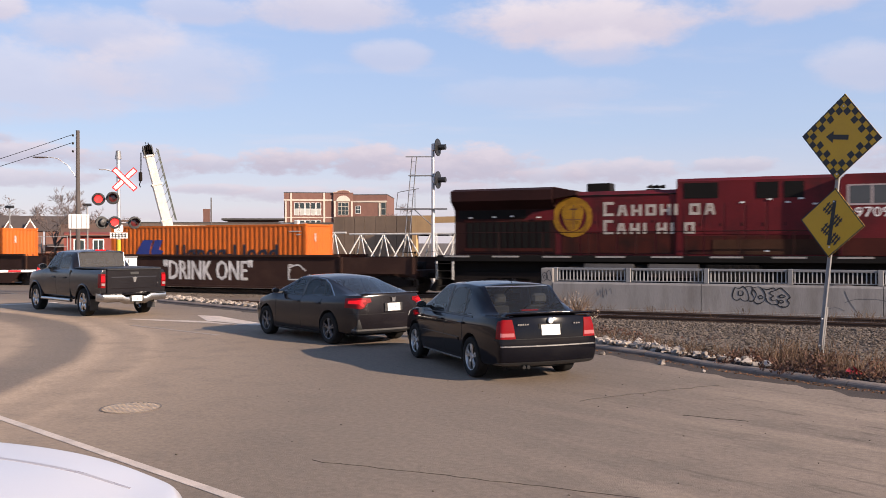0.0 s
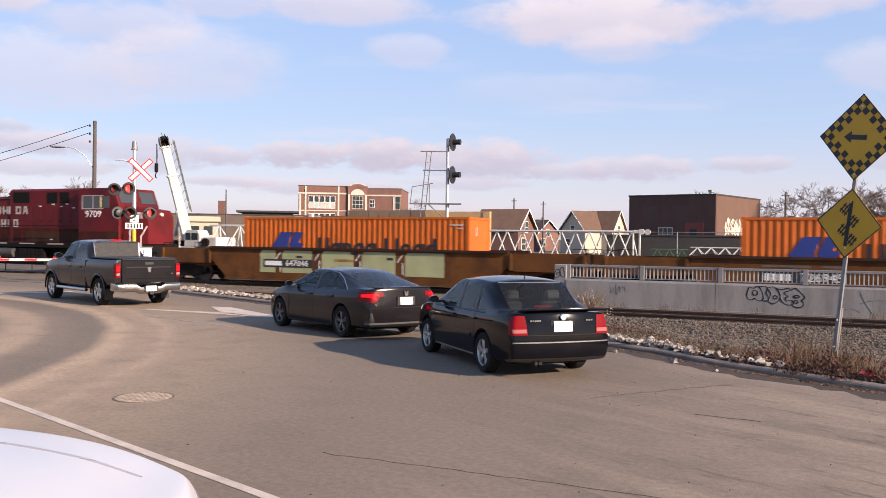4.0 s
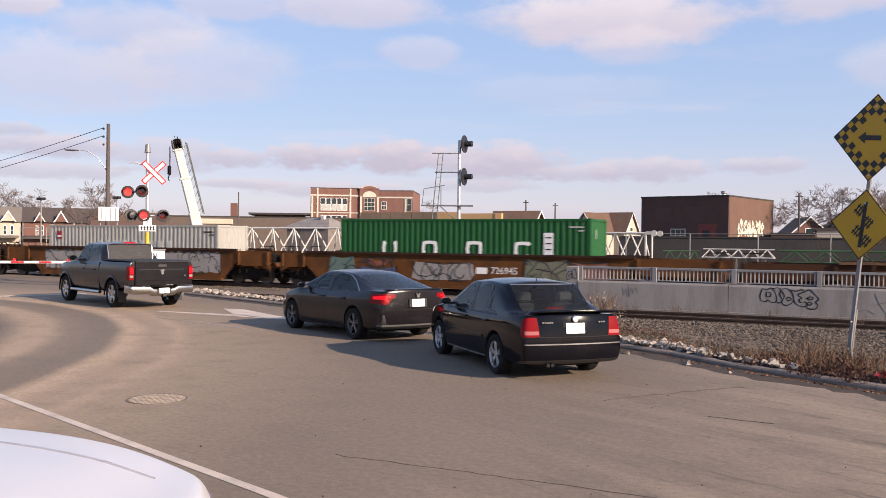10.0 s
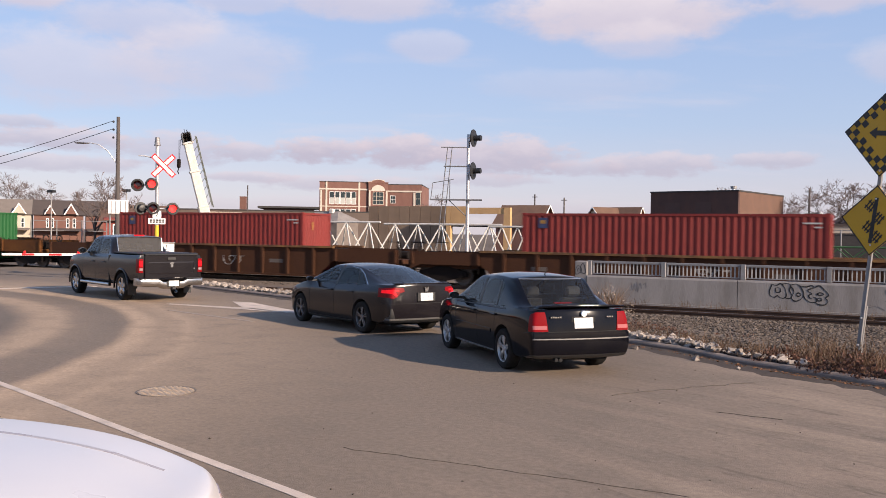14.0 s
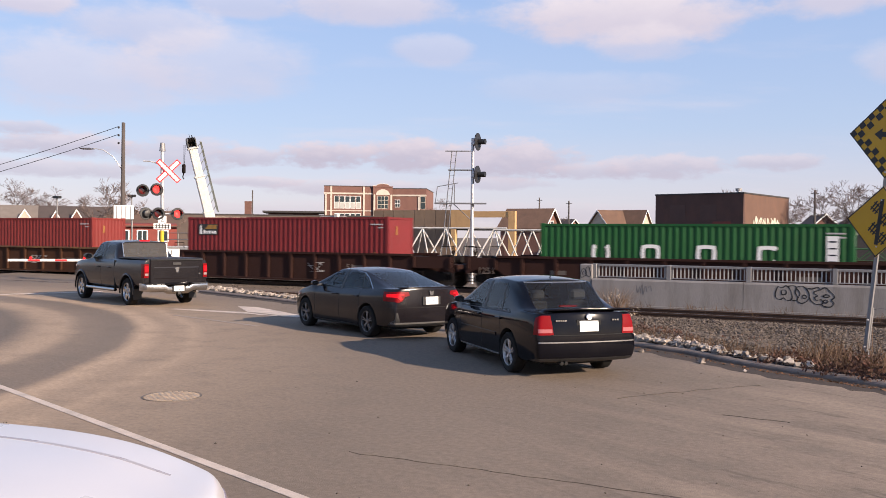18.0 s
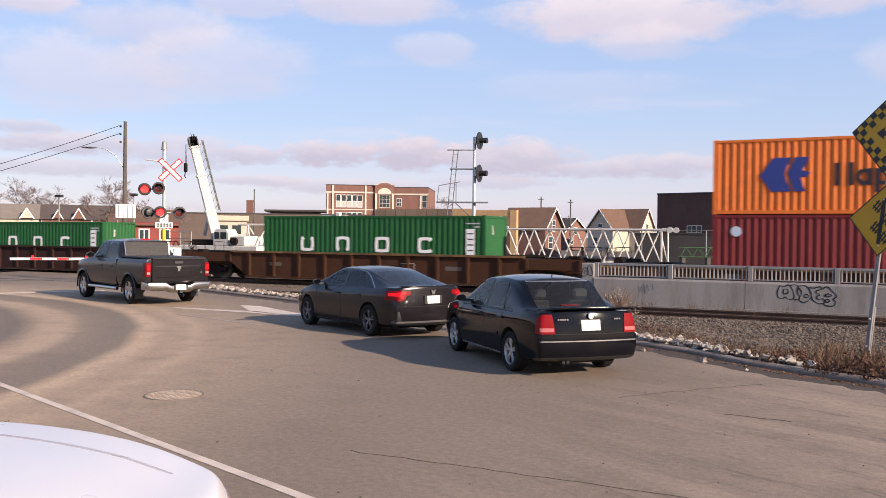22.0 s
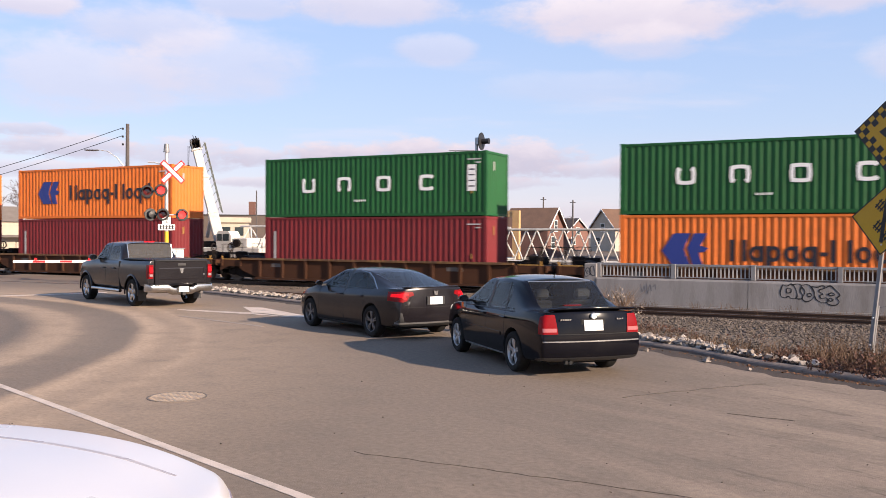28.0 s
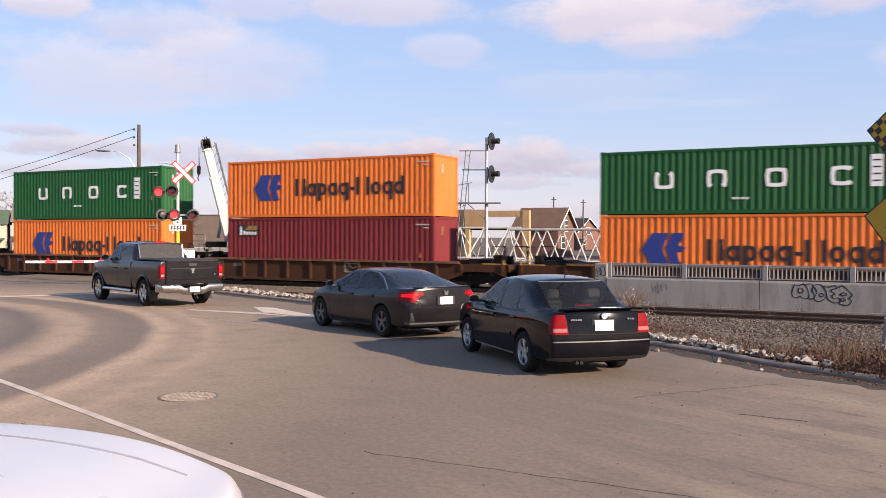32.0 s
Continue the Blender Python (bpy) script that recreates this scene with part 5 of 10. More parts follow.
cream = surf("cream_lettering", (0.42, 0.38, 0.33), rough=0.55, var=0.15, dirt=(0.2, 0.1, 0.08), dirt_amt=0.5, dirt_scale=6)
SL = -159.85                          # middle of the locomotive along the train
loco = thing("locomotive", "dark red diesel freight locomotive with gold round emblem", "locomotive")


def lx(s):
    return s - SL


z0 = RZ
hood_w = 0.98
part("frame", Geo().box(lx(-169.9), lx(-149.3), -1.5, 1.5, 1.52, 1.78, c=0.02), loco_black, loco, "black underframe")
part("under_gear", Geo().box(lx(-169.4), lx(-149.5), -1.0, 1.0, 0.72, 1.518), loco_black, loco, "dark gear below the frame")
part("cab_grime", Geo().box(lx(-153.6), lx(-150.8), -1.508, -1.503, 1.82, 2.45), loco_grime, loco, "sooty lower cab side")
for i in range(9):
    part("reflector_strip", Geo().box(lx(-169.5) + i * 2.25, lx(-168.3) + i * 2.25, -1.512, -1.502, 1.70, 1.77), surf("reflector", (0.30, 0.28, 0.26), rough=0.4), loco, "pale reflective strip")
# radiator end with overhanging wings
g = Geo().prism([(-1.0, 1.79), (-1.0, 3.75), (-1.48, 4.12), (-1.48, 4.55), (-1.1, 4.66), (1.1, 4.66), (1.48, 4.55), (1.48, 4.12), (1.0, 3.75), (1.0, 1.79)], lx(-169.2), lx(-164.6), "x")
part("radiator_hood", g, loco_dark, loco, "sooty overhanging radiator section")
g = Geo()
for i in range(12):
    g.box(lx(-168.6) + i * 0.32, lx(-168.36) + i * 0.32, -1.018, -1.003, 2.1, 3.2)
part("radiator_grille", g, loco_black, loco, "dark slatted grille")
part("grille_frame", Geo().box(lx(-168.75), lx(-164.7), -1.014, -1.003, 3.22, 3.34).box(lx(-168.75), lx(-164.7), -1.014, -1.003, 1.95, 2.08), loco_grime, loco)
# flat black panel, painting in the shade that the wing throws
part("wing_shadow_panel", Geo().box(lx(-169.0), lx(-165.9), -1.012, -1.003, 3.36, 3.72), loco_black, loco, "black panel for the shade under the wing")
part("red_corner_panel", Geo().prism([(lx(-166.0), 3.28), (lx(-164.65), 3.28), (lx(-164.65), 3.72), (lx(-165.6), 3.62)], -1.016, -1.003), loco_red, loco)
tag_w = surf("small_white_label", (0.62, 0.60, 0.57), rough=0.5)
for a, z in ((-168.5, 3.38), (-167.4, 3.40), (-166.6, 3.42), (-165.4, 3.36), (-157.2, 3.82), (-156.2, 3.92), (-155.55, 3.80), (-155.1, 3.93), (-154.6, 3.72), (-156.3, 1.95)):
    part("small_label", Geo().box(lx(a), lx(a) + 0.17, -1.086, -1.066, z, z + 0.065), tag_w, loco, "small white label")
part("cab_window_frame", Geo().box(lx(-153.44), lx(-151.9), -1.511, -1.501, 3.65, 3.715).box(lx(-153.44), lx(-153.36), -1.511, -1.501, 3.715, 4.36).box(lx(-153.44), lx(-151.9), -1.511, -1.501, 4.362, 4.41).box(lx(-152.65), lx(-152.58), -1.514, -1.501, 3.715, 4.36), surf("pale_window_frame", (0.34, 0.28, 0.27), rough=0.5), loco, "pale cab window frame")
part("cab_lower_soot", Geo().box(lx(-158.2), lx(-153.72), -1.0835, -1.067, 1.84, 2.42), surf("brown_grime", (0.050, 0.022, 0.013), rough=0.85, spec=0.15, var=0.4, scale=1.5), loco, "brown grime along the lower hood")
part("nose_panel", Geo().box(lx(-151.0) - 0.6, lx(-150.9), -1.516, -1.504, 2.02, 2.42), surf("brown_grime", (0.05, 0.022, 0.013)), loco)
g = Geo()
for k in range(14):
    g.box(lx(-164.2) + k * 0.34, lx(-164.2) + k * 0.34 + 0.02, -hood_w - 0.022, -hood_w - 0.015, 2.70, 2.715)
g.box(lx(-164.4), lx(-159.6), -hood_w - 0.020, -hood_w - 0.015, 2.69, 2.712).box(lx(-164.55), lx(-159.62), -hood_w - 0.03, -hood_w - 0.0, 4.235, 4.275)
part("hood_seams", g, loco_black, loco, "dark seams between hood doors")
part("engine_hood", Geo().prism([(-hood_w, 1.79), (-hood_w, 4.28), (-0.75, 4.44), (0.75, 4.44), (hood_w, 4.28), (hood_w, 1.79)], lx(-164.59), lx(-159.6), "x"), loco_red, loco)
part("wing_taper", Geo().prism([(lx(-164.6), 4.14), (lx(-164.6), 4.62), (lx(-163.6), 4.46), (lx(-163.6), 4.30)], -1.4, 1.4), loco_dark, loco)
part("equipment_hood", Geo().prism([(-1.05, 1.79), (-1.05, 4.72), (-0.9, 4.84), (0.9, 4.84), (1.05, 4.72), (1.05, 1.79)], lx(-159.59), lx(-153.7), "x"), loco_red, loco)
g = Geo()
for a, b, zb, zt in ((-159.3, -158.0, 4.05, 4.65), (-156.6, -155.8, 4.0, 4.62), (-155.6, -154.9, 4.0, 4.62)):
    part("air_screen", Geo().box(lx(a), lx(b), -1.066, -1.053, zb, zt), loco_black, loco, "dark intake screen")
for i in range(6):
    x = lx(-164.3) + i * 0.78
    part("hood_door", Geo().box(x, x + 0.72, -hood_w - 0.014, -hood_w - 0.002, 2.72, 4.05, c=0.004), loco_red, loco)
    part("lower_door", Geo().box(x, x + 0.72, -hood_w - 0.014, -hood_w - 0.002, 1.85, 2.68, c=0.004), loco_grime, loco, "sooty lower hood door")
    part("door_latch", Geo().box(x + 0.60, x + 0.64, -hood_w - 0.03, -hood_w - 0.0145, 3.1, 3.22), loco_black, loco)
for i in range(7):
    x = lx(-159.3) + i * 0.78
    part("hood_door", Geo().box(x, x + 0.72, -1.064, -1.052, 2.62, 3.85, c=0.004), loco_red, loco)
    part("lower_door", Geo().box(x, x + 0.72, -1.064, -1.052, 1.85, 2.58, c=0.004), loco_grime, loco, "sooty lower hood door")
    part("door_latch", Geo().box(x + 0.60, x + 0.64, -1.08, -1.0645, 2.95, 3.07), loco_black, loco)
part("exhaust_outlet", Geo().box(lx(-163.4), lx(-162.4), -0.4, 0.4, 4.42, 4.80, c=0.02), loco_black, loco)
g = Geo().box(lx(-161.0), lx(-160.4), -0.05, 0.05, 4.45, 4.52)
for i in range(3):
    g.tube((lx(-160.95) + i * 0.2, 0, 4.6), (lx(-160.75) + i * 0.25, -0.1 + 0.1 * i, 4.62), 0.03, 0.09, n=10)
g.box(lx(-160.72), lx(-160.68), -0.03, 0.03, 4.5, 4.6)
part("horn", g, loco_black, loco)
# cab and nose
g = Geo().prism([(lx(-153.69), 1.79), (lx(-153.69), 4.62), (lx(-153.5), 4.80), (lx(-151.15), 4.80), (lx(-150.75), 3.86), (lx(-150.75), 1.79)], -1.5, 1.5)
part("cab", g, loco_red, loco, bevel=0.03)
g = Geo().loft([[(lx(-150.745), y, z) for y, z in ((-1.3, 1.79), (-1.3, 3.5), (-1.0, 3.80), (1.0, 3.80), (1.3, 3.5), (1.3, 1.79))],
                [(lx(-149.2), y, z) for y, z in ((-0.95, 1.79), (-0.95, 3.3), (-0.7, 3.62), (0.7, 3.62), (0.95, 3.3), (0.95, 1.79))]])
part("nose", g, loco_red, loco, bevel=0.02)
for a, b in ((-153.35, -152.65), (-152.58, -151.95), (-151.88, -151.45)):
    w = part("side_window", Geo().box(lx(a), lx(b), -1.512, -1.498, 3.72, 4.36), cab_glass, loco)
part("window_shade", Geo().box(lx(-152.1), lx(-151.97), -1.518, -1.513, 3.75, 4.33), surf("pale_yellow_sash", (0.6, 0.5, 0.22), rough=0.6), loco)
g = Geo()
dz, dx = 4.68 - 3.98, 0.40 * 0.7
for y in (-0.75, 0.75):
    g.add([(lx(-150.80) + 0.012, y - 0.55, 4.0), (lx(-150.80) + 0.012, y + 0.55, 4.0), (lx(-151.08) + 0.012, y + 0.55, 4.65), (lx(-151.08) + 0.012, y - 0.55, 4.65)], [(0, 1, 2, 3)])
part("windshield", g, cab_glass, loco)
part("number_board", Geo().box(lx(-150.1), lx(-149.5), -1.12, -1.10, 3.15, 3.42), cream, loco)
me = lettering("9709", 0.52, 0.004, 1.15)
me.materials.append(white_p)
part("road_number", me, None, loco, "white cab number", m=pose(lx(-152.6), -1.506, 3.38))
em = part("gold_emblem", Geo().revolve([(0.60, -0.012), (0.84, -0.012), (0.84, 0.0), (0.60, 0.0), (0.60, -0.012)], 40, "y"), gold, loco, "faded gold round emblem", m=pose(lx(-163.85), -hood_w - 0.016, 3.38))
ov = [(0.44 * math.cos(a) * (1.0 + 0.12 * math.sin(3 * a)), 0.04 + 0.62 * math.sin(a)) for a in [2 * math.pi * k / 22 for k in range(22)]]
part("emblem_shield", Geo().prism(ov, -0.012, 0.0), gold, em, "gold shield shape")
part("emblem_marks", Geo().box(-0.12, 0.20, -0.016, -0.0125, 0.30, 0.36).box(0.02, 0.06, -0.016, -0.0125, -0.5, 0.5).box(-0.36, 0.36, -0.016, -0.0125, -0.12, -0.09), surf("emblem_brown", (0.09, 0.035, 0.012), rough=0.6), em)
for z, xa, xb, n in ((3.66, -162.55, -157.95, 8), (2.92, -162.55, -158.75, 7)):
    p = (xb - xa) / n
    for i in range(n):
        x, w = lx(xa) + i * p, p * 0.74
        h = 0.58 if i == 0 else 0.45
        zb = z - 0.26
        g = Geo()
        yy = -1.068 if xa + i * p > -159.7 else -hood_w - 0.018
        lean = (0.0, 0.10, 0.0, 0.0, 0.0, 0.0, 0.0, 0.10)[i]
        t_ = 0.125
        # plain uprights, leaning or straight, tied by one bar
        g.prism([(x, zb), (x + t_, zb), (x + t_ + lean, zb + h), (x + lean, zb + h)], yy - 0.006, yy)
        if i != 5 and not (z < 3 and i in (3, 5)):
            if i != 0:
                g.prism([(x + w - t_, zb), (x + w, zb), (x + w - lean, zb + h), (x + w - t_ - lean, zb + h)], yy - 0.006, yy)
            bars = (zb, zb + h - 0.11) if i in (0, 3, 6) else (zb + 0.14,)
            for zz in bars:
                g.box(x + t_, x + w - (t_ if i else 0), yy - 0.006, yy, zz, zz + 0.11)
        part("letter_shape", g, cream, loco, "cream letter shape")
# below the frame
tank = Geo().prism([(-1.35, 0.55), (-1.45, 0.75), (-1.45, 1.3), (-1.2, 1.51), (1.2, 1.51), (1.45, 1.3), (1.45, 0.75), (1.35, 0.55)], lx(-163.9), lx(-156.4), "x")
part("fuel_tank", tank, loco_black, loco)
for a, b in ((-163.2, -161.2), (-160.6, -158.7)):
    part("air_reservoir", Geo().tube((lx(a), -1.4, 1.2), (lx(b), -1.4, 1.2), 0.27, n=18), surf("grey_tank", (0.05, 0.046, 0.044), rough=0.6, var=0.3), loco, "grey air tank", smooth=False)
g = Geo()
for i in range(6):
    g.box(lx(-158.4) + i * 0.32, lx(-158.12) + i * 0.32, -1.47, -1.2, 0.8, 1.45, c=0.02)
part("battery_boxes", g, loco_black, loco)
for cx in (-166.7, -152.8):
    b = Geo()
    for sy in (-1, 1):
        y = sy * 1.05
        b.prism([(-2.5, 0.45), (-2.5, 0.8), (-1.9, 1.05), (1.9, 1.05), (2.5, 0.8), (2.5, 0.45), (1.4, 0.55), (0.9, 0.8), (-0.9, 0.8), (-1.4, 0.55)], y - 0.09, y + 0.09)
        for ax in (-1.85, 0, 1.85):
            b.box(ax - 0.2, ax + 0.2, y - 0.14, y + 0.14, 0.32, 0.72, c=0.03)
            for k in (-0.33, 0.33):
                b.tube((ax + k, y, 0.5), (ax + k, y, 0.95), 0.09, n=8)
    tr = part("truck", b, steel_dark, loco, "three-axle bogie", m=pose(lx(cx), 0, 0))
    for ax in (-1.85, 0, 1.85):
        wheelset(tr, ax)
# steps, handrails and pilots
rail_w = surf("white_handrail", (0.6, 0.6, 0.58), rough=0.5)
for s, sx in ((-169.85, -1), (-149.25, 1)):
    g = Geo().box(min(lx(s), lx(s) + sx * 0.12), max(lx(s), lx(s) + sx * 0.12), -1.4, 1.4, 0.35, 1.6)
    g.prism([(lx(s) + sx * 0.12, 0.18), (lx(s) + sx * 0.12, 0.75), (lx(s) + sx * 0.5, 0.22)], -1.3, 1.3)
    part("pilot", g, loco_black, loco)
    for sy in (-1, 1):
        st = Geo()
        for k in range(4):
            st.box(min(lx(s) - sx * 0.1, lx(s) - sx * 0.7), max(lx(s) - sx * 0.1, lx(s) - sx * 0.7), sy * 1.5 - 0.02 - 0.2, sy * 1.5 + 0.0, 0.45 + k * 0.32, 0.48 + k * 0.32)
        part("steps", st, loco_black, loco)
        hr = Geo().pipe([(lx(s) + sx * 0.02, sy * 1.47, 0.7), (lx(s) + sx * 0.02, sy * 1.47, 2.2), (lx(s) + sx * 0.18, sy * 1.2, 2.75)], 0.028, 8)
        hr.pipe([(lx(s) - sx * 0.75, sy * 1.47, 0.7), (lx(s) - sx * 0.75, sy * 1.47, 2.5), (lx(s) - sx * 0.6, sy * 1.47, 2.7)], 0.028, 8)
        part("step_handrail", hr, rail_w, loco, "white bent handrail")
    part("coupler", Geo().box(min(lx(s), lx(s) + sx * 0.75), max(lx(s), lx(s) + sx * 0.75), -0.16, 0.16, 0.72, 1.02, c=0.04), steel_dark, loco)
g = Geo()
for i in range(9):
    x = lx(-168.9) + i * 1.95
    g.tube((x, -1.48, 1.78), (x, -1.48, 2.75), 0.018, n=6)
g.tube((lx(-168.9), -1.48, 2.75), (lx(-153.3), -1.48, 2.75), 0.02, n=6)
part("side_handrail", g, loco_dark, loco)
part("headlight", Geo().revolve([(0.0, 0.0), (0.09, 0.0), (0.11, -0.04), (0.11, -0.1)], 16, "x"), surf("lamp_glass", (0.6, 0.58, 0.5), rough=0.2), loco, m=pose(lx(-149.12), 0, 3.4))
part("roof_gear", Geo().box(lx(-153.2), lx(-152.6), -0.3, 0.3, 4.80, 4.88).box(lx(-152.0), lx(-151.7), -0.15, 0.15, 4.80, 4.9), loco_black, loco)
ride(loco, SL)

# ---------------------------------------------------------------- road vehicles
rubber = surf("tyre_rubber", (0.012, 0.0115, 0.011), rough=0.9, spec=0.2, var=0.2, grain=60, bump=0.2, dirt=(0.06, 0.055, 0.05), dirt_amt=0.4, dirt_scale=5)
mirror_m = surf("dim_mirror", (0.13, 0.13, 0.135), rough=0.08, metal=1.0, var=0.05, bump=0)
alloy = surf("alloy_rim", (0.50, 0.50, 0.50), rough=0.35, metal=0.8, var=0.12, dirt=(0.12, 0.11, 0.10), dirt_amt=0.4, dirt_scale=6)
dark_alloy = surf("dark_alloy_rim", (0.16, 0.16, 0.165), rough=0.35, metal=0.8, var=0.12)
well_black = surf("wheel_well", (0.010, 0.010, 0.010), rough=0.9)
trim_black = surf("black_trim", (0.016, 0.016, 0.017), rough=0.5, var=0.15)
chrome = surf("chrome", (0.46, 0.455, 0.45), rough=0.24, metal=1.0, var=0.06, bump=0)
tail_red = surf("tail_lamp_red", (0.19, 0.004, 0.006), rough=0.25, spec=0.15, coat=0.0, var=0.1, bump=0)
tail_lit = surf("brake_lamp_lit", (0.50, 0.006, 0.010), rough=0.3, spec=0.1, coat=0.0, var=0.1, bump=0, emit=0.9)
tail_white = surf("lamp_clear", (0.26, 0.20, 0.20), rough=0.15, coat=0.6, var=0.1, bump=0)
plate_m = surf("plate_white", (0.75, 0.75, 0.73), rough=0.30, var=0.05, bump=0)
car_glass = clear_glass("car_glass", (0.76, 0.79, 0.79), 0.02)
milky_glass = clear_glass("milky_car_glass", (0.36, 0.37, 0.38), 0.13)
cabin_m = surf("cabin_grey", (0.024, 0.024, 0.024), rough=0.8)


def baked(ob):
    """The mesh of ob with its modifiers worked in."""
    me = bpy.data.meshes.new_from_object(ob.evaluated_get(bpy.context.evaluated_depsgraph_get()))
    me.set_sharp_from_angle(angle=radians(32))
    return me


def wheel(parent, x, y, r, width, rim_m, spokes, side, wide=1.0, forked=False):
    w = part("wheel", Geo().revolve([(r * 0.66, -width / 2), (r * 0.9, -width / 2), (r * 0.985, -width * 0.40), (r, -width * 0.2), (r, width * 0.2), (r * 0.985, width * 0.40), (r * 0.93, width * 0.49), (r * 0.85, width * 0.505), (r * 0.70, width * 0.49), (r * 0.66, width * 0.46)], 40, "y"),
             rubber, parent, "black rubber tyre", m=pose(x, y, r, 0, 0, 0 if side > 0 else 180), smooth=True)
    g = Geo().revolve([(r * 0.60, width * 0.24), (r * 0.64, width * 0.44), (r * 0.685, width * 0.475), (r * 0.685, width * 0.43), (r * 0.665, -width * 0.45), (r * 0.60, -width * 0.45)], 40, "y")
    for i in range(spokes):
        for lean in ((-0.5, 0.5) if forked else (0.0,)):
            turn = Matrix.Rotation(2 * math.pi * i / spokes, 4, "Y")
            f = (0.55 if forked else 1.0) * wide * r / 0.3
            rows = []
            for d, a, y0 in ((0.10, 0.034, 0.36), (0.30, 0.026, 0.41), (0.50, 0.026, 0.41), (0.645, 0.036, 0.40)):
                c = lean * 0.30 * d * r
                rows.append([tuple(turn @ Vector(p)) for p in ((c - a * f, width * y0 - 0.016, d * r), (c - a * f * 0.6, width * y0, d * r), (c + a * f * 0.6, width * y0, d * r), (c + a * f, width * y0 - 0.016, d * r), (c, width * y0 - 0.04, d * r))])
            g.loft(rows)
    g.revolve([(0.0, width * 0.42), (r * 0.13, width * 0.42), (r * 0.17, width * 0.36), (r * 0.19, width * 0.2)], 20, "y")
    part("rim", g, rim_m, w)
    part("brake_disc", Geo().revolve([(0.0, 0.0), (r * 0.58, 0.0), (r * 0.58, -0.02)], 24, "y"), surf("brake_iron", (0.045, 0.042, 0.04), rough=0.5, metal=0.5), w)
    return w


def along(pts):
    """A line through (x, value) pairs."""
    xs_, vs_ = [p[0] for p in pts], [p[1] for p in pts]
    return lambda x: float(np.interp(x, xs_, vs_))


def car_shell(P):
    """A closed body of columns from tail to nose, cabin included; glass faces carry a material number of their own."""
    W, SILL, SHO, DECK = (along(P[k]) for k in ("width", "sill_z", "shoulder", "deck"))
    belt, roof = along(P["belt"]), along(P["roof"])
    wb, ww, wc = P["belt_w"], P["win_w"], P["cant_w"]
    halves = []

    def low_rows(x):
        w, s, h = W(x), SILL(x), SHO(x)
        return [(x, 0.82 * w, s), (x, 0.95 * w, s + 0.03), (x, 0.985 * w, s + 0.15), (x, w, s + (h - s) * 0.62), (x, 0.985 * w, h)]

    FR = (0.945, 0.86, 0.68, 0.36, 0.0)
    for kind, x, *up in P["columns"]:
        rows = low_rows(x)
        if kind == "deck":
            w, d, bow = W(x), DECK(x), up[0] if up else 0.0
            rows += [(x + bow * (1 - (f / 0.945) ** 2), f * w, d - 0.04 * f * f) for f in FR]
        else:
            xb, xw, xc = up[:3]
            bow = up[3] if len(up) > 3 else 0.0
            z = roof(xc)
            rows += [(xb, wb, belt(xb)), (xw, ww, z - P["drop"] - P["band"]), (xc, wc, z - P["drop"]), (xc + bow * 0.7, wc * 0.58, z - 0.012), (xc + bow, 0.0, z)]
        halves.append(rows)

    def end_rows(spec):
        rows = [(x, y, z) for x, z, y in spec]
        x5, y5, z5 = rows[5]
        return rows + [(x5, y5 * f / 0.945, z5 + 0.02 * (1 - f)) for f in FR[1:]]

    halves = [end_rows(P["tail"])] + halves + [end_rows(P["nose"])]
    bulge = [-P["tail_bulge"]] + [0] * (len(halves) - 2) + [P["nose_bulge"]]
    vs, ids = [], []
    for i, rows in enumerate(halves):
        col = {}
        for j, (x, y, z) in enumerate(rows):
            if bulge[i] and j > 5:
                x += bulge[i] * (1 - (FR[j - 5] / 0.945) ** 2)
            for s in ((1, -1) if j < 9 else (1,)):
                col[j, s] = len(vs)
                vs.append((x, s * y, z))
        col[9, -1] = col[9, 1]
        ids.append(col)
    fs, mats = [], []
    names = ["paint"]
    side_glass, end_glass = P["side_glass"], P["end_glass"]
    for i in range(len(ids) - 1):
        for j in range(9):
            for s in (1, -1):
                q = (ids[i][j, s], ids[i + 1][j, s], ids[i + 1][j + 1, s], ids[i][j + 1, s])
                tag = "paint"
                if j == 5 and i in side_glass:
                    tag = side_glass[i] + ("" if s > 0 else ":")
                elif j >= 7 and i in end_glass:
                    tag = end_glass[i]
                if tag not in names:
                    names.append(tag)
                fs.append(q if s > 0 else q[::-1])
                mats.append(names.index(tag))
    grids = []
    for i, sgn in ((0, -1), (len(ids) - 1, 1)):
        grid = []
        for j in range(6):
            x, y, z = halves[i][j]
            row = []
            for s, fr in [(1, f) for f in FR] + [(-1, f) for f in FR[-2::-1]]:
                k = FR.index(fr)
                if j == 5:
                    row.append(ids[i][5 + k, s])
                elif k == 0:
                    row.append(ids[i][j, s])
                else:
                    g_ = fr / 0.945
                    row.append(len(vs))
                    vs.append((x + bulge[i] * (1 - g_ * g_), s * g_ * y, z))
            grid.append(row)
        for j in range(5):
            for k in range(8):
                fs.append((grid[j][k], grid[j][k + 1], grid[j + 1][k + 1], grid[j + 1][k]))
                mats.append(0)
        grids.append(grid)
    n = len(ids)
    for i in range(n - 1):
        a = [ids[i][0, 1], ids[i][0, -1]] if i else grids[0][0]
        b = [ids[i + 1][0, -1], ids[i + 1][0, 1]] if i < n - 2 else grids[1][0][::-1]
        fs.append(tuple(a + b))
        mats.append(0)
    me = bpy.data.meshes.new("shell")
    me.from_pydata(vs, [], fs)
    for p, k in zip(me.polygons, mats):
        p.material_index = k
    bm = bmesh.new()
    bm.from_mesh(me)
    bmesh.ops.recalc_face_normals(bm, faces=bm.faces)
    lay = bm.edges.layers.float.new("crease_edge")
    bm.verts.ensure_lookup_table()

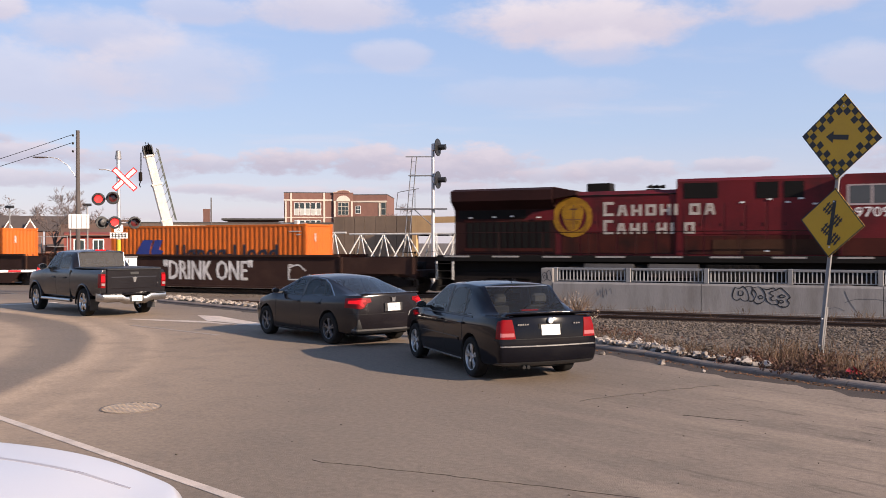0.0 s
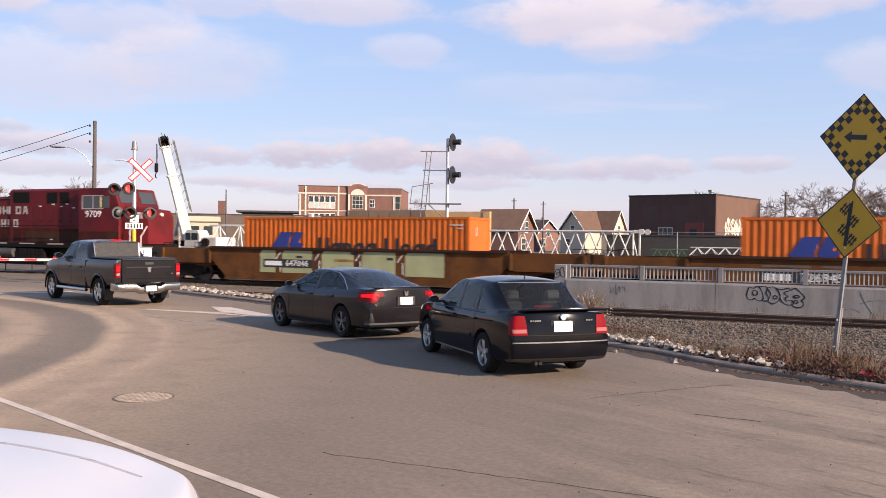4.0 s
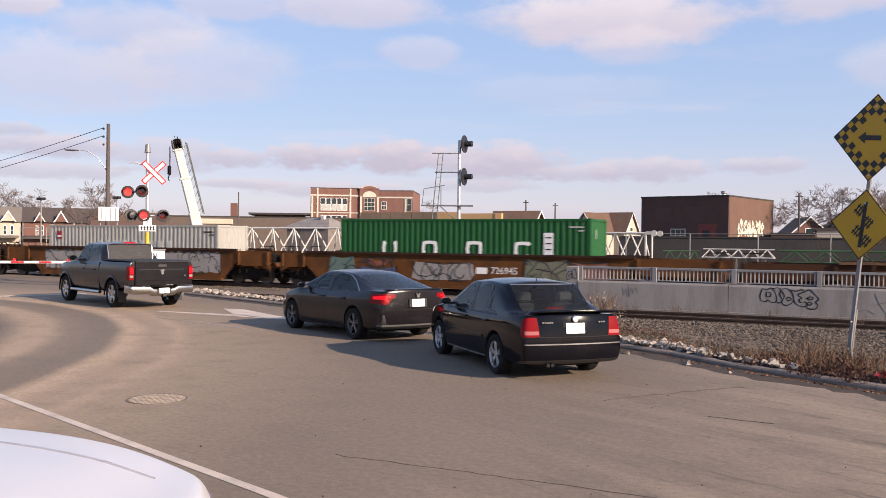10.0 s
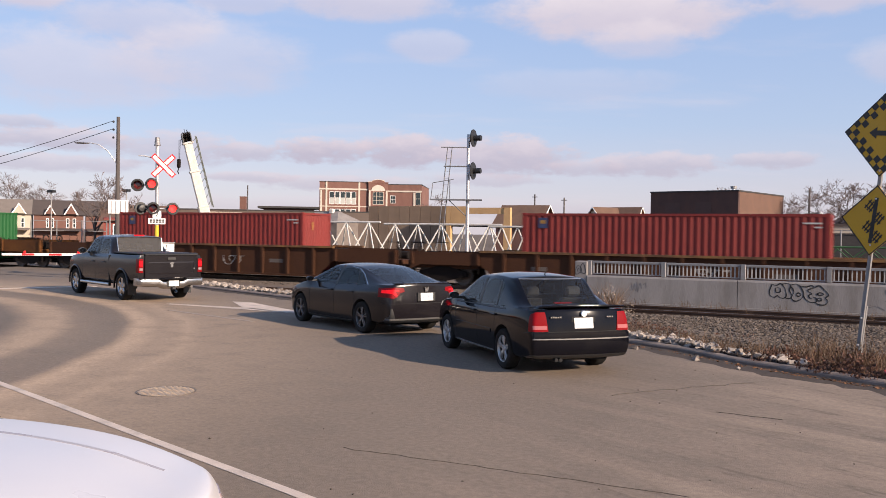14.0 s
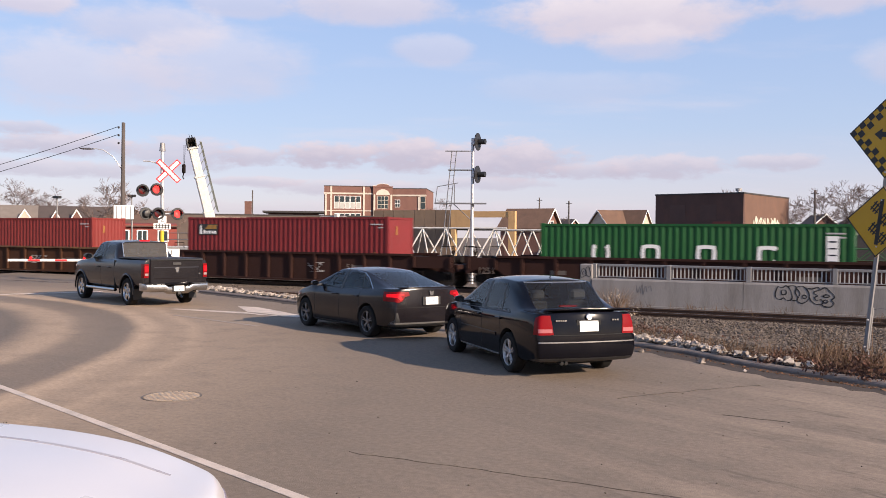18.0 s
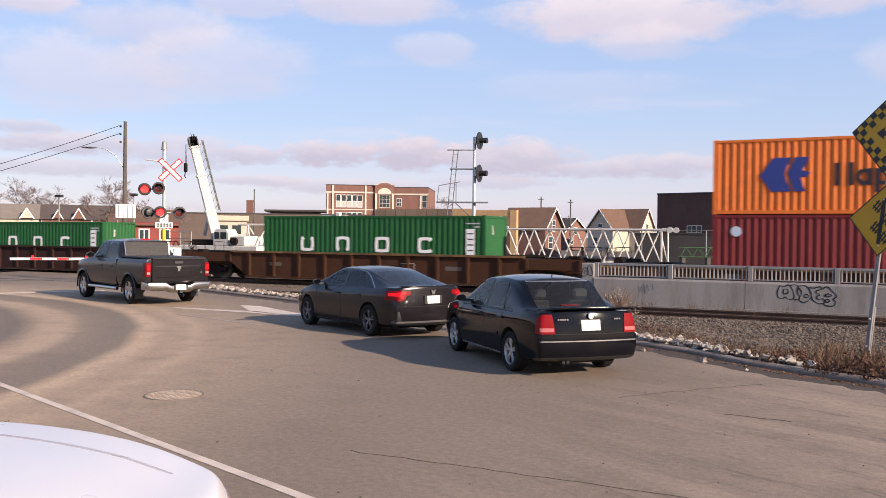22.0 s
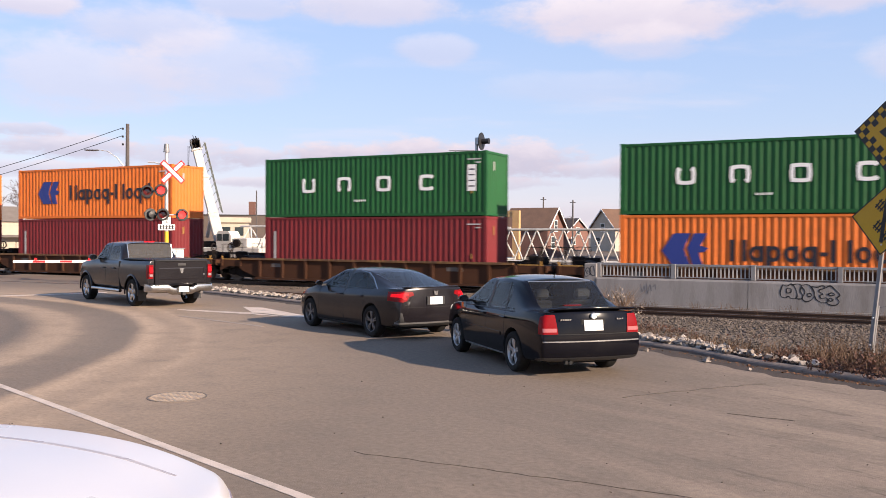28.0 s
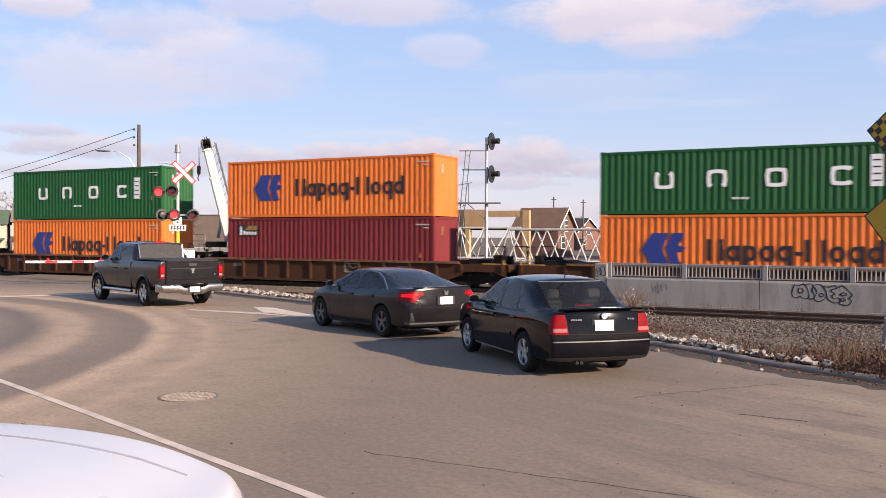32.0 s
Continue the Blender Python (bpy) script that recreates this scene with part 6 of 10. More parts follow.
    def crease(a, b, v):
        e = bm.edges.get((bm.verts[a], bm.verts[b]))
        if e:
            e[lay] = max(e[lay], v)

    for s in (1, -1):
        for i in range(n - 1):
            crease(ids[i][4, s], ids[i + 1][4, s], P.get("shoulder_crease", 0.35))
            crease(ids[i][5, s], ids[i + 1][5, s], 0.45)
            crease(ids[i][1, s], ids[i + 1][1, s], 0.4)
            for j in (6, 7):
                if i in side_glass or i in end_glass:
                    crease(ids[i][j, s], ids[i + 1][j, s], 0.55)
        for i in P["corners"]:
            for j in range(5, 9):
                crease(ids[i][j, s], ids[i][j + 1, s], 0.8)
        for i in side_glass:
            for k in (i, i + 1):
                crease(ids[k][5, s], ids[k][6, s], 0.6)
        for j in range(5):
            crease(ids[0][j, s], ids[0][j + 1, s], P.get("tail_crease", 0.25))
    for k in range(8):
        crease(grids[0][5][k], grids[0][5][k + 1], 0.6)
        crease(grids[1][5][k], grids[1][5][k + 1], 0.3)
    bm.to_mesh(me)
    bm.free()
    me.shade_smooth()
    return me, names


def vehicle(name, label, category, place, heading, P):
    """A car on its wheels; x runs forward from the rear axle."""
    v = thing(name, label, category, pose(*place, 0, 0, 0, heading))
    me, names = car_shell(P)
    for k in range(len(names)):
        me.materials.append(bpy.data.materials.new("slot"))
    tmp = new("tmp", me)
    sub = tmp.modifiers.new("s", "SUBSURF")
    sub.levels = sub.render_levels = 3
    P["skin"] = baked(tmp)
    cut = Geo()
    ra = P["r"] * P.get("arch", 1.16)
    for ax in (0, P["wb"]):
        for s in (1, -1):
            cut.tube((ax, s * (P["half"] - P["tw"] - 0.07), P["r"] + 0.02), (ax, s * 1.4, P["r"] + 0.02), ra, n=40)
    cutter = new("cutter", cut.mesh("cutter"))
    bo = tmp.modifiers.new("b", "BOOLEAN")
    bo.object, bo.operation, bo.solver = cutter, "DIFFERENCE", "EXACT"
    me = baked(tmp)
    slots = list(me.materials)
    for o in (tmp, cutter):
        bpy.data.objects.remove(o)
    # take the faces apart: paint, each pane, wheel arch linings
    groups = {}
    for p in me.polygons:
        key = names[min(p.material_index, len(names) - 1)]
        c = p.center
        if key == "paint" and abs(c.y) < P["half"] - 0.02 and min(math.hypot(c.x - ax, c.z - P["r"] - 0.02) for ax in (0, P["wb"])) < ra + 0.002 and c.z < P["r"] + ra + 0.04:
            key = "wheel_arch%d%d" % (c.x > P["wb"] / 2, c.y > 0)
        groups.setdefault(key, []).append(p)
    for key, polys in groups.items():
        index, vv, ff = {}, [], []
        for p in polys:
            f = []
            for k in p.vertices:
                if k not in index:
                    index[k] = len(vv)
                    vv.append(tuple(me.vertices[k].co))
                f.append(index[k])
            ff.append(f)
        m2 = mesh(key, vv, ff, True)
        m2.set_sharp_from_angle(angle=radians(32))
        if key == "paint":
            part("body", m2, P["paint"], v)
        elif key.startswith("wheel_arch"):
            part("wheel_arch", m2, well_black, v, "black wheel arch lining")
        else:
            nm = key.rstrip(":")
            part(nm, m2, P.get("back_glass", car_glass) if nm == "rear_window" else car_glass, v, "tinted glass")
    for s in slots:
        bpy.data.materials.remove(s)
    part("underbody", Geo().box(P["columns"][0][1] + 0.1, P["columns"][-1][1] - 0.1, -P["half"] + 0.30, P["half"] - 0.30, P.get("under", 0.20), P.get("under", 0.20) + 0.3), well_black, v)
    for ax in (0, P["wb"]):
        for side in (1, -1):
            wheel(v, ax, side * (P["half"] - P["tw"] / 2 - 0.012), P["r"], P["tw"], P["rim"], P["spokes"], side, P.get("spoke_w", 1.0), P.get("forked", False))
    # cabin: shelf, seats, wheel
    zb = P["belt"][0][1]
    t0, t1 = P["tray"]
    part("cabin_tray", Geo().box(t0, t1, -P["belt_w"] + 0.05, P["belt_w"] - 0.05, zb - 0.06, zb - 0.04), cabin_m, v, "dark parcel shelf and dashboard")
    for side in (1, -1):
        for xx in P.get("seats", ()):
            part("seat_back", Geo().loft([[(xx + a - 0.12 * k, side * 0.36 + y * (1 - 0.25 * k), z) for a, y in ((-0.06, -0.24), (0.06, -0.24), (0.06, 0.24), (-0.06, 0.24))] for z, k in ((zb - 0.038, 0.0), (zb + 0.08, 0.5), (zb + 0.15, 1.0))]), cabin_m, v, bevel=0.03)
            part("head_restraint", Geo().box(xx - 0.19, xx - 0.09, side * 0.36 - 0.13, side * 0.36 + 0.13, zb + 0.17, zb + 0.33, c=0.04).tube((xx - 0.14, side * 0.36, zb + 0.12), (xx - 0.14, side * 0.36, zb + 0.18), 0.012, n=6), cabin_m, v)
    part("steering_wheel", Geo().revolve([(0.17, -0.014), (0.185, 0.0), (0.17, 0.014), (0.155, 0.0), (0.17, -0.014)], 24, "x"), cabin_m, v, m=pose(t1 - 0.35, 0.36, zb + 0.02, 0, -25, 0))
    part("inner_mirror", Geo().box(P["mirror"] - 0.30, P["mirror"] - 0.27, -0.12, 0.12, P["roof"][1][1] - 0.17, P["roof"][1][1] - 0.10, c=0.01), cabin_m, v)
    # mirrors, handles and seams
    for side in (1, -1):
        mx, mz = P["mirror"], P["belt_z"] + 0.085
        ys = side * P["half"]
        prof = [(0.0, 0.075)] + [(0.10 * math.sin(a) ** 0.7, 0.075 * math.cos(a)) for a in (0.4, 0.8, 1.2, 1.57)] + [(0.094, -0.045), (0.0, -0.045)]
        sc = P.get("mirror_size", 0.88)
        mr = part("mirror", Geo().revolve(prof, 24, "x"), P.get("mirror_m", P["paint"]), v, smooth=True,
                  m=Matrix.Translation((mx, ys + side * 0.10, mz)) @ Matrix.Diagonal((sc, sc, 0.66 * sc, 1)))
        mr.data.set_sharp_from_angle(angle=radians(50))
        part("mirror_glass", Geo().revolve([(0.0, -0.048), (0.084, -0.048), (0.084, -0.046), (0.0, -0.046)], 24, "x"), mirror_m, mr)
        part("mirror_foot", Geo().loft([[(mx + a, side * y, mz + b) for a, b in ((-0.03, -0.06), (0.05, -0.06), (0.05, -0.02), (-0.03, -0.02))] for y in (P["belt_w"] - 0.01, P["half"] + 0.05)]), trim_black, mr, m=mr.matrix_basis.inverted())
        for hx in P["handles"]:
            part("door_handle", Geo().box(hx - 0.1, hx + 0.1, *sorted((side * (P["half"] - 0.03), side * (P["half"] + 0.022))), P["handle_z"], P["handle_z"] + 0.034, c=0.012), P.get("handle_m", P["paint"]), v)
        for k, dx in enumerate(P["seams"]):
            skin_patch(v, P, "door_seam", [(dx - 0.004, P["seam_z"][0]), (dx + 0.004, P["seam_z"][0]), (dx + 0.004, P["seam_z"][1]), (dx - 0.004, P["seam_z"][1])], "y", *sorted((side * 0.5, side * 1.2)), 0.0012, well_black)
    return v


def skin_patch(v, P, name, outline, axis, a, b, lift, material, label="", under=None):
    """A piece of the body's own skin, raised a little: what of the skin lies within an outline drawn out along an axis."""
    me = P["skin"].copy()
    me.materials.clear()
    coords = [p.co + p.normal * lift for p in me.vertices]
    for p, c in zip(me.vertices, coords):
        p.co = c
    tmp = new("tmp", me)
    cutter = new("cutter", Geo().prism(outline, a, b, axis).mesh("cutter"))
    bo = tmp.modifiers.new("b", "BOOLEAN")
    bo.object, bo.operation, bo.solver = cutter, "INTERSECT", "EXACT"
    out = baked(tmp)
    for o in (tmp, cutter):
        bpy.data.objects.remove(o)
    out.materials.clear()
    return part(name, out, material, under or v, label)


def rear_plate(v, x, z, tilt=8):
    p = part("number_plate", Geo().box(-0.006, 0.0, -0.155, 0.155, -0.078, 0.078, c=0.002), plate_m, v, "white number plate", m=pose(x, 0, z, 0, tilt, 0))
    part("plate_bar", Geo().box(-0.008, -0.006, -0.115, 0.115, -0.03, 0.035), surf("plate_ink", (0.42, 0.44, 0.52), rough=0.5, var=0.5, scale=60), p)


# dark blue-black compact sedan
jet_paint = surf("black_car_paint", (0.0035, 0.0036, 0.0062), rough=0.08, rvar=0.04, var=0.15, scale=2, grain=150, bump=0.0, dirt=(0.016, 0.015, 0.014), dirt_amt=0.25, dirt_scale=2)
JET = dict(
    paint=jet_paint, wb=2.513, r=0.312, half=0.868, tw=0.2, rim=alloy, spokes=5, forked=True, spoke_w=1.3, belt_z=0.93, arch=1.13,
    width=[(-0.9, 0.80), (-0.72, 0.845), (-0.4, 0.862), (0.2, 0.868), (2.0, 0.868), (2.6, 0.86), (3.0, 0.83), (3.2, 0.78)],
    sill_z=[(-0.8, 0.27), (-0.4, 0.22), (0.5, 0.19), (2.2, 0.19), (3.2, 0.22)],
    shoulder=[(-0.8, 0.865), (0.2, 0.86), (2.0, 0.83), (3.2, 0.70)],
    deck=[(-0.8, 1.005), (-0.45, 1.015), (2.25, 0.985), (2.7, 0.93), (3.05, 0.86), (3.25, 0.79)],
    belt=[(-0.2, 0.935), (2.2, 0.905)], roof=[(0.1, 1.435), (0.8, 1.482), (1.4, 1.430)], drop=0.055, band=0.05,
    belt_w=0.805, win_w=0.665, cant_w=0.625,
    columns=[("deck", -0.80), ("deck", -0.43, -0.07), ("cabin", 0.10, 0.02, 0.38, 0.12, -0.05), ("cabin", 0.62, 0.62, 0.62, 0.60), ("cabin", 1.02, 1.03, 1.03, 1.0), ("cabin", 1.12, 1.12, 1.12, 1.1), ("cabin", 2.0, 2.02, 1.46, 1.38, 0.10),
             ("deck", 2.22, 0.14), ("deck", 2.75), ("deck", 3.12)],
    tail=[(-0.86, 0.27, 0.72), (-0.93, 0.31, 0.78), (-0.97, 0.43, 0.80), (-0.965, 0.60, 0.80), (-0.945, 0.84, 0.775), (-0.905, 0.975, 0.73)], tail_bulge=0.075,
    nose=[(3.18, 0.24, 0.66), (3.26, 0.28, 0.72), (3.30, 0.40, 0.72), (3.28, 0.52, 0.72), (3.24, 0.66, 0.70), (3.18, 0.76, 0.66)], nose_bulge=0.10,
    side_glass={3: "rear_side_window", 4: "rear_side_window", 6: "front_window"}, end_glass={2: "rear_window", 7: "windshield"}, corners=(2, 3, 7, 8),
    tray=(-0.35, 2.15), mirror=1.86, handles=(1.24, 0.36), handle_z=0.80, seams=(1.07, 2.06, 0.32), seam_z=(0.24, 0.90), seats=(1.05, 0.16))
jetta = vehicle("sedan", "black older sedan with red tail lamps waiting on asphalt", "car", (-4.61, 13.27), 136.0, JET)
skin_patch(jetta, JET, "rear_bumper", [(-1.2, 0.20), (-0.42, 0.20), (-0.44, 0.40), (-0.62, 0.60), (-0.72, 0.645), (-1.2, 0.645)], "y", -1, 1, 0.016, jet_paint)
skin_patch(jetta, JET, "bumper_strip", [(-0.80, 0.552), (0.80, 0.552), (0.80, 0.570), (-0.80, 0.570)], "x", -1.3, -0.75, 0.024, chrome, "bright strip in the bumper")
skin_patch(jetta, JET, "bumper_apron", [(-0.80, 0.15), (0.80, 0.15), (0.80, 0.325), (-0.80, 0.325)], "x", -1.3, -0.70, 0.019, trim_black, "black lower apron")
skin_patch(jetta, JET, "trunk_gap", [(-0.575, 0.66), (0.575, 0.66), (0.575, 0.668), (-0.575, 0.668)], "x", -1.3, -0.75, 0.002, well_black)
for s in (1, -1):
    lamp = skin_patch(jetta, JET, "tail_lamp", [(s * 0.565, 0.672), (s * 0.62, 0.668), (s * 0.95, 0.668), (s * 0.95, 0.80), (s * 0.80, 0.905), (s * 0.735, 0.95), (s * 0.60, 0.95)], "x", -1.2, -0.845, 0.008, tail_red, "red tail lamp")
    skin_patch(jetta, JET, "reverse_lens", [(s * 0.585, 0.70), (s * 0.79, 0.70), (s * 0.79, 0.755), (s * 0.585, 0.755)], "x", -1.2, -0.88, 0.0105, surf("pink_lens", (0.36, 0.10, 0.10), rough=0.15, coat=0.6, var=0.1, bump=0), "pale pink lower lens", under=lamp)
    skin_patch(jetta, JET, "side_moulding", [(0.46, 0.52), (2.05, 0.52), (2.05, 0.575), (0.46, 0.575)], "y", *sorted((s * 0.5, s * 1.2)), 0.012, jet_paint)
    skin_patch(jetta, JET, "sill_strip", [(0.42, 0.225), (2.12, 0.225), (2.12, 0.25), (0.42, 0.25)], "y", *sorted((s * 0.5, s * 1.2)), 0.006, alloy, "pale sill strip")
    skin_patch(jetta, JET, "window_divider", [(0.34, 0.93), (0.375, 0.93), (0.475, 1.36), (0.44, 1.36)], "y", *sorted((s * 0.4, s * 1.2)), 0.004, trim_black)
    skin_patch(jetta, JET, "pillar_cover", [(1.03, 0.93), (1.12, 0.93), (1.11, 1.37), (1.03, 1.37)], "y", *sorted((s * 0.4, s * 1.2)), 0.003, trim_black)
    skin_patch(jetta, JET, "rear_pillar", [(s * 0.60, 0.97), (s * 0.92, 0.97), (s * 0.80, 1.45), (s * 0.545, 1.45)], "x", -0.55, 0.30, 0.003, jet_paint)
    skin_patch(jetta, JET, "belt_strip", [(0.0, 0.922), (2.1, 0.895), (2.1, 0.912), (0.0, 0.94)], "y", *sorted((s * 0.6, s * 1.2)), 0.006, trim_black)
part("spoiler", Geo().loft([[(-0.945 + a, y, 0.995 + z * k) for a, z in ((0.10, -0.01), (0.0, 0.02), (-0.045, 0.048), (-0.03, 0.062), (0.06, 0.055), (0.16, 0.01))] for y, k in ((-0.735, 0.05), (-0.70, 0.75), (-0.4, 0.95), (0, 1.0), (0.4, 0.95), (0.70, 0.75), (0.735, 0.05))]), jet_paint, jetta, "trunk lip spoiler", smooth=True)
part("plate_recess", Geo().box(-1.012, -0.99, -0.20, 0.20, 0.70, 0.885, c=0.006), well_black, jetta)
rear_plate(jetta, -1.022, 0.79, 8)
part("emblem", Geo().revolve([(0.0, -0.010), (0.035, -0.012), (0.052, -0.006), (0.052, 0.0)], 20, "x"), chrome, jetta, m=pose(-1.018, 0, 0.925, 0, 10, 0))
g = Geo()
for k in range(5):
    g.box(-1.006, -0.99, 0.36 + k * 0.037, 0.385 + k * 0.037, 0.865, 0.888)
for k in range(3):
    g.box(-1.006, -0.99, -0.50 + k * 0.04, -0.475 + k * 0.04, 0.865, 0.888)
part("badge_bars", g, chrome, jetta, "small unreadable badge letters")
part("exhaust_tip", Geo().tube((-0.99, 0.42, 0.25), (-0.8, 0.42, 0.26), 0.028, n=12).tube((-0.99, 0.35, 0.25), (-0.8, 0.35, 0.26), 0.028, n=12), well_black, jetta)
skin_patch(jetta, JET, "window_edge", [(-0.545, 1.378), (0.545, 1.378), (0.545, 1.390), (-0.545, 1.390)], "x", -0.4, 0.6, 0.004, alloy, "bright upper edge of the rear window")
part("roof_antenna", Geo().tube((0.33, 0, 1.41), (0.24, 0, 1.50), 0.014, 0.004, n=6), trim_black, jetta)
part("high_brake_lamp", Geo().box(-0.36, -0.30, -0.15, 0.15, 1.02, 1.045, c=0.006), tail_red, jetta)

jet_paint.node_tree.nodes["Principled BSDF"].inputs["Specular IOR Level"].default_value = 0.27

# dark grey fastback sedan
civ_paint = surf("dark_grey_metallic", (0.0105, 0.0088, 0.0108), rough=0.18, rvar=0.04, metal=0.0, coat=0.1, var=0.12, scale=2, grain=200, bump=0.0, dirt=(0.011, 0.0095, 0.0105), dirt_amt=0.3, dirt_scale=1.6)
CIV = dict(
    paint=civ_paint, wb=2.70, r=0.325, half=0.90, tw=0.215, rim=dark_alloy, spokes=5, forked=True, spoke_w=1.0, belt_z=0.945, arch=1.11,
    width=[(-0.86, 0.815), (-0.7, 0.86), (-0.3, 0.895), (0.2, 0.90), (1.3, 0.885), (2.6, 0.90), (3.1, 0.86), (3.35, 0.80)],
    sill_z=[(-0.8, 0.26), (-0.4, 0.22), (0.5, 0.17), (2.3, 0.17), (3.4, 0.20)],
    shoulder=[(-0.85, 0.90), (0.0, 0.875), (1.4, 0.84), (2.4, 0.83), (3.3, 0.68)],
    deck=[(-0.85, 1.055), (-0.62, 1.06), (2.45, 0.99), (2.9, 0.90), (3.25, 0.79)],
    belt=[(-0.3, 0.995), (1.2, 0.945), (2.4, 0.925)], roof=[(0.3, 1.37), (1.0, 1.416), (1.5, 1.39)], drop=0.045, band=0.04,
    belt_w=0.80, win_w=0.625, cant_w=0.58,
    columns=[("deck", -0.80), ("deck", -0.62, -0.09), ("cabin", -0.08, -0.10, 0.48, 0.42, -0.03), ("cabin", 0.66, 0.66, 0.70, 0.68), ("cabin", 1.10, 1.11, 1.11, 1.08), ("cabin", 1.20, 1.20, 1.20, 1.18), ("cabin", 2.15, 2.18, 1.58, 1.52, 0.10),
             ("deck", 2.45, 0.16), ("deck", 2.95), ("deck", 3.32)],
    tail=[(-0.88, 0.26, 0.76), (-0.95, 0.30, 0.81), (-0.99, 0.42, 0.825), (-0.99, 0.62, 0.82), (-0.975, 0.86, 0.79), (-0.965, 1.035, 0.70)], tail_bulge=0.10,
    nose=[(3.38, 0.22, 0.62), (3.46, 0.26, 0.68), (3.50, 0.38, 0.70), (3.48, 0.50, 0.70), (3.43, 0.62, 0.68), (3.36, 0.71, 0.64)], nose_bulge=0.12,
    side_glass={3: "rear_side_window", 4: "rear_side_window", 6: "front_window"}, end_glass={2: "rear_window", 7: "windshield"}, corners=(2, 7, 8), shoulder_crease=0.6,
    tray=(-0.45, 2.35), mirror=2.02, handles=(1.30, 0.42), handle_z=0.815, seams=(1.15, 2.24, 0.30), seam_z=(0.26, 0.93), seats=(1.1,))
civic = vehicle("fastback_sedan", "dark grey fastback sedan with bracket tail lamps waiting", "car", (-9.19, 16.42), 153.0, CIV)
lip_grey = surf("lip_grey", (0.10, 0.098, 0.095), rough=0.5)
for s in (1, -1):
    lamp = skin_patch(civic, CIV, "tail_lamp", [(s * 0.50, 0.90), (s * 0.60, 0.875), (s * 0.66, 0.79), (s * 0.74, 0.765), (s * 1.0, 0.80), (s * 1.0, 0.945), (s * 0.70, 0.985), (s * 0.52, 0.972)], "x", -1.3, -0.60, 0.007, tail_red, "red bracket tail lamp")
    skin_patch(civic, CIV, "brake_strip", [(s * 0.62, 0.935), (s * 0.74, 0.945), (s * 0.97, 0.90), (s * 0.97, 0.86), (s * 0.76, 0.865), (s * 0.70, 0.81), (s * 0.66, 0.83), (s * 0.70, 0.90), (s * 0.62, 0.905)], "x", -1.3, -0.70, 0.0105, tail_lit, "lit red bracket", under=lamp)
    part("reflector", Geo().box(-0.955, -0.90, *sorted((s * 0.76, s * 0.80)), 0.42, 0.52, c=0.01), tail_red, civic)
    skin_patch(civic, CIV, "bumper_vent", [(s * 0.70, 0.36), (s * 0.82, 0.36), (s * 0.80, 0.56), (s * 0.765, 0.56)], "x", -1.3, -0.86, 0.004, trim_black, "black bumper side vent")
    skin_patch(civic, CIV, "pillar_cover", [(1.11, 0.94), (1.20, 0.93), (1.195, 1.36), (1.11, 1.36)], "y", *sorted((s * 0.4, s * 1.2)), 0.003, trim_black)
    skin_patch(civic, CIV, "window_divider", [(0.26, 0.97), (0.295, 0.97), (0.47, 1.29), (0.44, 1.29)], "y", *sorted((s * 0.4, s * 1.2)), 0.004, trim_black)
    skin_patch(civic, CIV, "roof_trim", [(-0.15, 1.0), (-0.135, 0.99), (0.22, 1.207), (0.50, 1.305), (0.82, 1.342), (0.82, 1.349), (0.48, 1.312), (0.20, 1.212)], "y", *sorted((s * 0.4, s * 1.2)), 0.003, chrome, "bright window trim")
    skin_patch(civic, CIV, "sill_skirt", [(0.40, 0.15), (2.30, 0.15), (2.30, 0.235), (0.40, 0.235)], "y", *sorted((s * 0.5, s * 1.2)), 0.010, trim_black)
skin_patch(civic, CIV, "bumper_lip", [(-0.82, 0.325), (0.82, 0.325), (0.82, 0.36), (-0.82, 0.36)], "x", -1.3, -0.80, 0.016, lip_grey, "pale lower bumper strip")
skin_patch(civic, CIV, "bumper_apron", [(-0.82, 0.18), (0.82, 0.18), (0.82, 0.322), (-0.82, 0.322)], "x", -1.3, -0.75, 0.008, trim_black, "black lower apron")
skin_patch(civic, CIV, "bumper_gap", [(-0.86, 0.655), (0.86, 0.655), (0.86, 0.663), (-0.86, 0.663)], "x", -1.3, -0.72, 0.002, well_black)
for s in (1, -1):
    skin_patch(civic, CIV, "trunk_gap", [(s * 0.555, 0.665), (s * 0.563, 0.665), (s * 0.613, 0.88), (s * 0.605, 0.88)], "x", -1.3, -0.80, 0.002, well_black)
part("trunk_lip", Geo().loft([[(-1.045 + a + 0.09 * (y / 0.66) ** 2, y, 1.035 + z) for a, z in ((0.03, -0.01), (-0.022, 0.022), (-0.015, 0.032), (0.14, 0.03))] for y in (-0.66, -0.5, -0.25, 0, 0.25, 0.5, 0.66)]), civ_paint, civic, smooth=True)
part("plate_recess", Geo().box(-1.095, -1.06, -0.22, 0.22, 0.70, 0.875, c=0.006), trim_black, civic)
rear_plate(civic, -1.10, 0.79, 4)
part("emblem", Geo().prism([(-0.055, 0.05), (-0.035, -0.05), (0.035, -0.05), (0.055, 0.05), (0.0, 0.025)], -0.012, 0.0), chrome, civic, "chrome emblem shape", m=pose(-1.083, 0, 0.945, 0, 0, -90))
civ_paint.node_tree.nodes["Principled BSDF"].inputs["Specular IOR Level"].default_value = 0.3

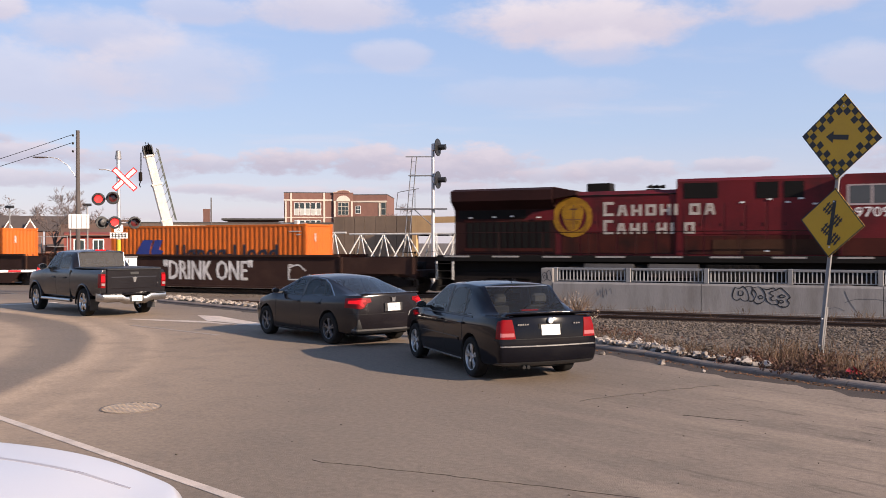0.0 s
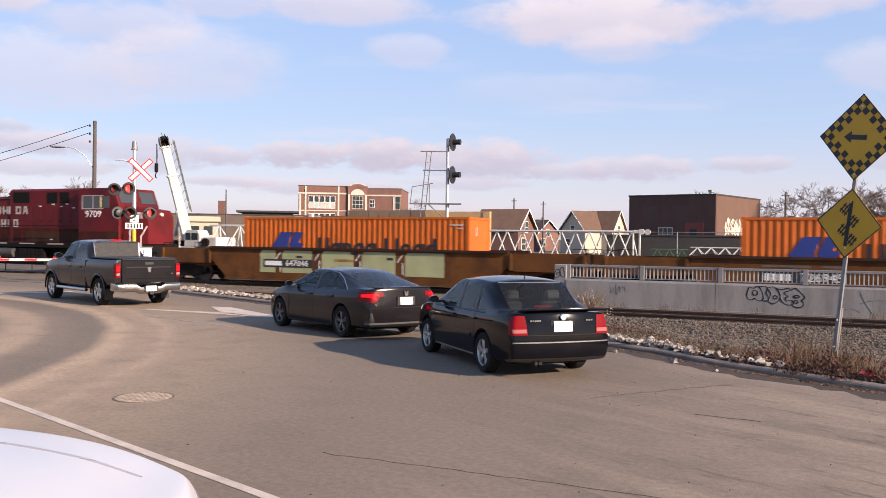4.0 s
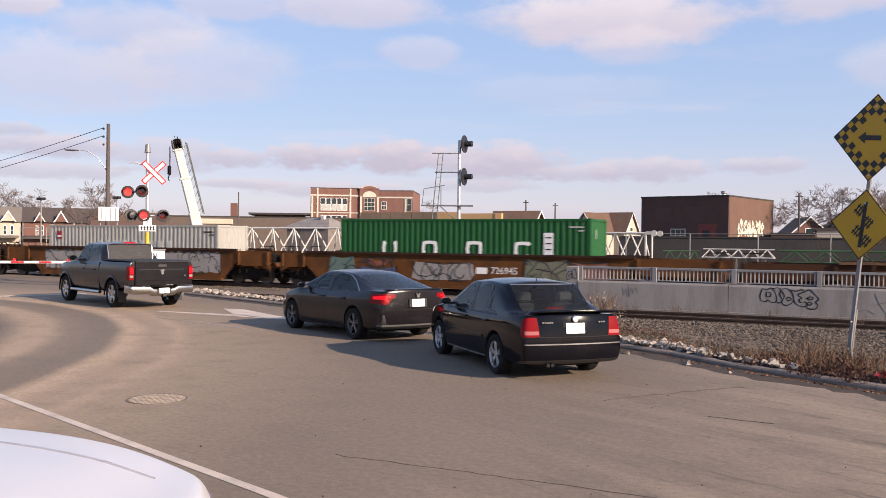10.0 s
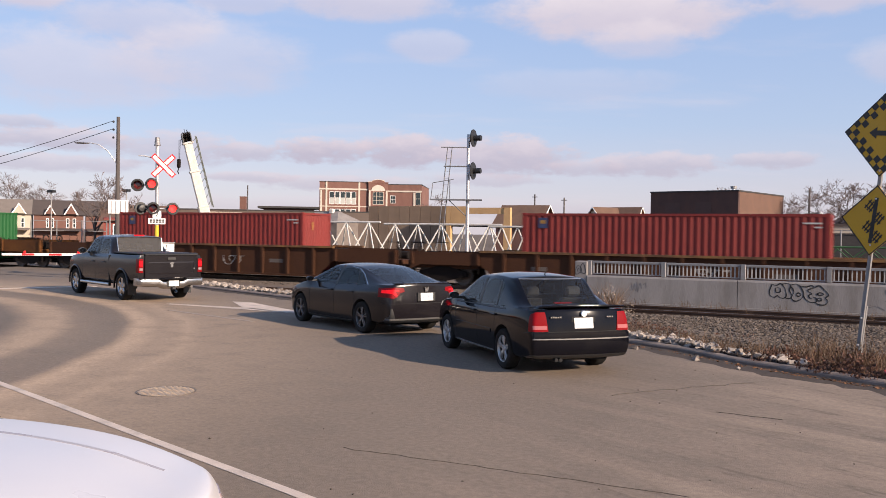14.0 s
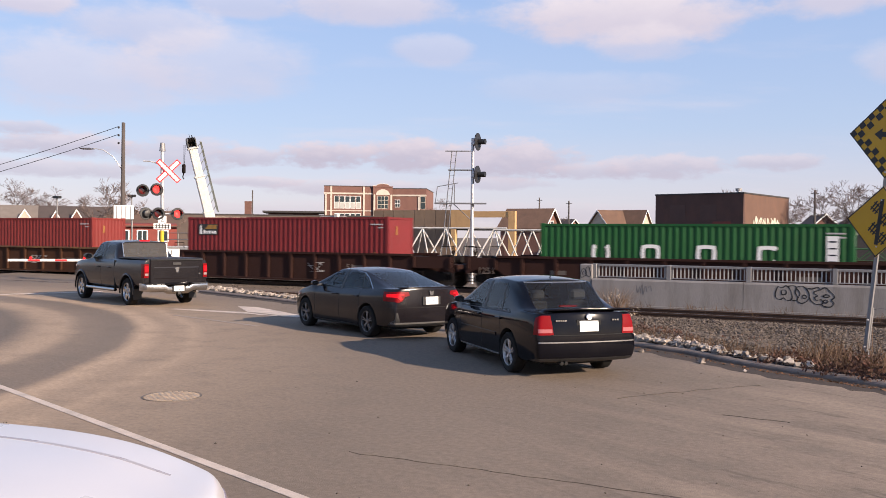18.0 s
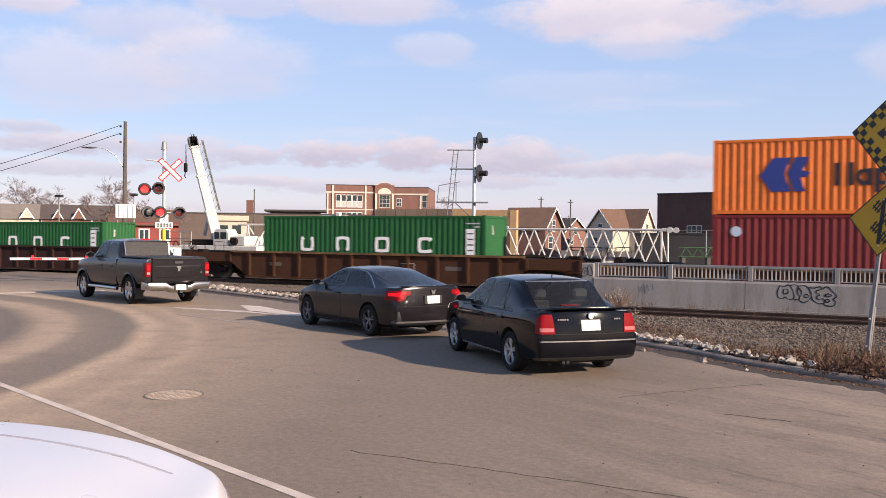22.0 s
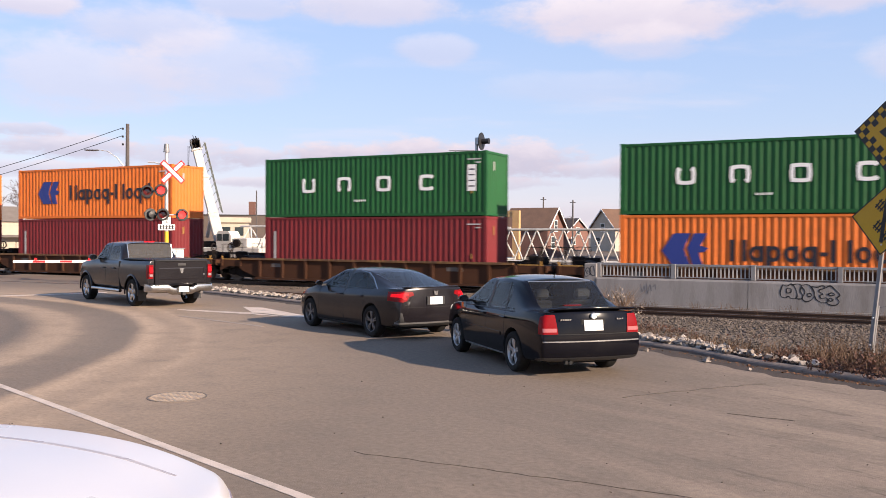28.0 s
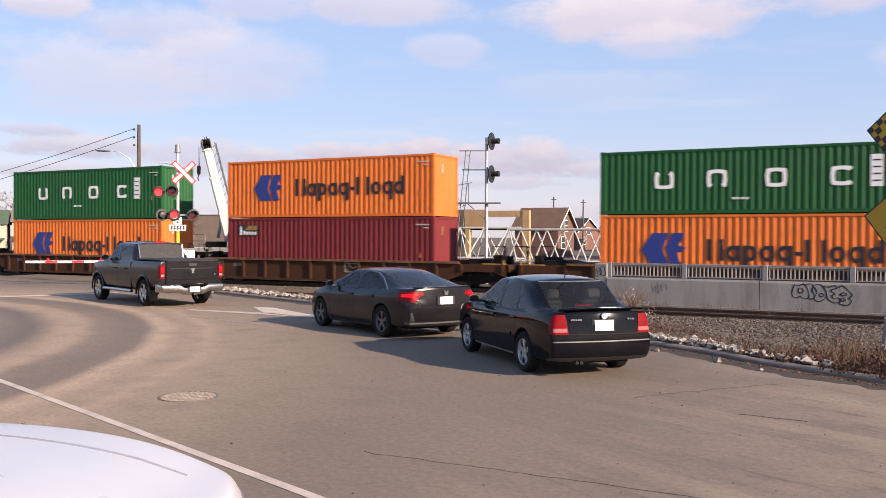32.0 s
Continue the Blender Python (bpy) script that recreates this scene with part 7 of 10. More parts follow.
# grey pickup
ram_paint = surf("granite_grey_metallic", (0.0105, 0.0090, 0.0112), rough=0.22, rvar=0.06, metal=0.0, coat=0.25, var=0.12, scale=2, grain=200, bump=0.0, dirt=(0.014, 0.0125, 0.013), dirt_amt=0.35, dirt_scale=1.3)
RAM = dict(
    paint=ram_paint, wb=3.57, r=0.40, half=0.99, tw=0.26, rim=chrome, spokes=5, spoke_w=1.9, belt_z=1.31, arch=1.17,
    width=[(-1.2, 0.965), (-0.9, 0.985), (0.0, 0.99), (0.8, 0.985), (1.2, 0.98), (3.0, 0.98), (3.5, 0.99), (4.1, 0.97), (4.35, 0.90)],
    sill_z=[(-1.1, 0.60), (-0.5, 0.52), (0.9, 0.47), (3.0, 0.47), (4.3, 0.50)],
    shoulder=[(-1.2, 1.24), (0.8, 1.24), (2.8, 1.20), (3.4, 1.16), (4.3, 1.06)],
    deck=[(-1.2, 1.365), (0.86, 1.365), (2.98, 1.32), (3.6, 1.29), (4.1, 1.23), (4.35, 1.16)],
    belt=[(0.9, 1.31), (2.9, 1.29)], roof=[(0.95, 1.89), (1.5, 1.93), (2.4, 1.90)], drop=0.065, band=0.065,
    belt_w=0.905, win_w=0.765, cant_w=0.715,
    columns=[("deck", -1.10), ("deck", 0.0), ("deck", 0.84), ("cabin", 1.00, 1.08, 1.20, 1.00), ("cabin", 1.88, 1.88, 1.90, 1.88), ("cabin", 2.0, 2.0, 2.0, 1.98), ("cabin", 2.80, 2.82, 2.46, 2.36, 0.10),
             ("deck", 3.0, 0.14), ("deck", 3.55), ("deck", 4.12)],
    tail=[(-1.14, 0.62, 0.95), (-1.17, 0.66, 0.955), (-1.19, 0.80, 0.96), (-1.20, 1.05, 0.96), (-1.20, 1.25, 0.955), (-1.19, 1.345, 0.90)], tail_bulge=0.012,
    nose=[(4.32, 0.55, 0.80), (4.40, 0.60, 0.85), (4.44, 0.75, 0.86), (4.42, 0.92, 0.86), (4.37, 1.06, 0.84), (4.30, 1.15, 0.78)], nose_bulge=0.10,
    side_glass={4: "rear_side_window", 6: "front_window"}, end_glass={3: "rear_window", 7: "windshield"}, corners=(3, 4, 7, 8), tail_crease=0.7,
    back_glass=milky_glass, under=0.42, tray=(1.02, 2.9), mirror=2.68, mirror_size=1.35, handles=(2.12, 1.30), handle_z=1.06, handle_m=trim_black, seams=(0.93, 1.95, 2.98), seam_z=(0.52, 1.29), mirror_m=trim_black, seats=(1.95, 1.2))
ram = vehicle("pickup_truck", "dark grey quad-cab pickup truck with chrome bumper waiting", "truck", (-19.53, 19.91), 159.0, RAM)
part("bed_cover", Geo().box(-1.17, 0.80, -0.86, 0.86, 1.352, 1.395, c=0.014), trim_black, ram, "black soft cargo bed cover")
gate_p = part("tailgate", Geo().loft([[(x, y, z) for y, z in ((-0.80, 0.68), (0.80, 0.68), (0.80, 1.355), (-0.80, 1.355))] for x in (-1.245, -1.16)]), ram_paint, ram, bevel=0.018)
part("tailgate_recess", Geo().loft([[(-1.2465, -0.70, 0.80), (-1.2465, 0.70, 0.80), (-1.2465, 0.70, 1.15), (-1.2465, -0.70, 1.15)], [(-1.254, -0.66, 0.83), (-1.254, 0.66, 0.83), (-1.254, 0.66, 1.12), (-1.254, -0.66, 1.12)]]), ram_paint, gate_p)
part("tailgate_top", Geo().loft([[(-1.262, y, 1.33), (-1.275, y, 1.352), (-1.255, y, 1.378), (-1.12, y, 1.382), (-1.12, y, 1.33)] for y in (-0.80, 0.80)]), trim_black, gate_p, bevel=0.006)
part("tailgate_latch", Geo().box(-1.262, -1.247, -0.13, 0.13, 1.20, 1.28, c=0.01), trim_black, gate_p)
part("emblem", Geo().prism([(-0.075, 0.06), (-0.045, 0.02), (-0.03, -0.07), (0.03, -0.07), (0.045, 0.02), (0.075, 0.06), (0.0, 0.08)], -0.012, 0.0), chrome, gate_p, "chrome shield shape", m=pose(-1.256, 0, 1.06, 0, 0, -90))
part("badge_bars", Geo().box(-1.250, -1.244, -0.72, -0.52, 0.93, 0.965), chrome, gate_p, "small unreadable badge")
bump = Geo().loft([[(xx + a, y, z + dz) for a, z in ((0.05, 0.45), (0.0, 0.49), (-0.03, 0.57), (-0.01, 0.645), (0.03, 0.665), (0.15, 0.665), (0.16, 0.45))]
                   for y, xx, dz in ((-0.995, -1.08, 0.02), (-0.985, -1.20, 0.01), (-0.93, -1.30, 0.0), (-0.44, -1.36, 0.0), (-0.30, -1.36, -0.075), (0.30, -1.36, -0.075), (0.44, -1.36, 0.0), (0.93, -1.30, 0.0), (0.985, -1.20, 0.01), (0.995, -1.08, 0.02))])
bp_ = part("rear_bumper", bump, chrome, ram, "chrome step bumper", smooth=True)
bp_.data.set_sharp_from_angle(angle=radians(40))
for s in (1, -1):
    part("bumper_pad", Geo().box(-1.35, -1.2, *sorted((s * 0.42, s * 0.92)), 0.662, 0.684, c=0.006), trim_black, bp_)
part("plate_pocket", Geo().box(-1.392, -1.345, -0.21, 0.21, 0.44, 0.60, c=0.01), trim_black, bp_)
rear_plate(ram, -1.396, 0.53, 4)
for s in (1, -1):
    lamp = skin_patch(ram, RAM, "tail_lamp", [(s * 0.838, 0.84), (s * 1.1, 0.84), (s * 1.1, 1.235), (s * 0.838, 1.235)], "x", -1.3, -1.03, 0.014, tail_red, "red tail lamp")
    part("brake_lens", Geo().box(-1.228, -1.2165, *sorted((s * 0.852, s * 0.955)), 1.02, 1.17, c=0.005), tail_lit, lamp, "lit brake lens")
    part("reverse_lens", Geo().box(-1.228, -1.2165, *sorted((s * 0.852, s * 0.955)), 0.90, 0.97, c=0.005), tail_white, lamp)
    part("running_board", Geo().tube((0.75, s * 1.0, 0.42), (2.95, s * 1.0, 0.42), 0.05, n=14), chrome, ram)
    for ax in (0, RAM["wb"]):
        rings = []
        for k in range(17):
            a = math.pi * (-0.06 + 1.12 * k / 16)
            rings.append([(ax + math.cos(a) * rr, s * yy, 0.42 + math.sin(a) * rr) for rr, yy in ((0.465, 0.955), (0.465, 0.998), (0.485, 1.000), (0.52, 0.985), (0.52, 0.955))])
        part("fender_flare", Geo().loft(rings), ram_paint, ram, smooth=True)
    skin_patch(ram, RAM, "pillar_cover", [(1.89, 1.31), (2.0, 1.30), (2.0, 1.83), (1.90, 1.83)], "y", *sorted((s * 0.4, s * 1.2)), 0.003, trim_black)
    part("mud_flap", Geo().box(-0.52, -0.50, *sorted((s * 0.74, s * 0.98)), 0.18, 0.5, c=0.004), trim_black, ram)
part("bed_gap", Geo().box(0.86, 0.90, -0.975, 0.975, 0.5, 1.30), well_black, ram)
part("brake_light_bar", Geo().box(0.955, 1.0, -0.16, 0.16, 1.865, 1.905, c=0.008), tail_lit, ram, "lit high brake lamp")
# added chrome pipe, standing in for sun glint on the cab's rear edges
part("cab_back_frame", Geo().pipe([(0.865, 0.69, 1.40), (0.965, 0.70, 1.80), (0.975, 0.60, 1.845), (0.955, -0.60, 1.845), (0.965, -0.70, 1.80), (0.865, -0.69, 1.40)], 0.016, 6), chrome, ram, "chrome pipe for the sun glint round the rear window")
part("exhaust_tip", Geo().tube((-1.28, -0.62, 0.42), (-0.9, -0.62, 0.45), 0.045, n=12), chrome, ram)
part("tow_hitch", Geo().box(-1.42, -1.0, -0.05, 0.05, 0.36, 0.44).tube((-1.38, 0, 0.44), (-1.38, 0, 0.52), 0.028, n=10), trim_black, ram)

ram_paint.node_tree.nodes["Principled BSDF"].inputs["Specular IOR Level"].default_value = 0.3

# white car by the camera, of which the long bonnet shows
white_paint = surf("white_car_paint", (0.60, 0.58, 0.585), rough=0.3, var=0.04, scale=2, grain=150, bump=0.0, coat=0.5)
SUV = dict(
    paint=white_paint, wb=2.75, r=0.34, half=0.93, tw=0.225, rim=alloy, spokes=5, belt_z=1.02, arch=1.14,
    width=[(-0.85, 0.82), (-0.6, 0.89), (0.0, 0.93), (2.3, 0.93), (2.75, 0.925), (3.1, 0.89), (3.4, 0.80)],
    sill_z=[(-0.8, 0.32), (0.4, 0.22), (2.3, 0.22), (3.5, 0.27)],
    shoulder=[(-0.8, 0.95), (2.0, 0.91), (2.75, 0.88), (3.1, 0.82), (3.4, 0.73)],
    deck=[(-0.8, 1.10), (2.0, 1.10), (2.4, 1.085), (2.8, 1.045), (3.1, 0.99), (3.4, 0.905)],
    belt=[(-0.5, 1.08), (1.9, 1.04)], roof=[(-0.4, 1.50), (0.4, 1.54), (1.2, 1.50)], drop=0.05, band=0.05,
    belt_w=0.85, win_w=0.69, cant_w=0.64,
    columns=[("deck", -0.80), ("deck", -0.66, -0.05), ("cabin", -0.35, -0.42, -0.10, -0.15, -0.03), ("cabin", 0.40, 0.40, 0.40, 0.38), ("cabin", 0.50, 0.50, 0.50, 0.48), ("cabin", 1.62, 1.66, 1.15, 1.05, 0.10),
             ("deck", 1.95, 0.14), ("deck", 2.35), ("deck", 2.75), ("deck", 3.1), ("deck", 3.38)],
    tail=[(-0.90, 0.34, 0.72), (-0.96, 0.38, 0.78), (-0.98, 0.50, 0.80), (-0.96, 0.70, 0.80), (-0.92, 0.92, 0.78), (-0.88, 1.06, 0.74)], tail_bulge=0.06,
    nose=[(3.48, 0.30, 0.62), (3.56, 0.34, 0.68), (3.60, 0.48, 0.70), (3.60, 0.62, 0.70), (3.57, 0.74, 0.68), (3.52, 0.86, 0.64)], nose_bulge=0.14,
    side_glass={3: "rear_side_window", 5: "front_window"}, end_glass={2: "rear_window", 6: "windshield"}, corners=(2, 3, 6, 7),
    tray=(-0.4, 1.85), mirror=1.5, handles=(0.6, -0.2), handle_z=0.90, seams=(0.45, 1.75), seam_z=(0.30, 1.02), seats=(0.5, -0.35))
suv = vehicle("white_car", "white car with smooth rounded bonnet on the roadside", "car", (-5.98, 1.47), 24.0, SUV)
# bonnet seam drawn wide; its grey paints in a reflection along the crease
reflection_grey = surf("reflection_grey", (0.34, 0.31, 0.315), rough=0.25)
for s in (1, -1):
    skin_patch(suv, SUV, "bonnet_seam", [(1.95, s * 0.545), (2.6, s * 0.53), (3.1, s * 0.505), (3.36, s * 0.45), (3.36, s * 0.425), (3.1, s * 0.470), (2.6, s * 0.495), (1.95, s * 0.508)], "z", 0.85, 1.3, 0.0012, reflection_grey, "grey band for the reflection along the bonnet seam")
    skin_patch(suv, SUV, "head_lamp", [(s * 0.45, 0.62), (s * 0.95, 0.68), (s * 0.95, 0.82), (s * 0.52, 0.78)], "x", 3.20, 3.9, 0.006, tail_white)
skin_patch(suv, SUV, "grille", [(-0.40, 0.42), (0.40, 0.42), (0.40, 0.62), (-0.40, 0.62)], "x", 3.4, 4.0, 0.004, trim_black)

# ---------------------------------------------------------------- crossing signals
red_lamp = surf("signal_red_lit", (1.0, 0.03, 0.025), rough=0.3, var=0.05, bump=0, emit=2.4)
red_dark = surf("signal_red_unlit", (0.10, 0.008, 0.008), rough=0.15, coat=0.7, var=0.1, bump=0)
sign_white = surf("sign_white", (0.80, 0.79, 0.77), rough=0.4, var=0.06, bump=0.02)
sign_red = surf("sign_red", (0.50, 0.02, 0.025), rough=0.4, var=0.08, bump=0.02)
silver_mast = surf("aluminium_mast", (0.52, 0.52, 0.53), rough=0.45, metal=0.6, var=0.15, scale=3)
wood_pole = surf("utility_pole_wood", (0.088, 0.076, 0.072), rough=0.9, var=0.3, scale=3, grain=25, bump=0.4, stretch=(4, 4, 0.4))
MX, MY = -27.0, 27.73
FACE = 45.0                            # the signal faces this many degrees from -Y towards +X
sig = thing("crossing_signal", "railway crossing mast with crossbuck and flashing red lamps", "crossing signal", pose(MX, MY, 0, 0, 0, FACE))
part("mast", Geo().tube((0, 0, -0.1), (0, 0, 5.6), 0.075, n=14), silver_mast, sig, "silver aluminium mast", smooth=False)
part("base_box", Geo().box(-0.2, 0.2, -0.2, 0.2, -0.1, 0.35, c=0.03), silver_mast, sig)
part("yellow_sleeve", Geo().tube((0, 0, 1.5), (0, 0, 2.25), 0.082, n=14), surf("sleeve_yellow", (0.6, 0.40, 0.02), rough=0.5), sig, "yellow sleeve")
for a in (45, -45):
    arm = part("crossbuck_arm", Geo().box(-0.6, 0.6, -0.012, 0.0, -0.115, 0.115), sign_red, sig, "white crossbuck arm edged in red", m=pose(0.24, -0.10 - (0.016 if a > 0 else 0), 4.73, 0, a, 0))
    part("white_face", Geo().box(-0.55, 0.55, -0.016, -0.013, -0.07, 0.07), sign_white, arm)
part("bell", Geo().revolve([(0.0, 0.30), (0.09, 0.28), (0.12, 0.0), (0.14, -0.06), (0.0, -0.06)], 16, "z"), galv, sig, m=pose(0, 0, 5.62))
part("side_lamp_arm", Geo().pipe([(0, 0, 5.0), (-0.5, 0, 5.12), (-0.75, 0, 5.12)], 0.03, 6), silver_mast, sig)
LAMPS = []


def lamp_unit(parent, x, y, z, turn, phase):
    """A round target with hood and a disc, red and lit on one face and dark on the other, that turns over."""
    u = part("lamp_unit", Geo().revolve([(0.0, 0.02), (0.25, 0.02), (0.26, 0.0), (0.25, -0.02), (0.17, -0.025), (0.17, 0.005), (0.0, 0.005)], 28, "y"), trim_black, parent, "black round target", m=pose(x, y, z, 0, 0, turn))
    part("lamp_case", Geo().revolve([(0.0, 0.22), (0.13, 0.2), (0.17, 0.02)], 20, "y"), trim_black, u)
    hd = []
    for i in range(13):
        t = math.pi * i / 12
        hd.append((0.18 * math.cos(t), 0.18 * math.sin(t)))
    part("hood", Geo().loft([[(a * k, d, b * k) for a, b in hd] + [(a * k * 0.96, d, b * k * 0.96) for a, b in hd[::-1]] for d, k in ((-0.02, 1.0), (-0.28, 1.04))]), trim_black, u)
    disc = Geo().revolve([(0.0, -0.02), (0.06, -0.019), (0.15, -0.008), (0.155, 0.0)], 24, "y").mesh("lens_disc", True)
    back = Geo().revolve([(0.155, 0.0), (0.15, 0.008), (0.06, 0.019), (0.0, 0.02)], 24, "y")
    d = part("lens", disc, red_lamp, u, "round red lens")
    d2 = part("dark_lens", back, red_dark, d)
    if phase is not None:
        LAMPS.append((d, phase))
    else:
        d.matrix_basis = pose(0, 0, 0, 0, 0, 180)
    return u


for z, xs in ((3.92, (-0.75, 0.05)), (2.95, (-0.64, 0.62))):
    part("lamp_bracket", Geo().tube((xs[0], 0.12, z), (xs[1], 0.12, z), 0.03, n=8), silver_mast, sig)
lamp_unit(sig, -0.77, -0.05, 3.90, 0, 0)
lamp_unit(sig, -0.22, -0.12, 3.95, 0, 1)
lamp_unit(sig, -0.15, -0.12, 2.95, 0, 0)
lamp_unit(sig, 0.62, 0.0, 2.95, 6, 1)
lamp_unit(sig, -0.64, 0.05, 2.95, 200, None)
part("count_plate", Geo().box(-0.17, 0.17, -0.125, -0.11, 2.56, 2.86), sign_white, sig, "white plate")
me = lettering("2", 0.3, 0.002)
me.materials.append(trim_black)
part("count_digit", me, None, sig, "black number two", m=pose(0, -0.128, 2.71))
part("tracks_plate", Geo().box(-0.34, 0.34, -0.125, -0.11, 2.30, 2.54), sign_white, sig, "white plate with track symbol")
g = Geo()
for i in range(5):
    g.box(-0.26 + i * 0.12, -0.21 + i * 0.12, -0.129, -0.126, 2.33, 2.51)
g.box(-0.30, 0.30, -0.129, -0.126, 2.37, 2.39).box(-0.30, 0.30, -0.129, -0.126, 2.45, 2.47)
part("track_symbol", g, trim_black, sig)

# lowered gate arm
gate = thing("crossing_gate", "lowered red and white striped crossing gate arm", "crossing gate", pose(-27.9, 27.9, 0, 0, 0, 225.0 - 2.5))
part("gate_machine", Geo().box(-0.3, 0.3, -0.25, 0.25, 0.0, 1.25, c=0.04), silver_mast, gate)
part("counterweight", Geo().box(-1.3, -0.4, -0.06, 0.06, 0.85, 1.05), silver_mast, gate)
reach = 5.45
x = 0.3
part("arm_tube", Geo().box(0.3, reach, -0.022, 0.022, 0.935, 1.035, c=0.006), sign_white, gate, "white gate arm")
x, k = reach - 0.74, 0
while x - 0.48 > 0.3:
    part("red_stripe", Geo().box(x - 0.48, x, -0.026, 0.026, 0.945, 1.025), sign_red, gate, "red reflective stripe")
    x -= 1.03
for x in (reach - 0.85, reach - 2.9):
    part("gate_lamp", Geo().tube((x, 0, 1.036), (x, 0, 1.13), 0.05, n=12).box(x - 0.03, x + 0.03, -0.03, 0.03, 1.036, 1.05), surf("gate_lamp_red", (0.6, 0.01, 0.01), rough=0.3, emit=0.8), gate, "red gate lamp")

# ---------------------------------------------------------------- warning signs on one post
sign_yellow = surf("sign_yellow", (0.50, 0.285, 0.004), rough=0.4, var=0.1, scale=3, bump=0.02)
ws = thing("warning_sign_post", "galvanised post with two yellow diamond warning signs", "road sign", pose(-0.31, 16.0, 0, 0, 0, -32.0))
part("post", Geo().box(-0.03, 0.03, -0.0, 0.04, -0.2, 4.4), galv, ws, m=pose(0, 0, 0, 0, 6.4, 0))
part("stub_post", Geo().box(-0.036, 0.036, 0.042, 0.075, -0.2, 1.0), galv, ws, "galvanised ground stub", m=pose(0, 0, 0, 0, 6.4, 0))
for z in (0.35, 0.8, 2.0, 2.75, 3.2, 4.3):
    part("bolt", Geo().tube((0, -0.032, z), (0, 0.0, z), 0.014, n=8), silver_mast, ws, m=pose(0, 0, 0, 0, 6.4, 0))


def diamond(z, half, name, label):
    d = part(name, Geo().prism([(0, -half), (half, 0), (0, half), (-half, 0)], -0.02, -0.012), sign_yellow, ws, label, m=pose(z * 0.1117, 0, z, 0, 6.4, 0))
    for a, b in (((0, -half), (half, 0)), ((half, 0), (0, half)), ((0, half), (-half, 0)), ((-half, 0), (0, -half))):
        n = Vector((-(a[0] + b[0]), -(a[1] + b[1]))).normalized() * 0.02
        part("border", Geo().prism([a, b, (b[0] + n.x, b[1] + n.y), (a[0] + n.x, a[1] + n.y)], -0.0225, -0.0205), trim_black, d)
    return d


d1 = diamond(3.775, 0.70, "checker_sign", "yellow diamond with black checks and an arrow")
sq = 2 * 0.70 / math.sqrt(2) / 10
for i in range(10):
    for j in range(10):
        if (i + j) % 2 == 0 and (i in (0, 1, 8, 9) or j in (0, 1, 8, 9)):
            g = Geo().box((i - 5) * sq, (i - 4) * sq, -0.0245, -0.0205, (j - 5) * sq, (j - 4) * sq, m=Matrix.Rotation(radians(45), 4, "Y"))
            part("check", g, trim_black, d1)
part("arrow", Geo().prism([(-0.26, 0.0), (-0.13, 0.095), (-0.13, 0.04), (0.14, 0.04), (0.14, -0.04), (-0.13, -0.04), (-0.13, -0.095)], -0.0245, -0.0205), trim_black, d1)
d2 = diamond(2.385, 0.575, "crossing_sign", "yellow diamond with a black skewed track symbol")
g = Geo()
m = Matrix.Rotation(radians(2), 4, "Y")
g.box(-0.032, 0.032, -0.0245, -0.0205, -0.37, 0.37, m=m)
for zc, sx in ((0.17, -1), (0.10, 1), (-0.17, -1), (-0.20, 1)):
    q = Matrix.Translation((0.0, 0, zc)) @ Matrix.Rotation(radians(35), 4, "Y")
    g.box(min(0.02 * sx, 0.18 * sx), max(0.02 * sx, 0.18 * sx), -0.0245, -0.0205, 0.035, 0.055, m=q)
    g.box(min(0.02 * sx, 0.18 * sx), max(0.02 * sx, 0.18 * sx), -0.0245, -0.0205, -0.055, -0.035, m=q)
    for k in range(3):
        a = (0.05 + 0.05 * k) * sx
        g.box(a - 0.012, a + 0.012, -0.0245, -0.0205, -0.09, 0.09, m=q)
part("track_symbol", g, trim_black, d2)

# ---------------------------------------------------------------- railway signal mast behind the tracks
ladder_m = surf("dull_ladder_steel", (0.13, 0.135, 0.15), rough=0.6, metal=0.3, var=0.2)
rs = thing("railway_signal", "silver signal mast with ladder and two dark round heads", "railway signal", pose(-19.66, 42.7, -0.4, 0, 0, 24))
part("mast", Geo().tube((0, 0, 0), (0, 0, 7.7), 0.10, 0.085, n=14), silver_mast, rs)
for z in (5.82, 7.55):
    h = part("signal_head", Geo().revolve([(0.0, -0.04), (0.46, -0.04), (0.47, 0.0), (0.0, 0.02)], 28, "x"), trim_black, rs, "black round backboard", m=pose(0.28, -0.05, z, 0, 0, -21))
    part("signal_hood", Geo().tube((0.02, 0, 0), (0.42, 0, 0), 0.14, 0.15, n=14), trim_black, h)
    part("lamp_case", Geo().box(-0.34, -0.04, -0.16, 0.16, -0.18, 0.2, c=0.03), silver_mast, h)
for sgn in (-0.2, 0.2):
    part("ladder_rail", Geo().tube((-1.62 + sgn * 0.6, -0.1, 0.2), (-0.98 + sgn * 0.6, -0.1, 7.05), 0.028, n=6), ladder_m, rs)
for k in range(20):
    u = k / 19
    x = -1.62 + 0.64 * u
    part("rung", Geo().tube((x - 0.13, -0.1, 0.2 + 6.6 * u), (x + 0.13, -0.1, 0.2 + 6.6 * u), 0.008, n=5), ladder_m, rs)
part("top_bar", Geo().box(-1.45, -0.08, -0.14, -0.06, 7.02, 7.07), ladder_m, rs)
part("middle_bar", Geo().box(-1.3, -0.08, -0.2, 0.1, 6.02, 6.07), ladder_m, rs)
part("platform", Geo().box(-2.0, 0.75, -0.35, 0.35, 4.25, 4.31), ladder_m, rs)
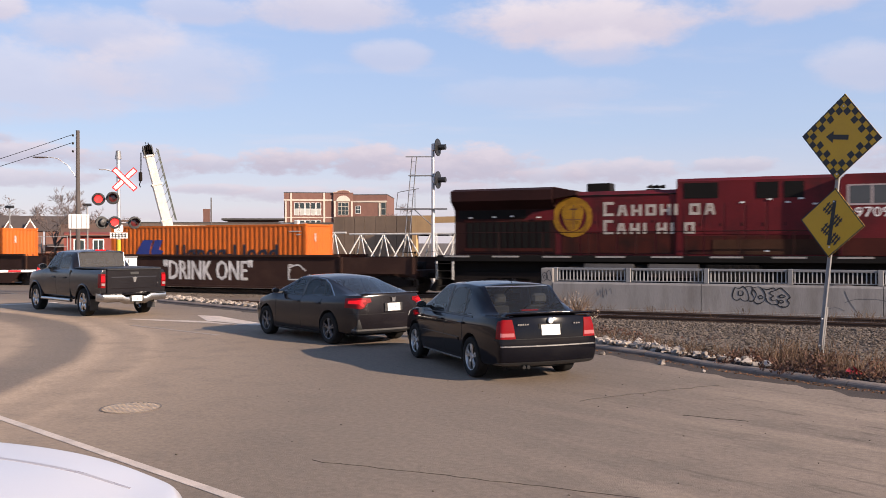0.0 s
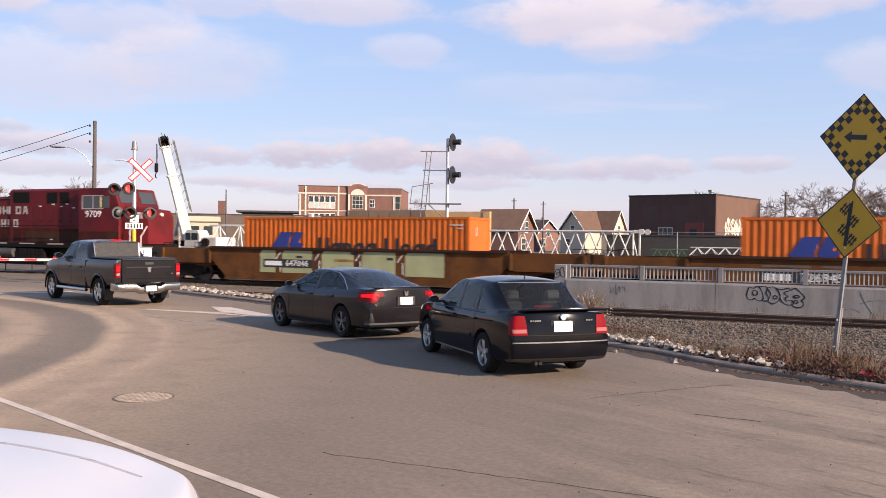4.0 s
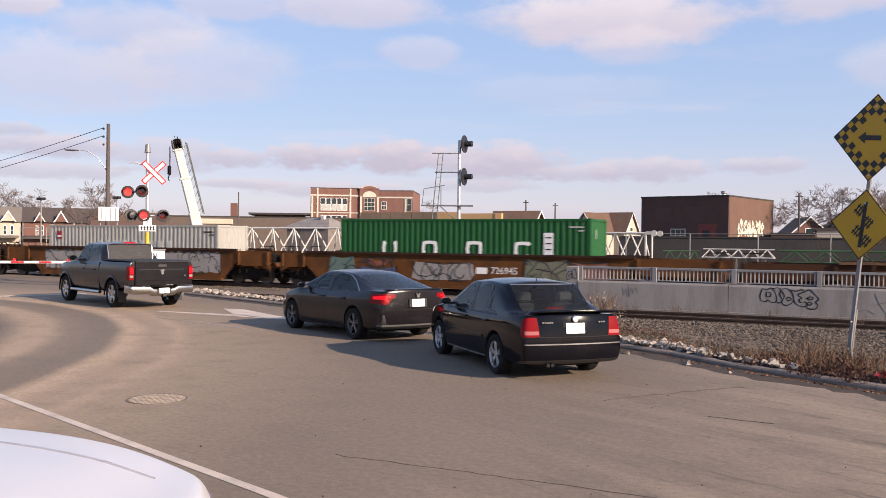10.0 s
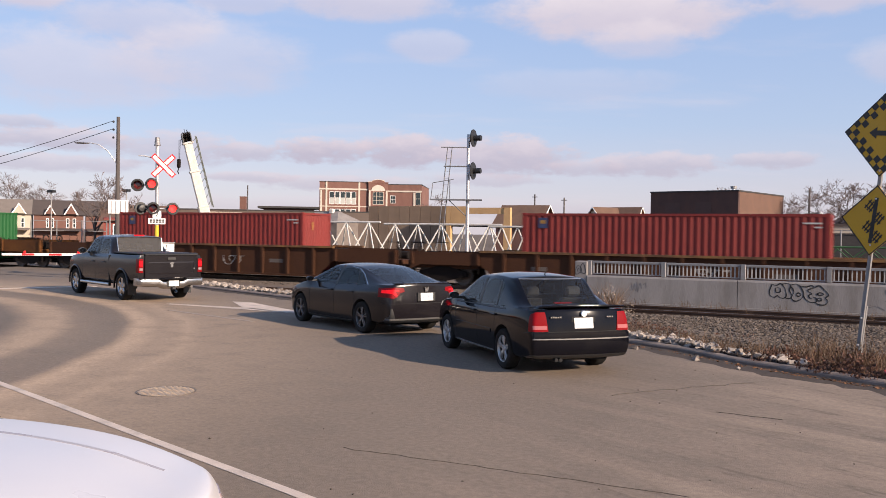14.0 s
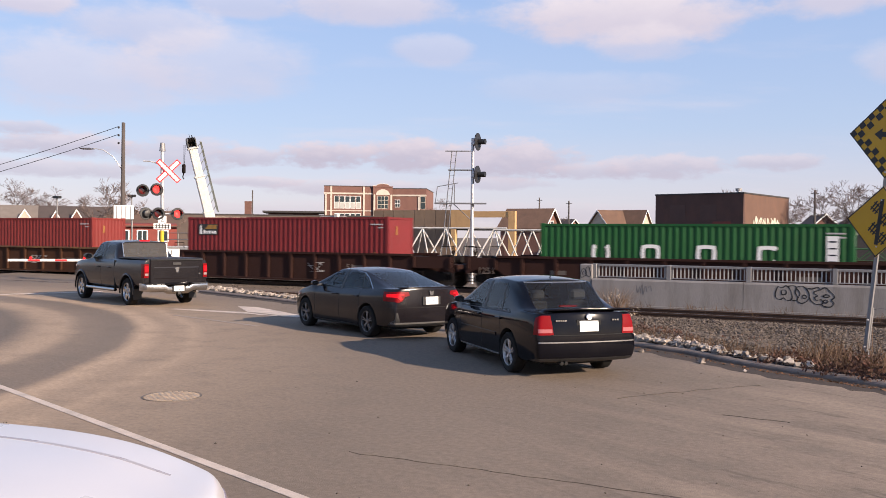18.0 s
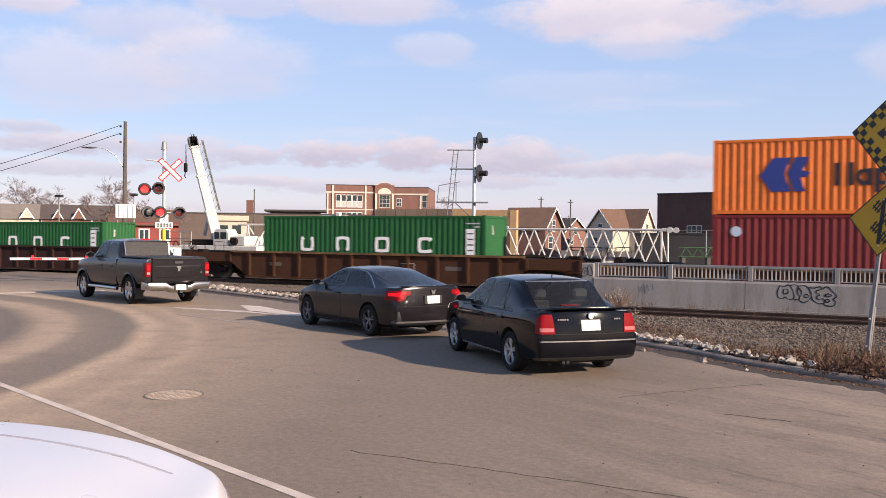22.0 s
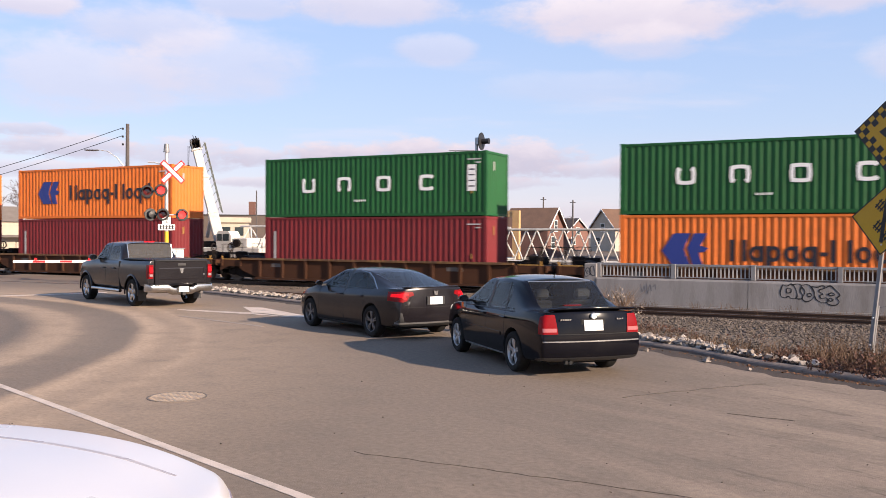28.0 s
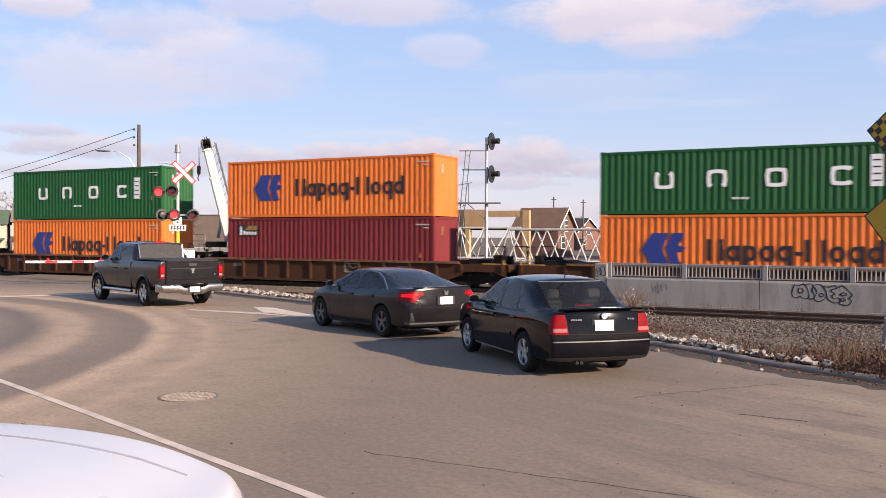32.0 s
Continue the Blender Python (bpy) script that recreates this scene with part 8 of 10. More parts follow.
part("guard_rail", Geo().pipe([(-1.95, -0.3, 4.3), (-1.85, -0.3, 5.15), (-0.75, -0.3, 5.35)], 0.022, 6).pipe([(-0.95, -0.3, 4.3), (-0.95, -0.3, 5.32)], 0.022, 6), ladder_m, rs)
part("brace", Geo().tube((-1.0, 0, 4.25), (-0.05, 0, 3.4), 0.025, n=6), ladder_m, rs)

# ---------------------------------------------------------------- poles and wires at the far left
up = thing("utility_pole", "weathered wooden utility pole with street light", "utility pole", pose(-47.9, 45.4, -0.4))
part("pole", Geo().tube((0, 0, 0), (0.05, 0, 10.3), 0.17, 0.12, n=12), wood_pole, up)
part("lamp_arm", Geo().pipe([(-0.05, 0, 7.0), (-0.5, -0.4, 7.9), (-1.0, -0.8, 8.35), (-1.5, -1.2, 8.45)], 0.035, 6), silver_mast, up)
part("lamp_head", Geo().loft([[(-1.45 - 0.26 * k, -1.16 - 0.24 * k, 8.40 + dz) for dz in (-0.05 * s, 0.07 * s)] + [(-1.45 - 0.26 * k + 0.1 * s, -1.16 - 0.24 * k - 0.1 * s, 8.42)] for k, s in ((0, 0.6), (1, 1.4), (2.2, 1.3), (2.8, 0.5))]), silver_mast, up)
for k in range(3):
    part("insulator", Geo().revolve([(0.0, 0.1), (0.06, 0.08), (0.08, 0.0), (0.05, -0.06)], 10, "z"), trim_black, up, m=pose(-0.25, -0.15, 9.95 - 0.55 * k))
for i, (z, z2) in enumerate(((9.60, 5.15), (9.05, 4.65))):
    a, b = Vector((-48.2, 45.2, z)), Vector((-68.2, 41.8, z2))
    pts = [a.lerp(b, k / 14) - Vector((0, 0, 0.25 * 4 * (k / 14) * (1 - k / 14))) for k in range(15)]
    solid("overhead_wire", Geo().loft([[(p.x, p.y + 0.022 * math.cos(q * 1.2566), p.z + 0.022 * math.sin(q * 1.2566)) for q in range(5)] for p in pts]), trim_black, "black overhead wire from the wooden pole", "wire")

# ---------------------------------------------------------------- yard and buildings behind the railway
brick = surf("red_brick", (0.185, 0.094, 0.074), rough=0.9, var=0.2, scale=0.6, grain=6, bump=0.2, dirt=(0.13, 0.06, 0.05), dirt_amt=0.5, dirt_scale=0.4)
dark_brick = surf("brown_brick", (0.080, 0.045, 0.038), rough=0.9, var=0.25, scale=0.6, grain=8, bump=0.2, dirt=(0.12, 0.06, 0.045), dirt_amt=0.5, dirt_scale=0.5)
old_brick = surf("old_brown_brick", (0.15, 0.075, 0.058), rough=0.9, var=0.25, scale=0.8, grain=8)
tan_brick = surf("tan_brick", (0.125, 0.070, 0.05), rough=0.9, var=0.2, scale=0.6, grain=8, bump=0.2)
lime_trim = surf("limestone_trim", (0.52, 0.47, 0.40), rough=0.85, var=0.12)
roof_tar = surf("roof_tar", (0.045, 0.042, 0.042), rough=0.9, var=0.2)
pane = glass("window_pane", (0.03, 0.042, 0.045))
white_steel = surf("white_crane_paint", (0.55, 0.53, 0.49), rough=0.5, var=0.12, scale=2, dirt=(0.35, 0.3, 0.25), dirt_amt=0.4, dirt_scale=3)


def flat_building(name, label, origin, turn, width, depth, height, wall_m, base=-0.4):
    """Open box walls with parapet, roof deck inside; front along +x at y 0, facing -y."""
    b = thing(name, label, "building", pose(*origin, base, 0, 0, turn))
    part("front_wall", Geo().box(0, width, 0, 0.4, 0, height), wall_m, b)
    part("back_wall", Geo().box(0, width, depth - 0.4, depth, 0, height), wall_m, b)
    part("side_wall", Geo().box(0, 0.398, 0.402, depth - 0.402, 0, height), wall_m, b)
    part("side_wall", Geo().box(width - 0.398, width, 0.402, depth - 0.402, 0, height), wall_m, b)
    part("roof", Geo().box(0.4, width - 0.4, 0.4, depth - 0.4, height - 0.7, height - 0.5), roof_tar, b)
    part("coping", Geo().box(-0.06, width + 0.06, -0.06, 0.46, height + 0.002, height + 0.15), roof_tar, b)
    part("coping", Geo().box(width - 0.46, width + 0.06, 0.462, depth, height + 0.002, height + 0.15), roof_tar, b)
    return b


blind_m = surf("window_blind", (0.40, 0.40, 0.37), rough=0.7, var=0.15)


def sash(parent, x, z, w, h, y=0.0, cols=2, rows=2, frame_m=None, blinds=False):
    """A window set in the front wall."""
    fr = part("window", Geo().box(x, x + w, y - 0.05, y - 0.003, z, z + h), frame_m or lime_trim, parent, "pale window frame")
    cw, rh = (w - 0.1) / cols, (h - 0.1) / rows
    for i in range(cols):
        for j in range(rows):
            part("pane", Geo().box(x + 0.05 + i * cw + 0.04, x + 0.05 + (i + 1) * cw - 0.04, y - 0.065, y - 0.052, z + 0.05 + j * rh + 0.04, z + 0.05 + (j + 1) * rh - 0.04), blind_m if blinds and j == 0 else pane, fr)


# three-storey brick school, far off
sch = flat_building("brick_school", "three-storey red brick school with pale stone bands", (-115.46, 169.39), 34.0, 15.7, 18, 14.0, brick)
part("stone_band", Geo().box(-0.05, 11.1, -0.12, -0.004, 12.2, 12.55), lime_trim, sch)
part("stone_sill_band", Geo().box(-0.05, 11.1, -0.08, -0.004, 8.3, 8.5), lime_trim, sch)
for x, top in ((0.2, 12.1), (1.4, 14.0), (8.9, 14.0)):
    part("stone_pilaster", Geo().box(x, x + 0.4, -0.16, -0.004, 0, top), lime_trim, sch)
part("central_bay", Geo().box(11.2, 15.7, -0.5, -0.2, 0, 13.9), brick, sch)
part("bay_arch", Geo().prism([(13.45 + 1.6 * math.cos(math.pi * k / 12), 12.1 + 1.35 * math.sin(math.pi * k / 12)) for k in range(13)], -0.62, -0.502), lime_trim, sch, "pale stone arch panel")
crown = [(11.1, 13.9), (15.8, 13.9), (15.8, 14.1), (15.0, 14.15)] + [(13.45 + 1.5 * math.cos(math.pi * k / 10), 14.15 + 0.45 * math.sin(math.pi * k / 10)) for k in range(11)] + [(11.9, 14.15), (11.1, 14.1)]
part("bay_crown", Geo().prism(crown, -0.6, -0.1), brick, sch, "curved brick parapet")
part("bay_coping", Geo().pipe([(x, -0.55, z + 0.06) for x, z in crown[3:]], 0.09, 5), lime_trim, sch)
for x in (11.3, 15.2):
    part("stone_quoin", Geo().box(x, x + 0.4, -0.58, -0.502, 0, 12.2), lime_trim, sch)
for z in (0.8, 4.9, 8.9):
    for k in range(5):
        sash(sch, 2.3 + k * 1.24, z, 1.12, 2.9, cols=1, rows=2, frame_m=sign_white, blinds=True)
    sash(sch, 12.2, z, 2.5, 3.0, y=-0.503, cols=3, rows=3)
wing = flat_building("brick_school_wing", "lower receding wing of the red brick school", (-102.45, 178.18), 22.0, 7.9, 18, 13.6, brick)
part("stone_band", Geo().box(-0.05, 7.95, -0.12, -0.004, 11.9, 12.25), lime_trim, wing)
part("stone_pilaster", Geo().box(6.0, 6.4, -0.16, -0.004, 0, 11.8), lime_trim, wing)
for z in (4.9, 8.9):
    sash(wing, 0.6, z + 0.4, 1.2, 1.8, cols=2, rows=2, frame_m=sign_white)
    sash(wing, 6.5, z, 1.2, 3.0, cols=1, rows=2)
low = flat_building("school_annex", "low dark flat-roofed school annex", (-122.5, 158.0), 34.0, 11, 12, 7.5, dark_brick)
for k in range(7):
    sash(low, 0.6 + k * 1.45, 5.0, 1.2, 1.4, cols=1, rows=1, frame_m=roof_tar)
part("roof_overhang", Geo().box(-1.2, 12.2, -1.3, 11, 7.6, 8.0), roof_tar, low)

# dark brick workshop with a bright side wall
shop = flat_building("brick_workshop", "dark brown brick two-storey workshop with graffiti", (-22.9, 98.4), -13.0, 9.9, 14.0, 7.3, dark_brick)
for s in shop.children:
    if s.name.startswith("side_wall"):
        s.data.materials.clear()
        s.data.materials.append(tan_brick)
for x, z in ((1.7, 4.6), (5.2, 4.6)):
    part("bricked_opening", Geo().box(x, x + 1.8, -0.03, -0.004, z, z + 1.6), surf("old_infill", (0.088, 0.052, 0.045), rough=0.9), shop)
sash(shop, 3.5, 2.4, 1.7, 1.5, cols=3, rows=2)
part("red_door", Geo().box(6.6, 8.6, -0.05, -0.004, 2.0, 4.4), surf("red_shutter", (0.17, 0.04, 0.03), rough=0.7), shop)
# black panel proud of the door, coloured like a shaded recess
part("door_recess", Geo().box(7.1, 7.9, -0.07, -0.052, 2.0, 3.7), trim_black, shop)
part("roof_vent", Geo().revolve([(0.0, 0.5), (0.35, 0.45), (0.3, 0.2), (0.18, 0.15), (0.18, -0.6)], 14, "z"), silver_mast, shop, m=pose(8.6, 2, 7.5))
g = Geo()
for i in range(75):
    y = random.uniform(2.5, 10.5)
    z = random.uniform(3.2, 4.7)
    q = Matrix.Translation((9.91, y, z)) @ Matrix.Rotation(random.uniform(-1.4, 1.4), 4, "X")
    g.box(0.0, 0.01 + 0.0006 * i, -0.09, 0.09, -0.4, 0.4, m=q)
tagged(part("wall_graffiti", g, surf("pale_spray_wall", (0.58, 0.56, 0.47), rough=0.6), shop, "pale bulging spray letters"), kind="stuff")


def house(origin, turn, w, d, wall_h, ridge, wall_m, roof_m, label, base=-0.4):
    b = thing("house", label, "house", pose(*origin, base, 0, 0, turn), group="houses behind the yard")
    part("house_wall", Geo().prism([(0, 0), (w, 0), (w, wall_h), (w / 2, ridge - 0.1), (0, wall_h)], 0, d), wall_m, b)
    for s in (0, 1):
        x0, x1 = (-0.4, w / 2) if s == 0 else (w + 0.4, w / 2)
        za = wall_h - 0.4 * (ridge - wall_h) / (w / 2)
        part("roof", Geo().prism([(x0, za), (x1, ridge), (x1, ridge + 0.18), (x0, za + 0.18)], -0.4, d + 0.4), roof_m, b)
        part("gable_trim", Geo().prism([(x0, za - 0.02), (x1, ridge - 0.02), (x1, ridge + 0.2), (x0, za + 0.2)], -0.46, -0.405), sign_white, b, "white gable board")
    sash(b, w / 2 - 0.6, wall_h - 0.6, 1.2, 1.5, cols=1, rows=2, frame_m=sign_white)
    sash(b, w * 0.2, 1.0, 1.4, 1.6, cols=1, rows=2, frame_m=sign_white)
    if d > 11:
        part("chimney", Geo().box(w * 0.7, w * 0.7 + 0.6, d * 0.5, d * 0.5 + 0.6, wall_h, ridge + 0.9), brick, b)
    return b


roof_brown = surf("brown_shingle", (0.13, 0.075, 0.05), rough=0.9, var=0.25, scale=1, grain=12)
roof_dark = surf("dark_shingle", (0.07, 0.055, 0.05), rough=0.9, var=0.25, scale=1, grain=12)
stucco = surf("pale_stucco", (0.46, 0.40, 0.32), rough=0.9, var=0.12)
for x, y, trn, w, d, wh, rg, wm, rm, lb in (
        (-38.1, 104, 90, 6.0, 5.8, 3.8, 6.1, old_brick, roof_brown, "brown brick house with brown roof"),
        (-50.1, 160, -30, 6.5, 9, 4.2, 7.6, stucco, roof_brown, "pale stucco house with brown roof"),
        (-40.3, 160, 80, 6.0, 8, 4.2, 7.7, stucco, roof_brown, "pale gabled house with white trim"),
        (-57.5, 168, 70, 7, 6, 3.6, 6.2, brick, roof_dark, "brick house with dark shingle roof"),
        (-4, 140, 15, 10, 10, 5.0, 8.0, brick, roof_brown, "brick house behind bare trees"),
        (-9.6, 128, 15, 5, 10, 3.6, 5.9, brick, roof_brown, "small brown brick house with steep roof"),
        (8, 135, 15, 9, 10, 5.0, 8.2, brick, roof_dark, "brick house behind bare trees")):
    house((x, y), trn, w, d, wh, rg, wm, rm, lb)



def row_house(x, y, turn, w, wall_m, roof_m, gables, label, eave=4.4, ridge=6.5, base=-0.4):
    """A low house, roof slope to the front, with small white-trimmed gables."""
    b = thing("row_house", label, "house", pose(x, y, base, 0, 0, turn), group="row houses beyond the crossing")
    part("house_wall", Geo().box(0, w, 0, 6.5, 0, eave + 0.3), wall_m, b)
    part("roof", Geo().prism([(-0.35, eave + 0.1), (3.25, ridge + 0.4), (6.85, eave + 0.1), (3.25, ridge + 0.15)], -0.25, w + 0.25, "x"), roof_m, b)
    part("roof_end", Geo().prism([(0.0, eave + 0.302), (6.5, eave + 0.302), (3.25, ridge + 0.1)], 0.02, w - 0.02, "x"), wall_m, b)
    for gx, gw, gz in gables:
        gb = part("front_gable", Geo().prism([(gx - gw, eave + 0.25), (gx + gw, eave + 0.25), (gx, eave + 0.25 + gz)], -0.6, 2.2), wall_m, b)
        for sgn in (-1, 1):
            part("gable_board", Geo().prism([(gx + sgn * gw * 1.12, eave + 0.15), (gx + sgn * gw * 0.9, eave + 0.15), (gx - sgn * 0.02, eave + 0.2 + gz), (gx - sgn * 0.02, eave + 0.5 + gz)], -0.7, -0.605), sign_white, gb, "white gable board")
        sash(b, gx - gw * 0.75, eave - 1.9, gw * 0.5, 1.5, cols=1, rows=2, frame_m=sign_white)
        sash(b, gx + gw * 0.25, eave - 1.9, gw * 0.5, 1.5, cols=1, rows=2, frame_m=sign_white)
    part("porch_roof", Geo().prism([(-1.6, eave - 2.3), (-0.003, eave - 2.0), (-0.003, eave - 1.95), (-1.6, eave - 2.2)], 0.2, w - 0.2, "x"), roof_m, b)
    return b


row_house(-116.8, 94.1, 49, 7.1, old_brick, roof_dark, [(2.3, 0.75, 1.2), (5.3, 0.95, 1.5)], "brown brick row house with white gable boards")
row_house(-111.9, 99.7, 49, 6.4, old_brick, roof_dark, [(3.9, 0.9, 1.2)], "brown brick row house with dark roof")
row_house(-120.9, 89.4, 49, 5.9, stucco, surf("grey_shingle", (0.17, 0.145, 0.125), rough=0.9, var=0.2), [(4.2, 1.0, 1.4)], "pale row house with grey roof")
row_house(-125.6, 84.0, 49, 6.4, stucco, surf("green_shingle", (0.075, 0.11, 0.075), rough=0.9, var=0.2), [(3.0, 0.9, 1.2)], "pale row house with green roof", eave=4.0, ridge=6.0)
row_house(-107.4, 104.9, 49, 6.4, old_brick, roof_brown, [(3.0, 0.9, 1.2)], "brown brick row house with brown roof", eave=4.0, ridge=6.0)
red_h = row_house(-55.5, 51.2, 46, 5.2, surf("red_boards", (0.20, 0.045, 0.035), rough=0.8, var=0.2), roof_brown, [], "low red house with white window frames", eave=3.0, ridge=3.7)
for wx in (0.7, 2.1, 3.7):
    sash(red_h, wx, 1.9, 0.85, 0.95, cols=2, rows=1, frame_m=sign_white)
gar = thing("brick_garage", "dark flat-roofed garage beyond the yard fence", "garage", pose(-9.9, 105, -0.4))
part("garage_wall", Geo().box(0, 4.6, 0, 5, 0, 3.45), dark_brick, gar)
part("garage_roof", Geo().box(-0.1, 4.7, -0.1, 5.1, 3.452, 3.62), roof_tar, gar)
part("roller_door", Geo().box(1.0, 3.6, -0.05, -0.003, 0, 2.5), trim_black, gar)
ann = thing("beige_garage", "low beige rendered garage beyond the yard fence", "garage", pose(-5.2, 105.5, -0.4))
part("garage_wall", Geo().box(0, 3.9, 0, 5, 0, 3.9), stucco, ann)
part("garage_roof", Geo().box(-0.15, 4.05, -0.15, 5.1, 3.902, 4.15), roof_dark, ann)
part("garage_door", Geo().box(0.9, 3.0, -0.05, -0.003, 0, 2.4), lime_trim, ann)

# long low sheds and chimney
flat_building("long_shed", "long low grey industrial shed behind the crane", (-86, 88), 38.0, 34, 12, 5.2, surf("grey_cladding", (0.10, 0.075, 0.062), rough=0.8, var=0.2))
chim = thing("brick_chimney", "square red brick chimney above the sheds", "chimney", pose(-79.0, 97.4, -0.4, 0, 0, 30))
part("stack", Geo().box(-0.42, 0.42, -0.42, 0.42, 0, 7.0), old_brick, chim)
part("cap", Geo().box(-0.43, 0.43, -0.43, 0.43, 7.002, 7.2), old_brick, chim)
hoard = thing("timber_hoarding", "tan timber panel wall in the yard", "hoarding", pose(-36.2, 60, -0.4))
tim = surf("weathered_panel", (0.215, 0.150, 0.102), rough=0.85, var=0.2, scale=1.2, grain=20, per_object=0.15)
for i in range(8):
    part("panel", Geo().box(i * 0.92, i * 0.92 + 0.88, 0, 0.08, 0, 4.55), tim, hoard)
# portal frame of tan wood beside the hoarding
frame_t = thing("yellow_frame", "tan wooden portal frame in the yard", "steel frame", pose(-28.9, 59, -0.4))
fy = surf("frame_tan", (0.50, 0.31, 0.145), rough=0.7, var=0.2)
part("upright", Geo().box(0, 0.35, 0, 0.35, 0, 4.5), fy, frame_t)
part("upright", Geo().box(4.6, 5.1, 0, 0.35, 0, 4.4), fy, frame_t)
part("panel", Geo().box(0.36, 1.7, 0, 0.3, 3.2, 4.5), fy, frame_t)
part("lintel", Geo().box(1.71, 4.59, 0.05, 0.3, 3.95, 4.4), fy, frame_t)
part("inner_floor", Geo().box(0.36, 4.59, 0.32, 1.8, 3.0, 3.1), steel_dark, frame_t)

# white lattice boom sections resting in the yard
def lattice(origin, turn, length, w, h, n, label, material, r=0.045, apex=False, lug=False):
    """A boom section of tubes on trestles: square, or with one top chord over two low ones."""
    b = thing("lattice_boom", label, "crane boom section", pose(*origin, 0, 0, turn))
    tops = (0.0,) if apex else (-w / 2, w / 2)
    for y in (-w / 2, w / 2):
        part("chord", Geo().tube((0, y, 0), (length, y, 0), r * 1.3, n=8), material, b)
    for y in tops:
        part("chord", Geo().tube((0, y, h), (length, y, h), r * 1.3, n=8), material, b)
    p = length / n
    for i in range(n):
        for y in (-w / 2, w / 2):
            yt = 0.0 if apex else y
            ph = 0.0 if apex or y < 0 else 0.22 * p
            xa, xm, xe = i * p + ph, (i + 0.5) * p + ph, min((i + 1) * p + ph, length)
            part("lacing", Geo().tube((xa, y, 0), (xm, yt, h), r, n=6).tube((xm, yt, h), (xe, y, 0), r, n=6), material, b)
        if i % 2 == 0:
            part("trestle", Geo().box(i * p + 0.1, i * p + 0.3, -w / 2, w / 2, -origin[2] - 0.42, -r * 1.3), wood_pole, b, "timber trestle")
        part("cross_lacing", Geo().tube((i * p, -w / 2, 0), ((i + 1) * p, w / 2, 0), r * 0.8, n=6), material, b)
        if not apex:
            part("cross_lacing", Geo().tube((i * p, -w / 2, h), ((i + 1) * p, w / 2, h), r * 0.7, n=6), material, b)
    if lug:
        for y in tops:
            part("end_lug", Geo().box(length, length + 0.35, y - 0.05, y + 0.05, h - 0.09, h + 0.09, c=0.03).tube((length + 0.42, y - 0.06, h), (length + 0.42, y + 0.06, h), 0.15, n=14), material, b, "round pin lug")
        for y in (-w / 2, w / 2):
            part("end_upright", Geo().tube((length, y, 0), (length, y, h), r * 1.2, n=6), material, b)
    return b


lattice((-19.5, 46, 0.75), 0, 9.2, 1.5, 1.75, 6, "white tubular lattice crane boom section with pin lugs", white_steel, lug=True)
lattice((-39.6, 47.6, 0.75), 3, 11.4, 1.6, 1.98, 7, "white lattice boom section with a single top chord", white_steel, 0.05, apex=True)
lattice((-29.0, 50, 0.75), 2, 8.2, 1.6, 1.9, 5, "white lattice boom section with a single top chord", white_steel, 0.05, apex=True)
lattice((-8.2, 50, 1.25), -2, 3.7, 0.7, 0.45, 5, "slim white lattice jib on trestles", white_steel, 0.026, apex=True)
green_steel = surf("green_crane_paint", (0.035, 0.085, 0.04), rough=0.7, spec=0.2, var=0.3)
lattice((-4.2, 49, 1.05), 6, 8.6, 0.9, 0.62, 6, "green lattice jib section in the yard", green_steel, 0.035)
lattice((-10.8, 52, 1.0), 28, 2.2, 0.5, 0.55, 3, "short green lattice piece", green_steel, 0.02, apex=True)

# mobile crane
crane = thing("mobile_crane", "white mobile crane with raised telescopic boom", "crane", pose(-41.3, 47.2, -0.4))
part("carrier", Geo().box(-3.2, 4.6, -1.25, 1.25, 1.0, 1.7, c=0.05), white_steel, crane)
part("deck_gear", Geo().box(-1.2, 2.2, -1.0, 1.0, 1.702, 2.1, c=0.05), steel_dark, crane)
cab_p = part("operator_cab", Geo().prism([(0.95, 1.72), (0.95, 2.55), (1.15, 2.8), (2.0, 2.8), (2.2, 2.5), (2.2, 1.72)], -1.22, -0.25), white_steel, crane)
for x0, x1 in ((1.05, 1.45), (1.55, 2.05)):
    part("cab_window", Geo().box(x0, x1, -1.235, -1.222, 2.15, 2.6), pane, cab_p)
part("winch_house", Geo().box(2.3, 3.5, -1.1, 1.0, 1.71, 2.35, c=0.06), white_steel, crane)
part("winch_drum", Geo().tube((2.7, -1.3, 2.0), (2.7, -1.11, 2.0), 0.26, n=16), steel_dark, crane)
part("deck_rail", Geo().pipe([(-3.0, -1.2, 1.7), (-3.0, -1.2, 2.6), (-1.0, -1.2, 2.6), (-1.0, -1.2, 1.7)], 0.03, 6).tube((-3.0, -1.2, 2.15), (-1.0, -1.2, 2.15), 0.025, n=6).tube((-2.0, -1.2, 1.7), (-2.0, -1.2, 2.6), 0.025, n=6), galv, crane)
part("stripe", Geo().box(-3.0, 4.4, -1.256, -1.251, 1.25, 1.4), trim_black, crane)
for x in (-2.4, -1.0, 2.4, 3.8):
    for y in (-1.1, 1.1):
        part("road_wheel", Geo().revolve([(0.0, -0.15), (0.3, -0.15), (0.5, -0.17), (0.55, -0.1), (0.55, 0.1), (0.5, 0.17), (0.0, 0.15)], 20, "y"), rubber, crane, m=pose(x, y, 0.55))
b0, b1 = Vector((0.48, -0.3, 2.1)), Vector((-0.62, -1.5, 8.65))
ax = (b1 - b0)
boom_m = Matrix.Translation(b0) @ ax.to_track_quat("Z", "Y").to_matrix().to_4x4()
L_ = ax.length
part("boom", Geo().box(-0.29, 0.29, -0.34, 0.34, -0.6, L_ * 0.30, m=boom_m, c=0.05), white_steel, crane, "white boom section")
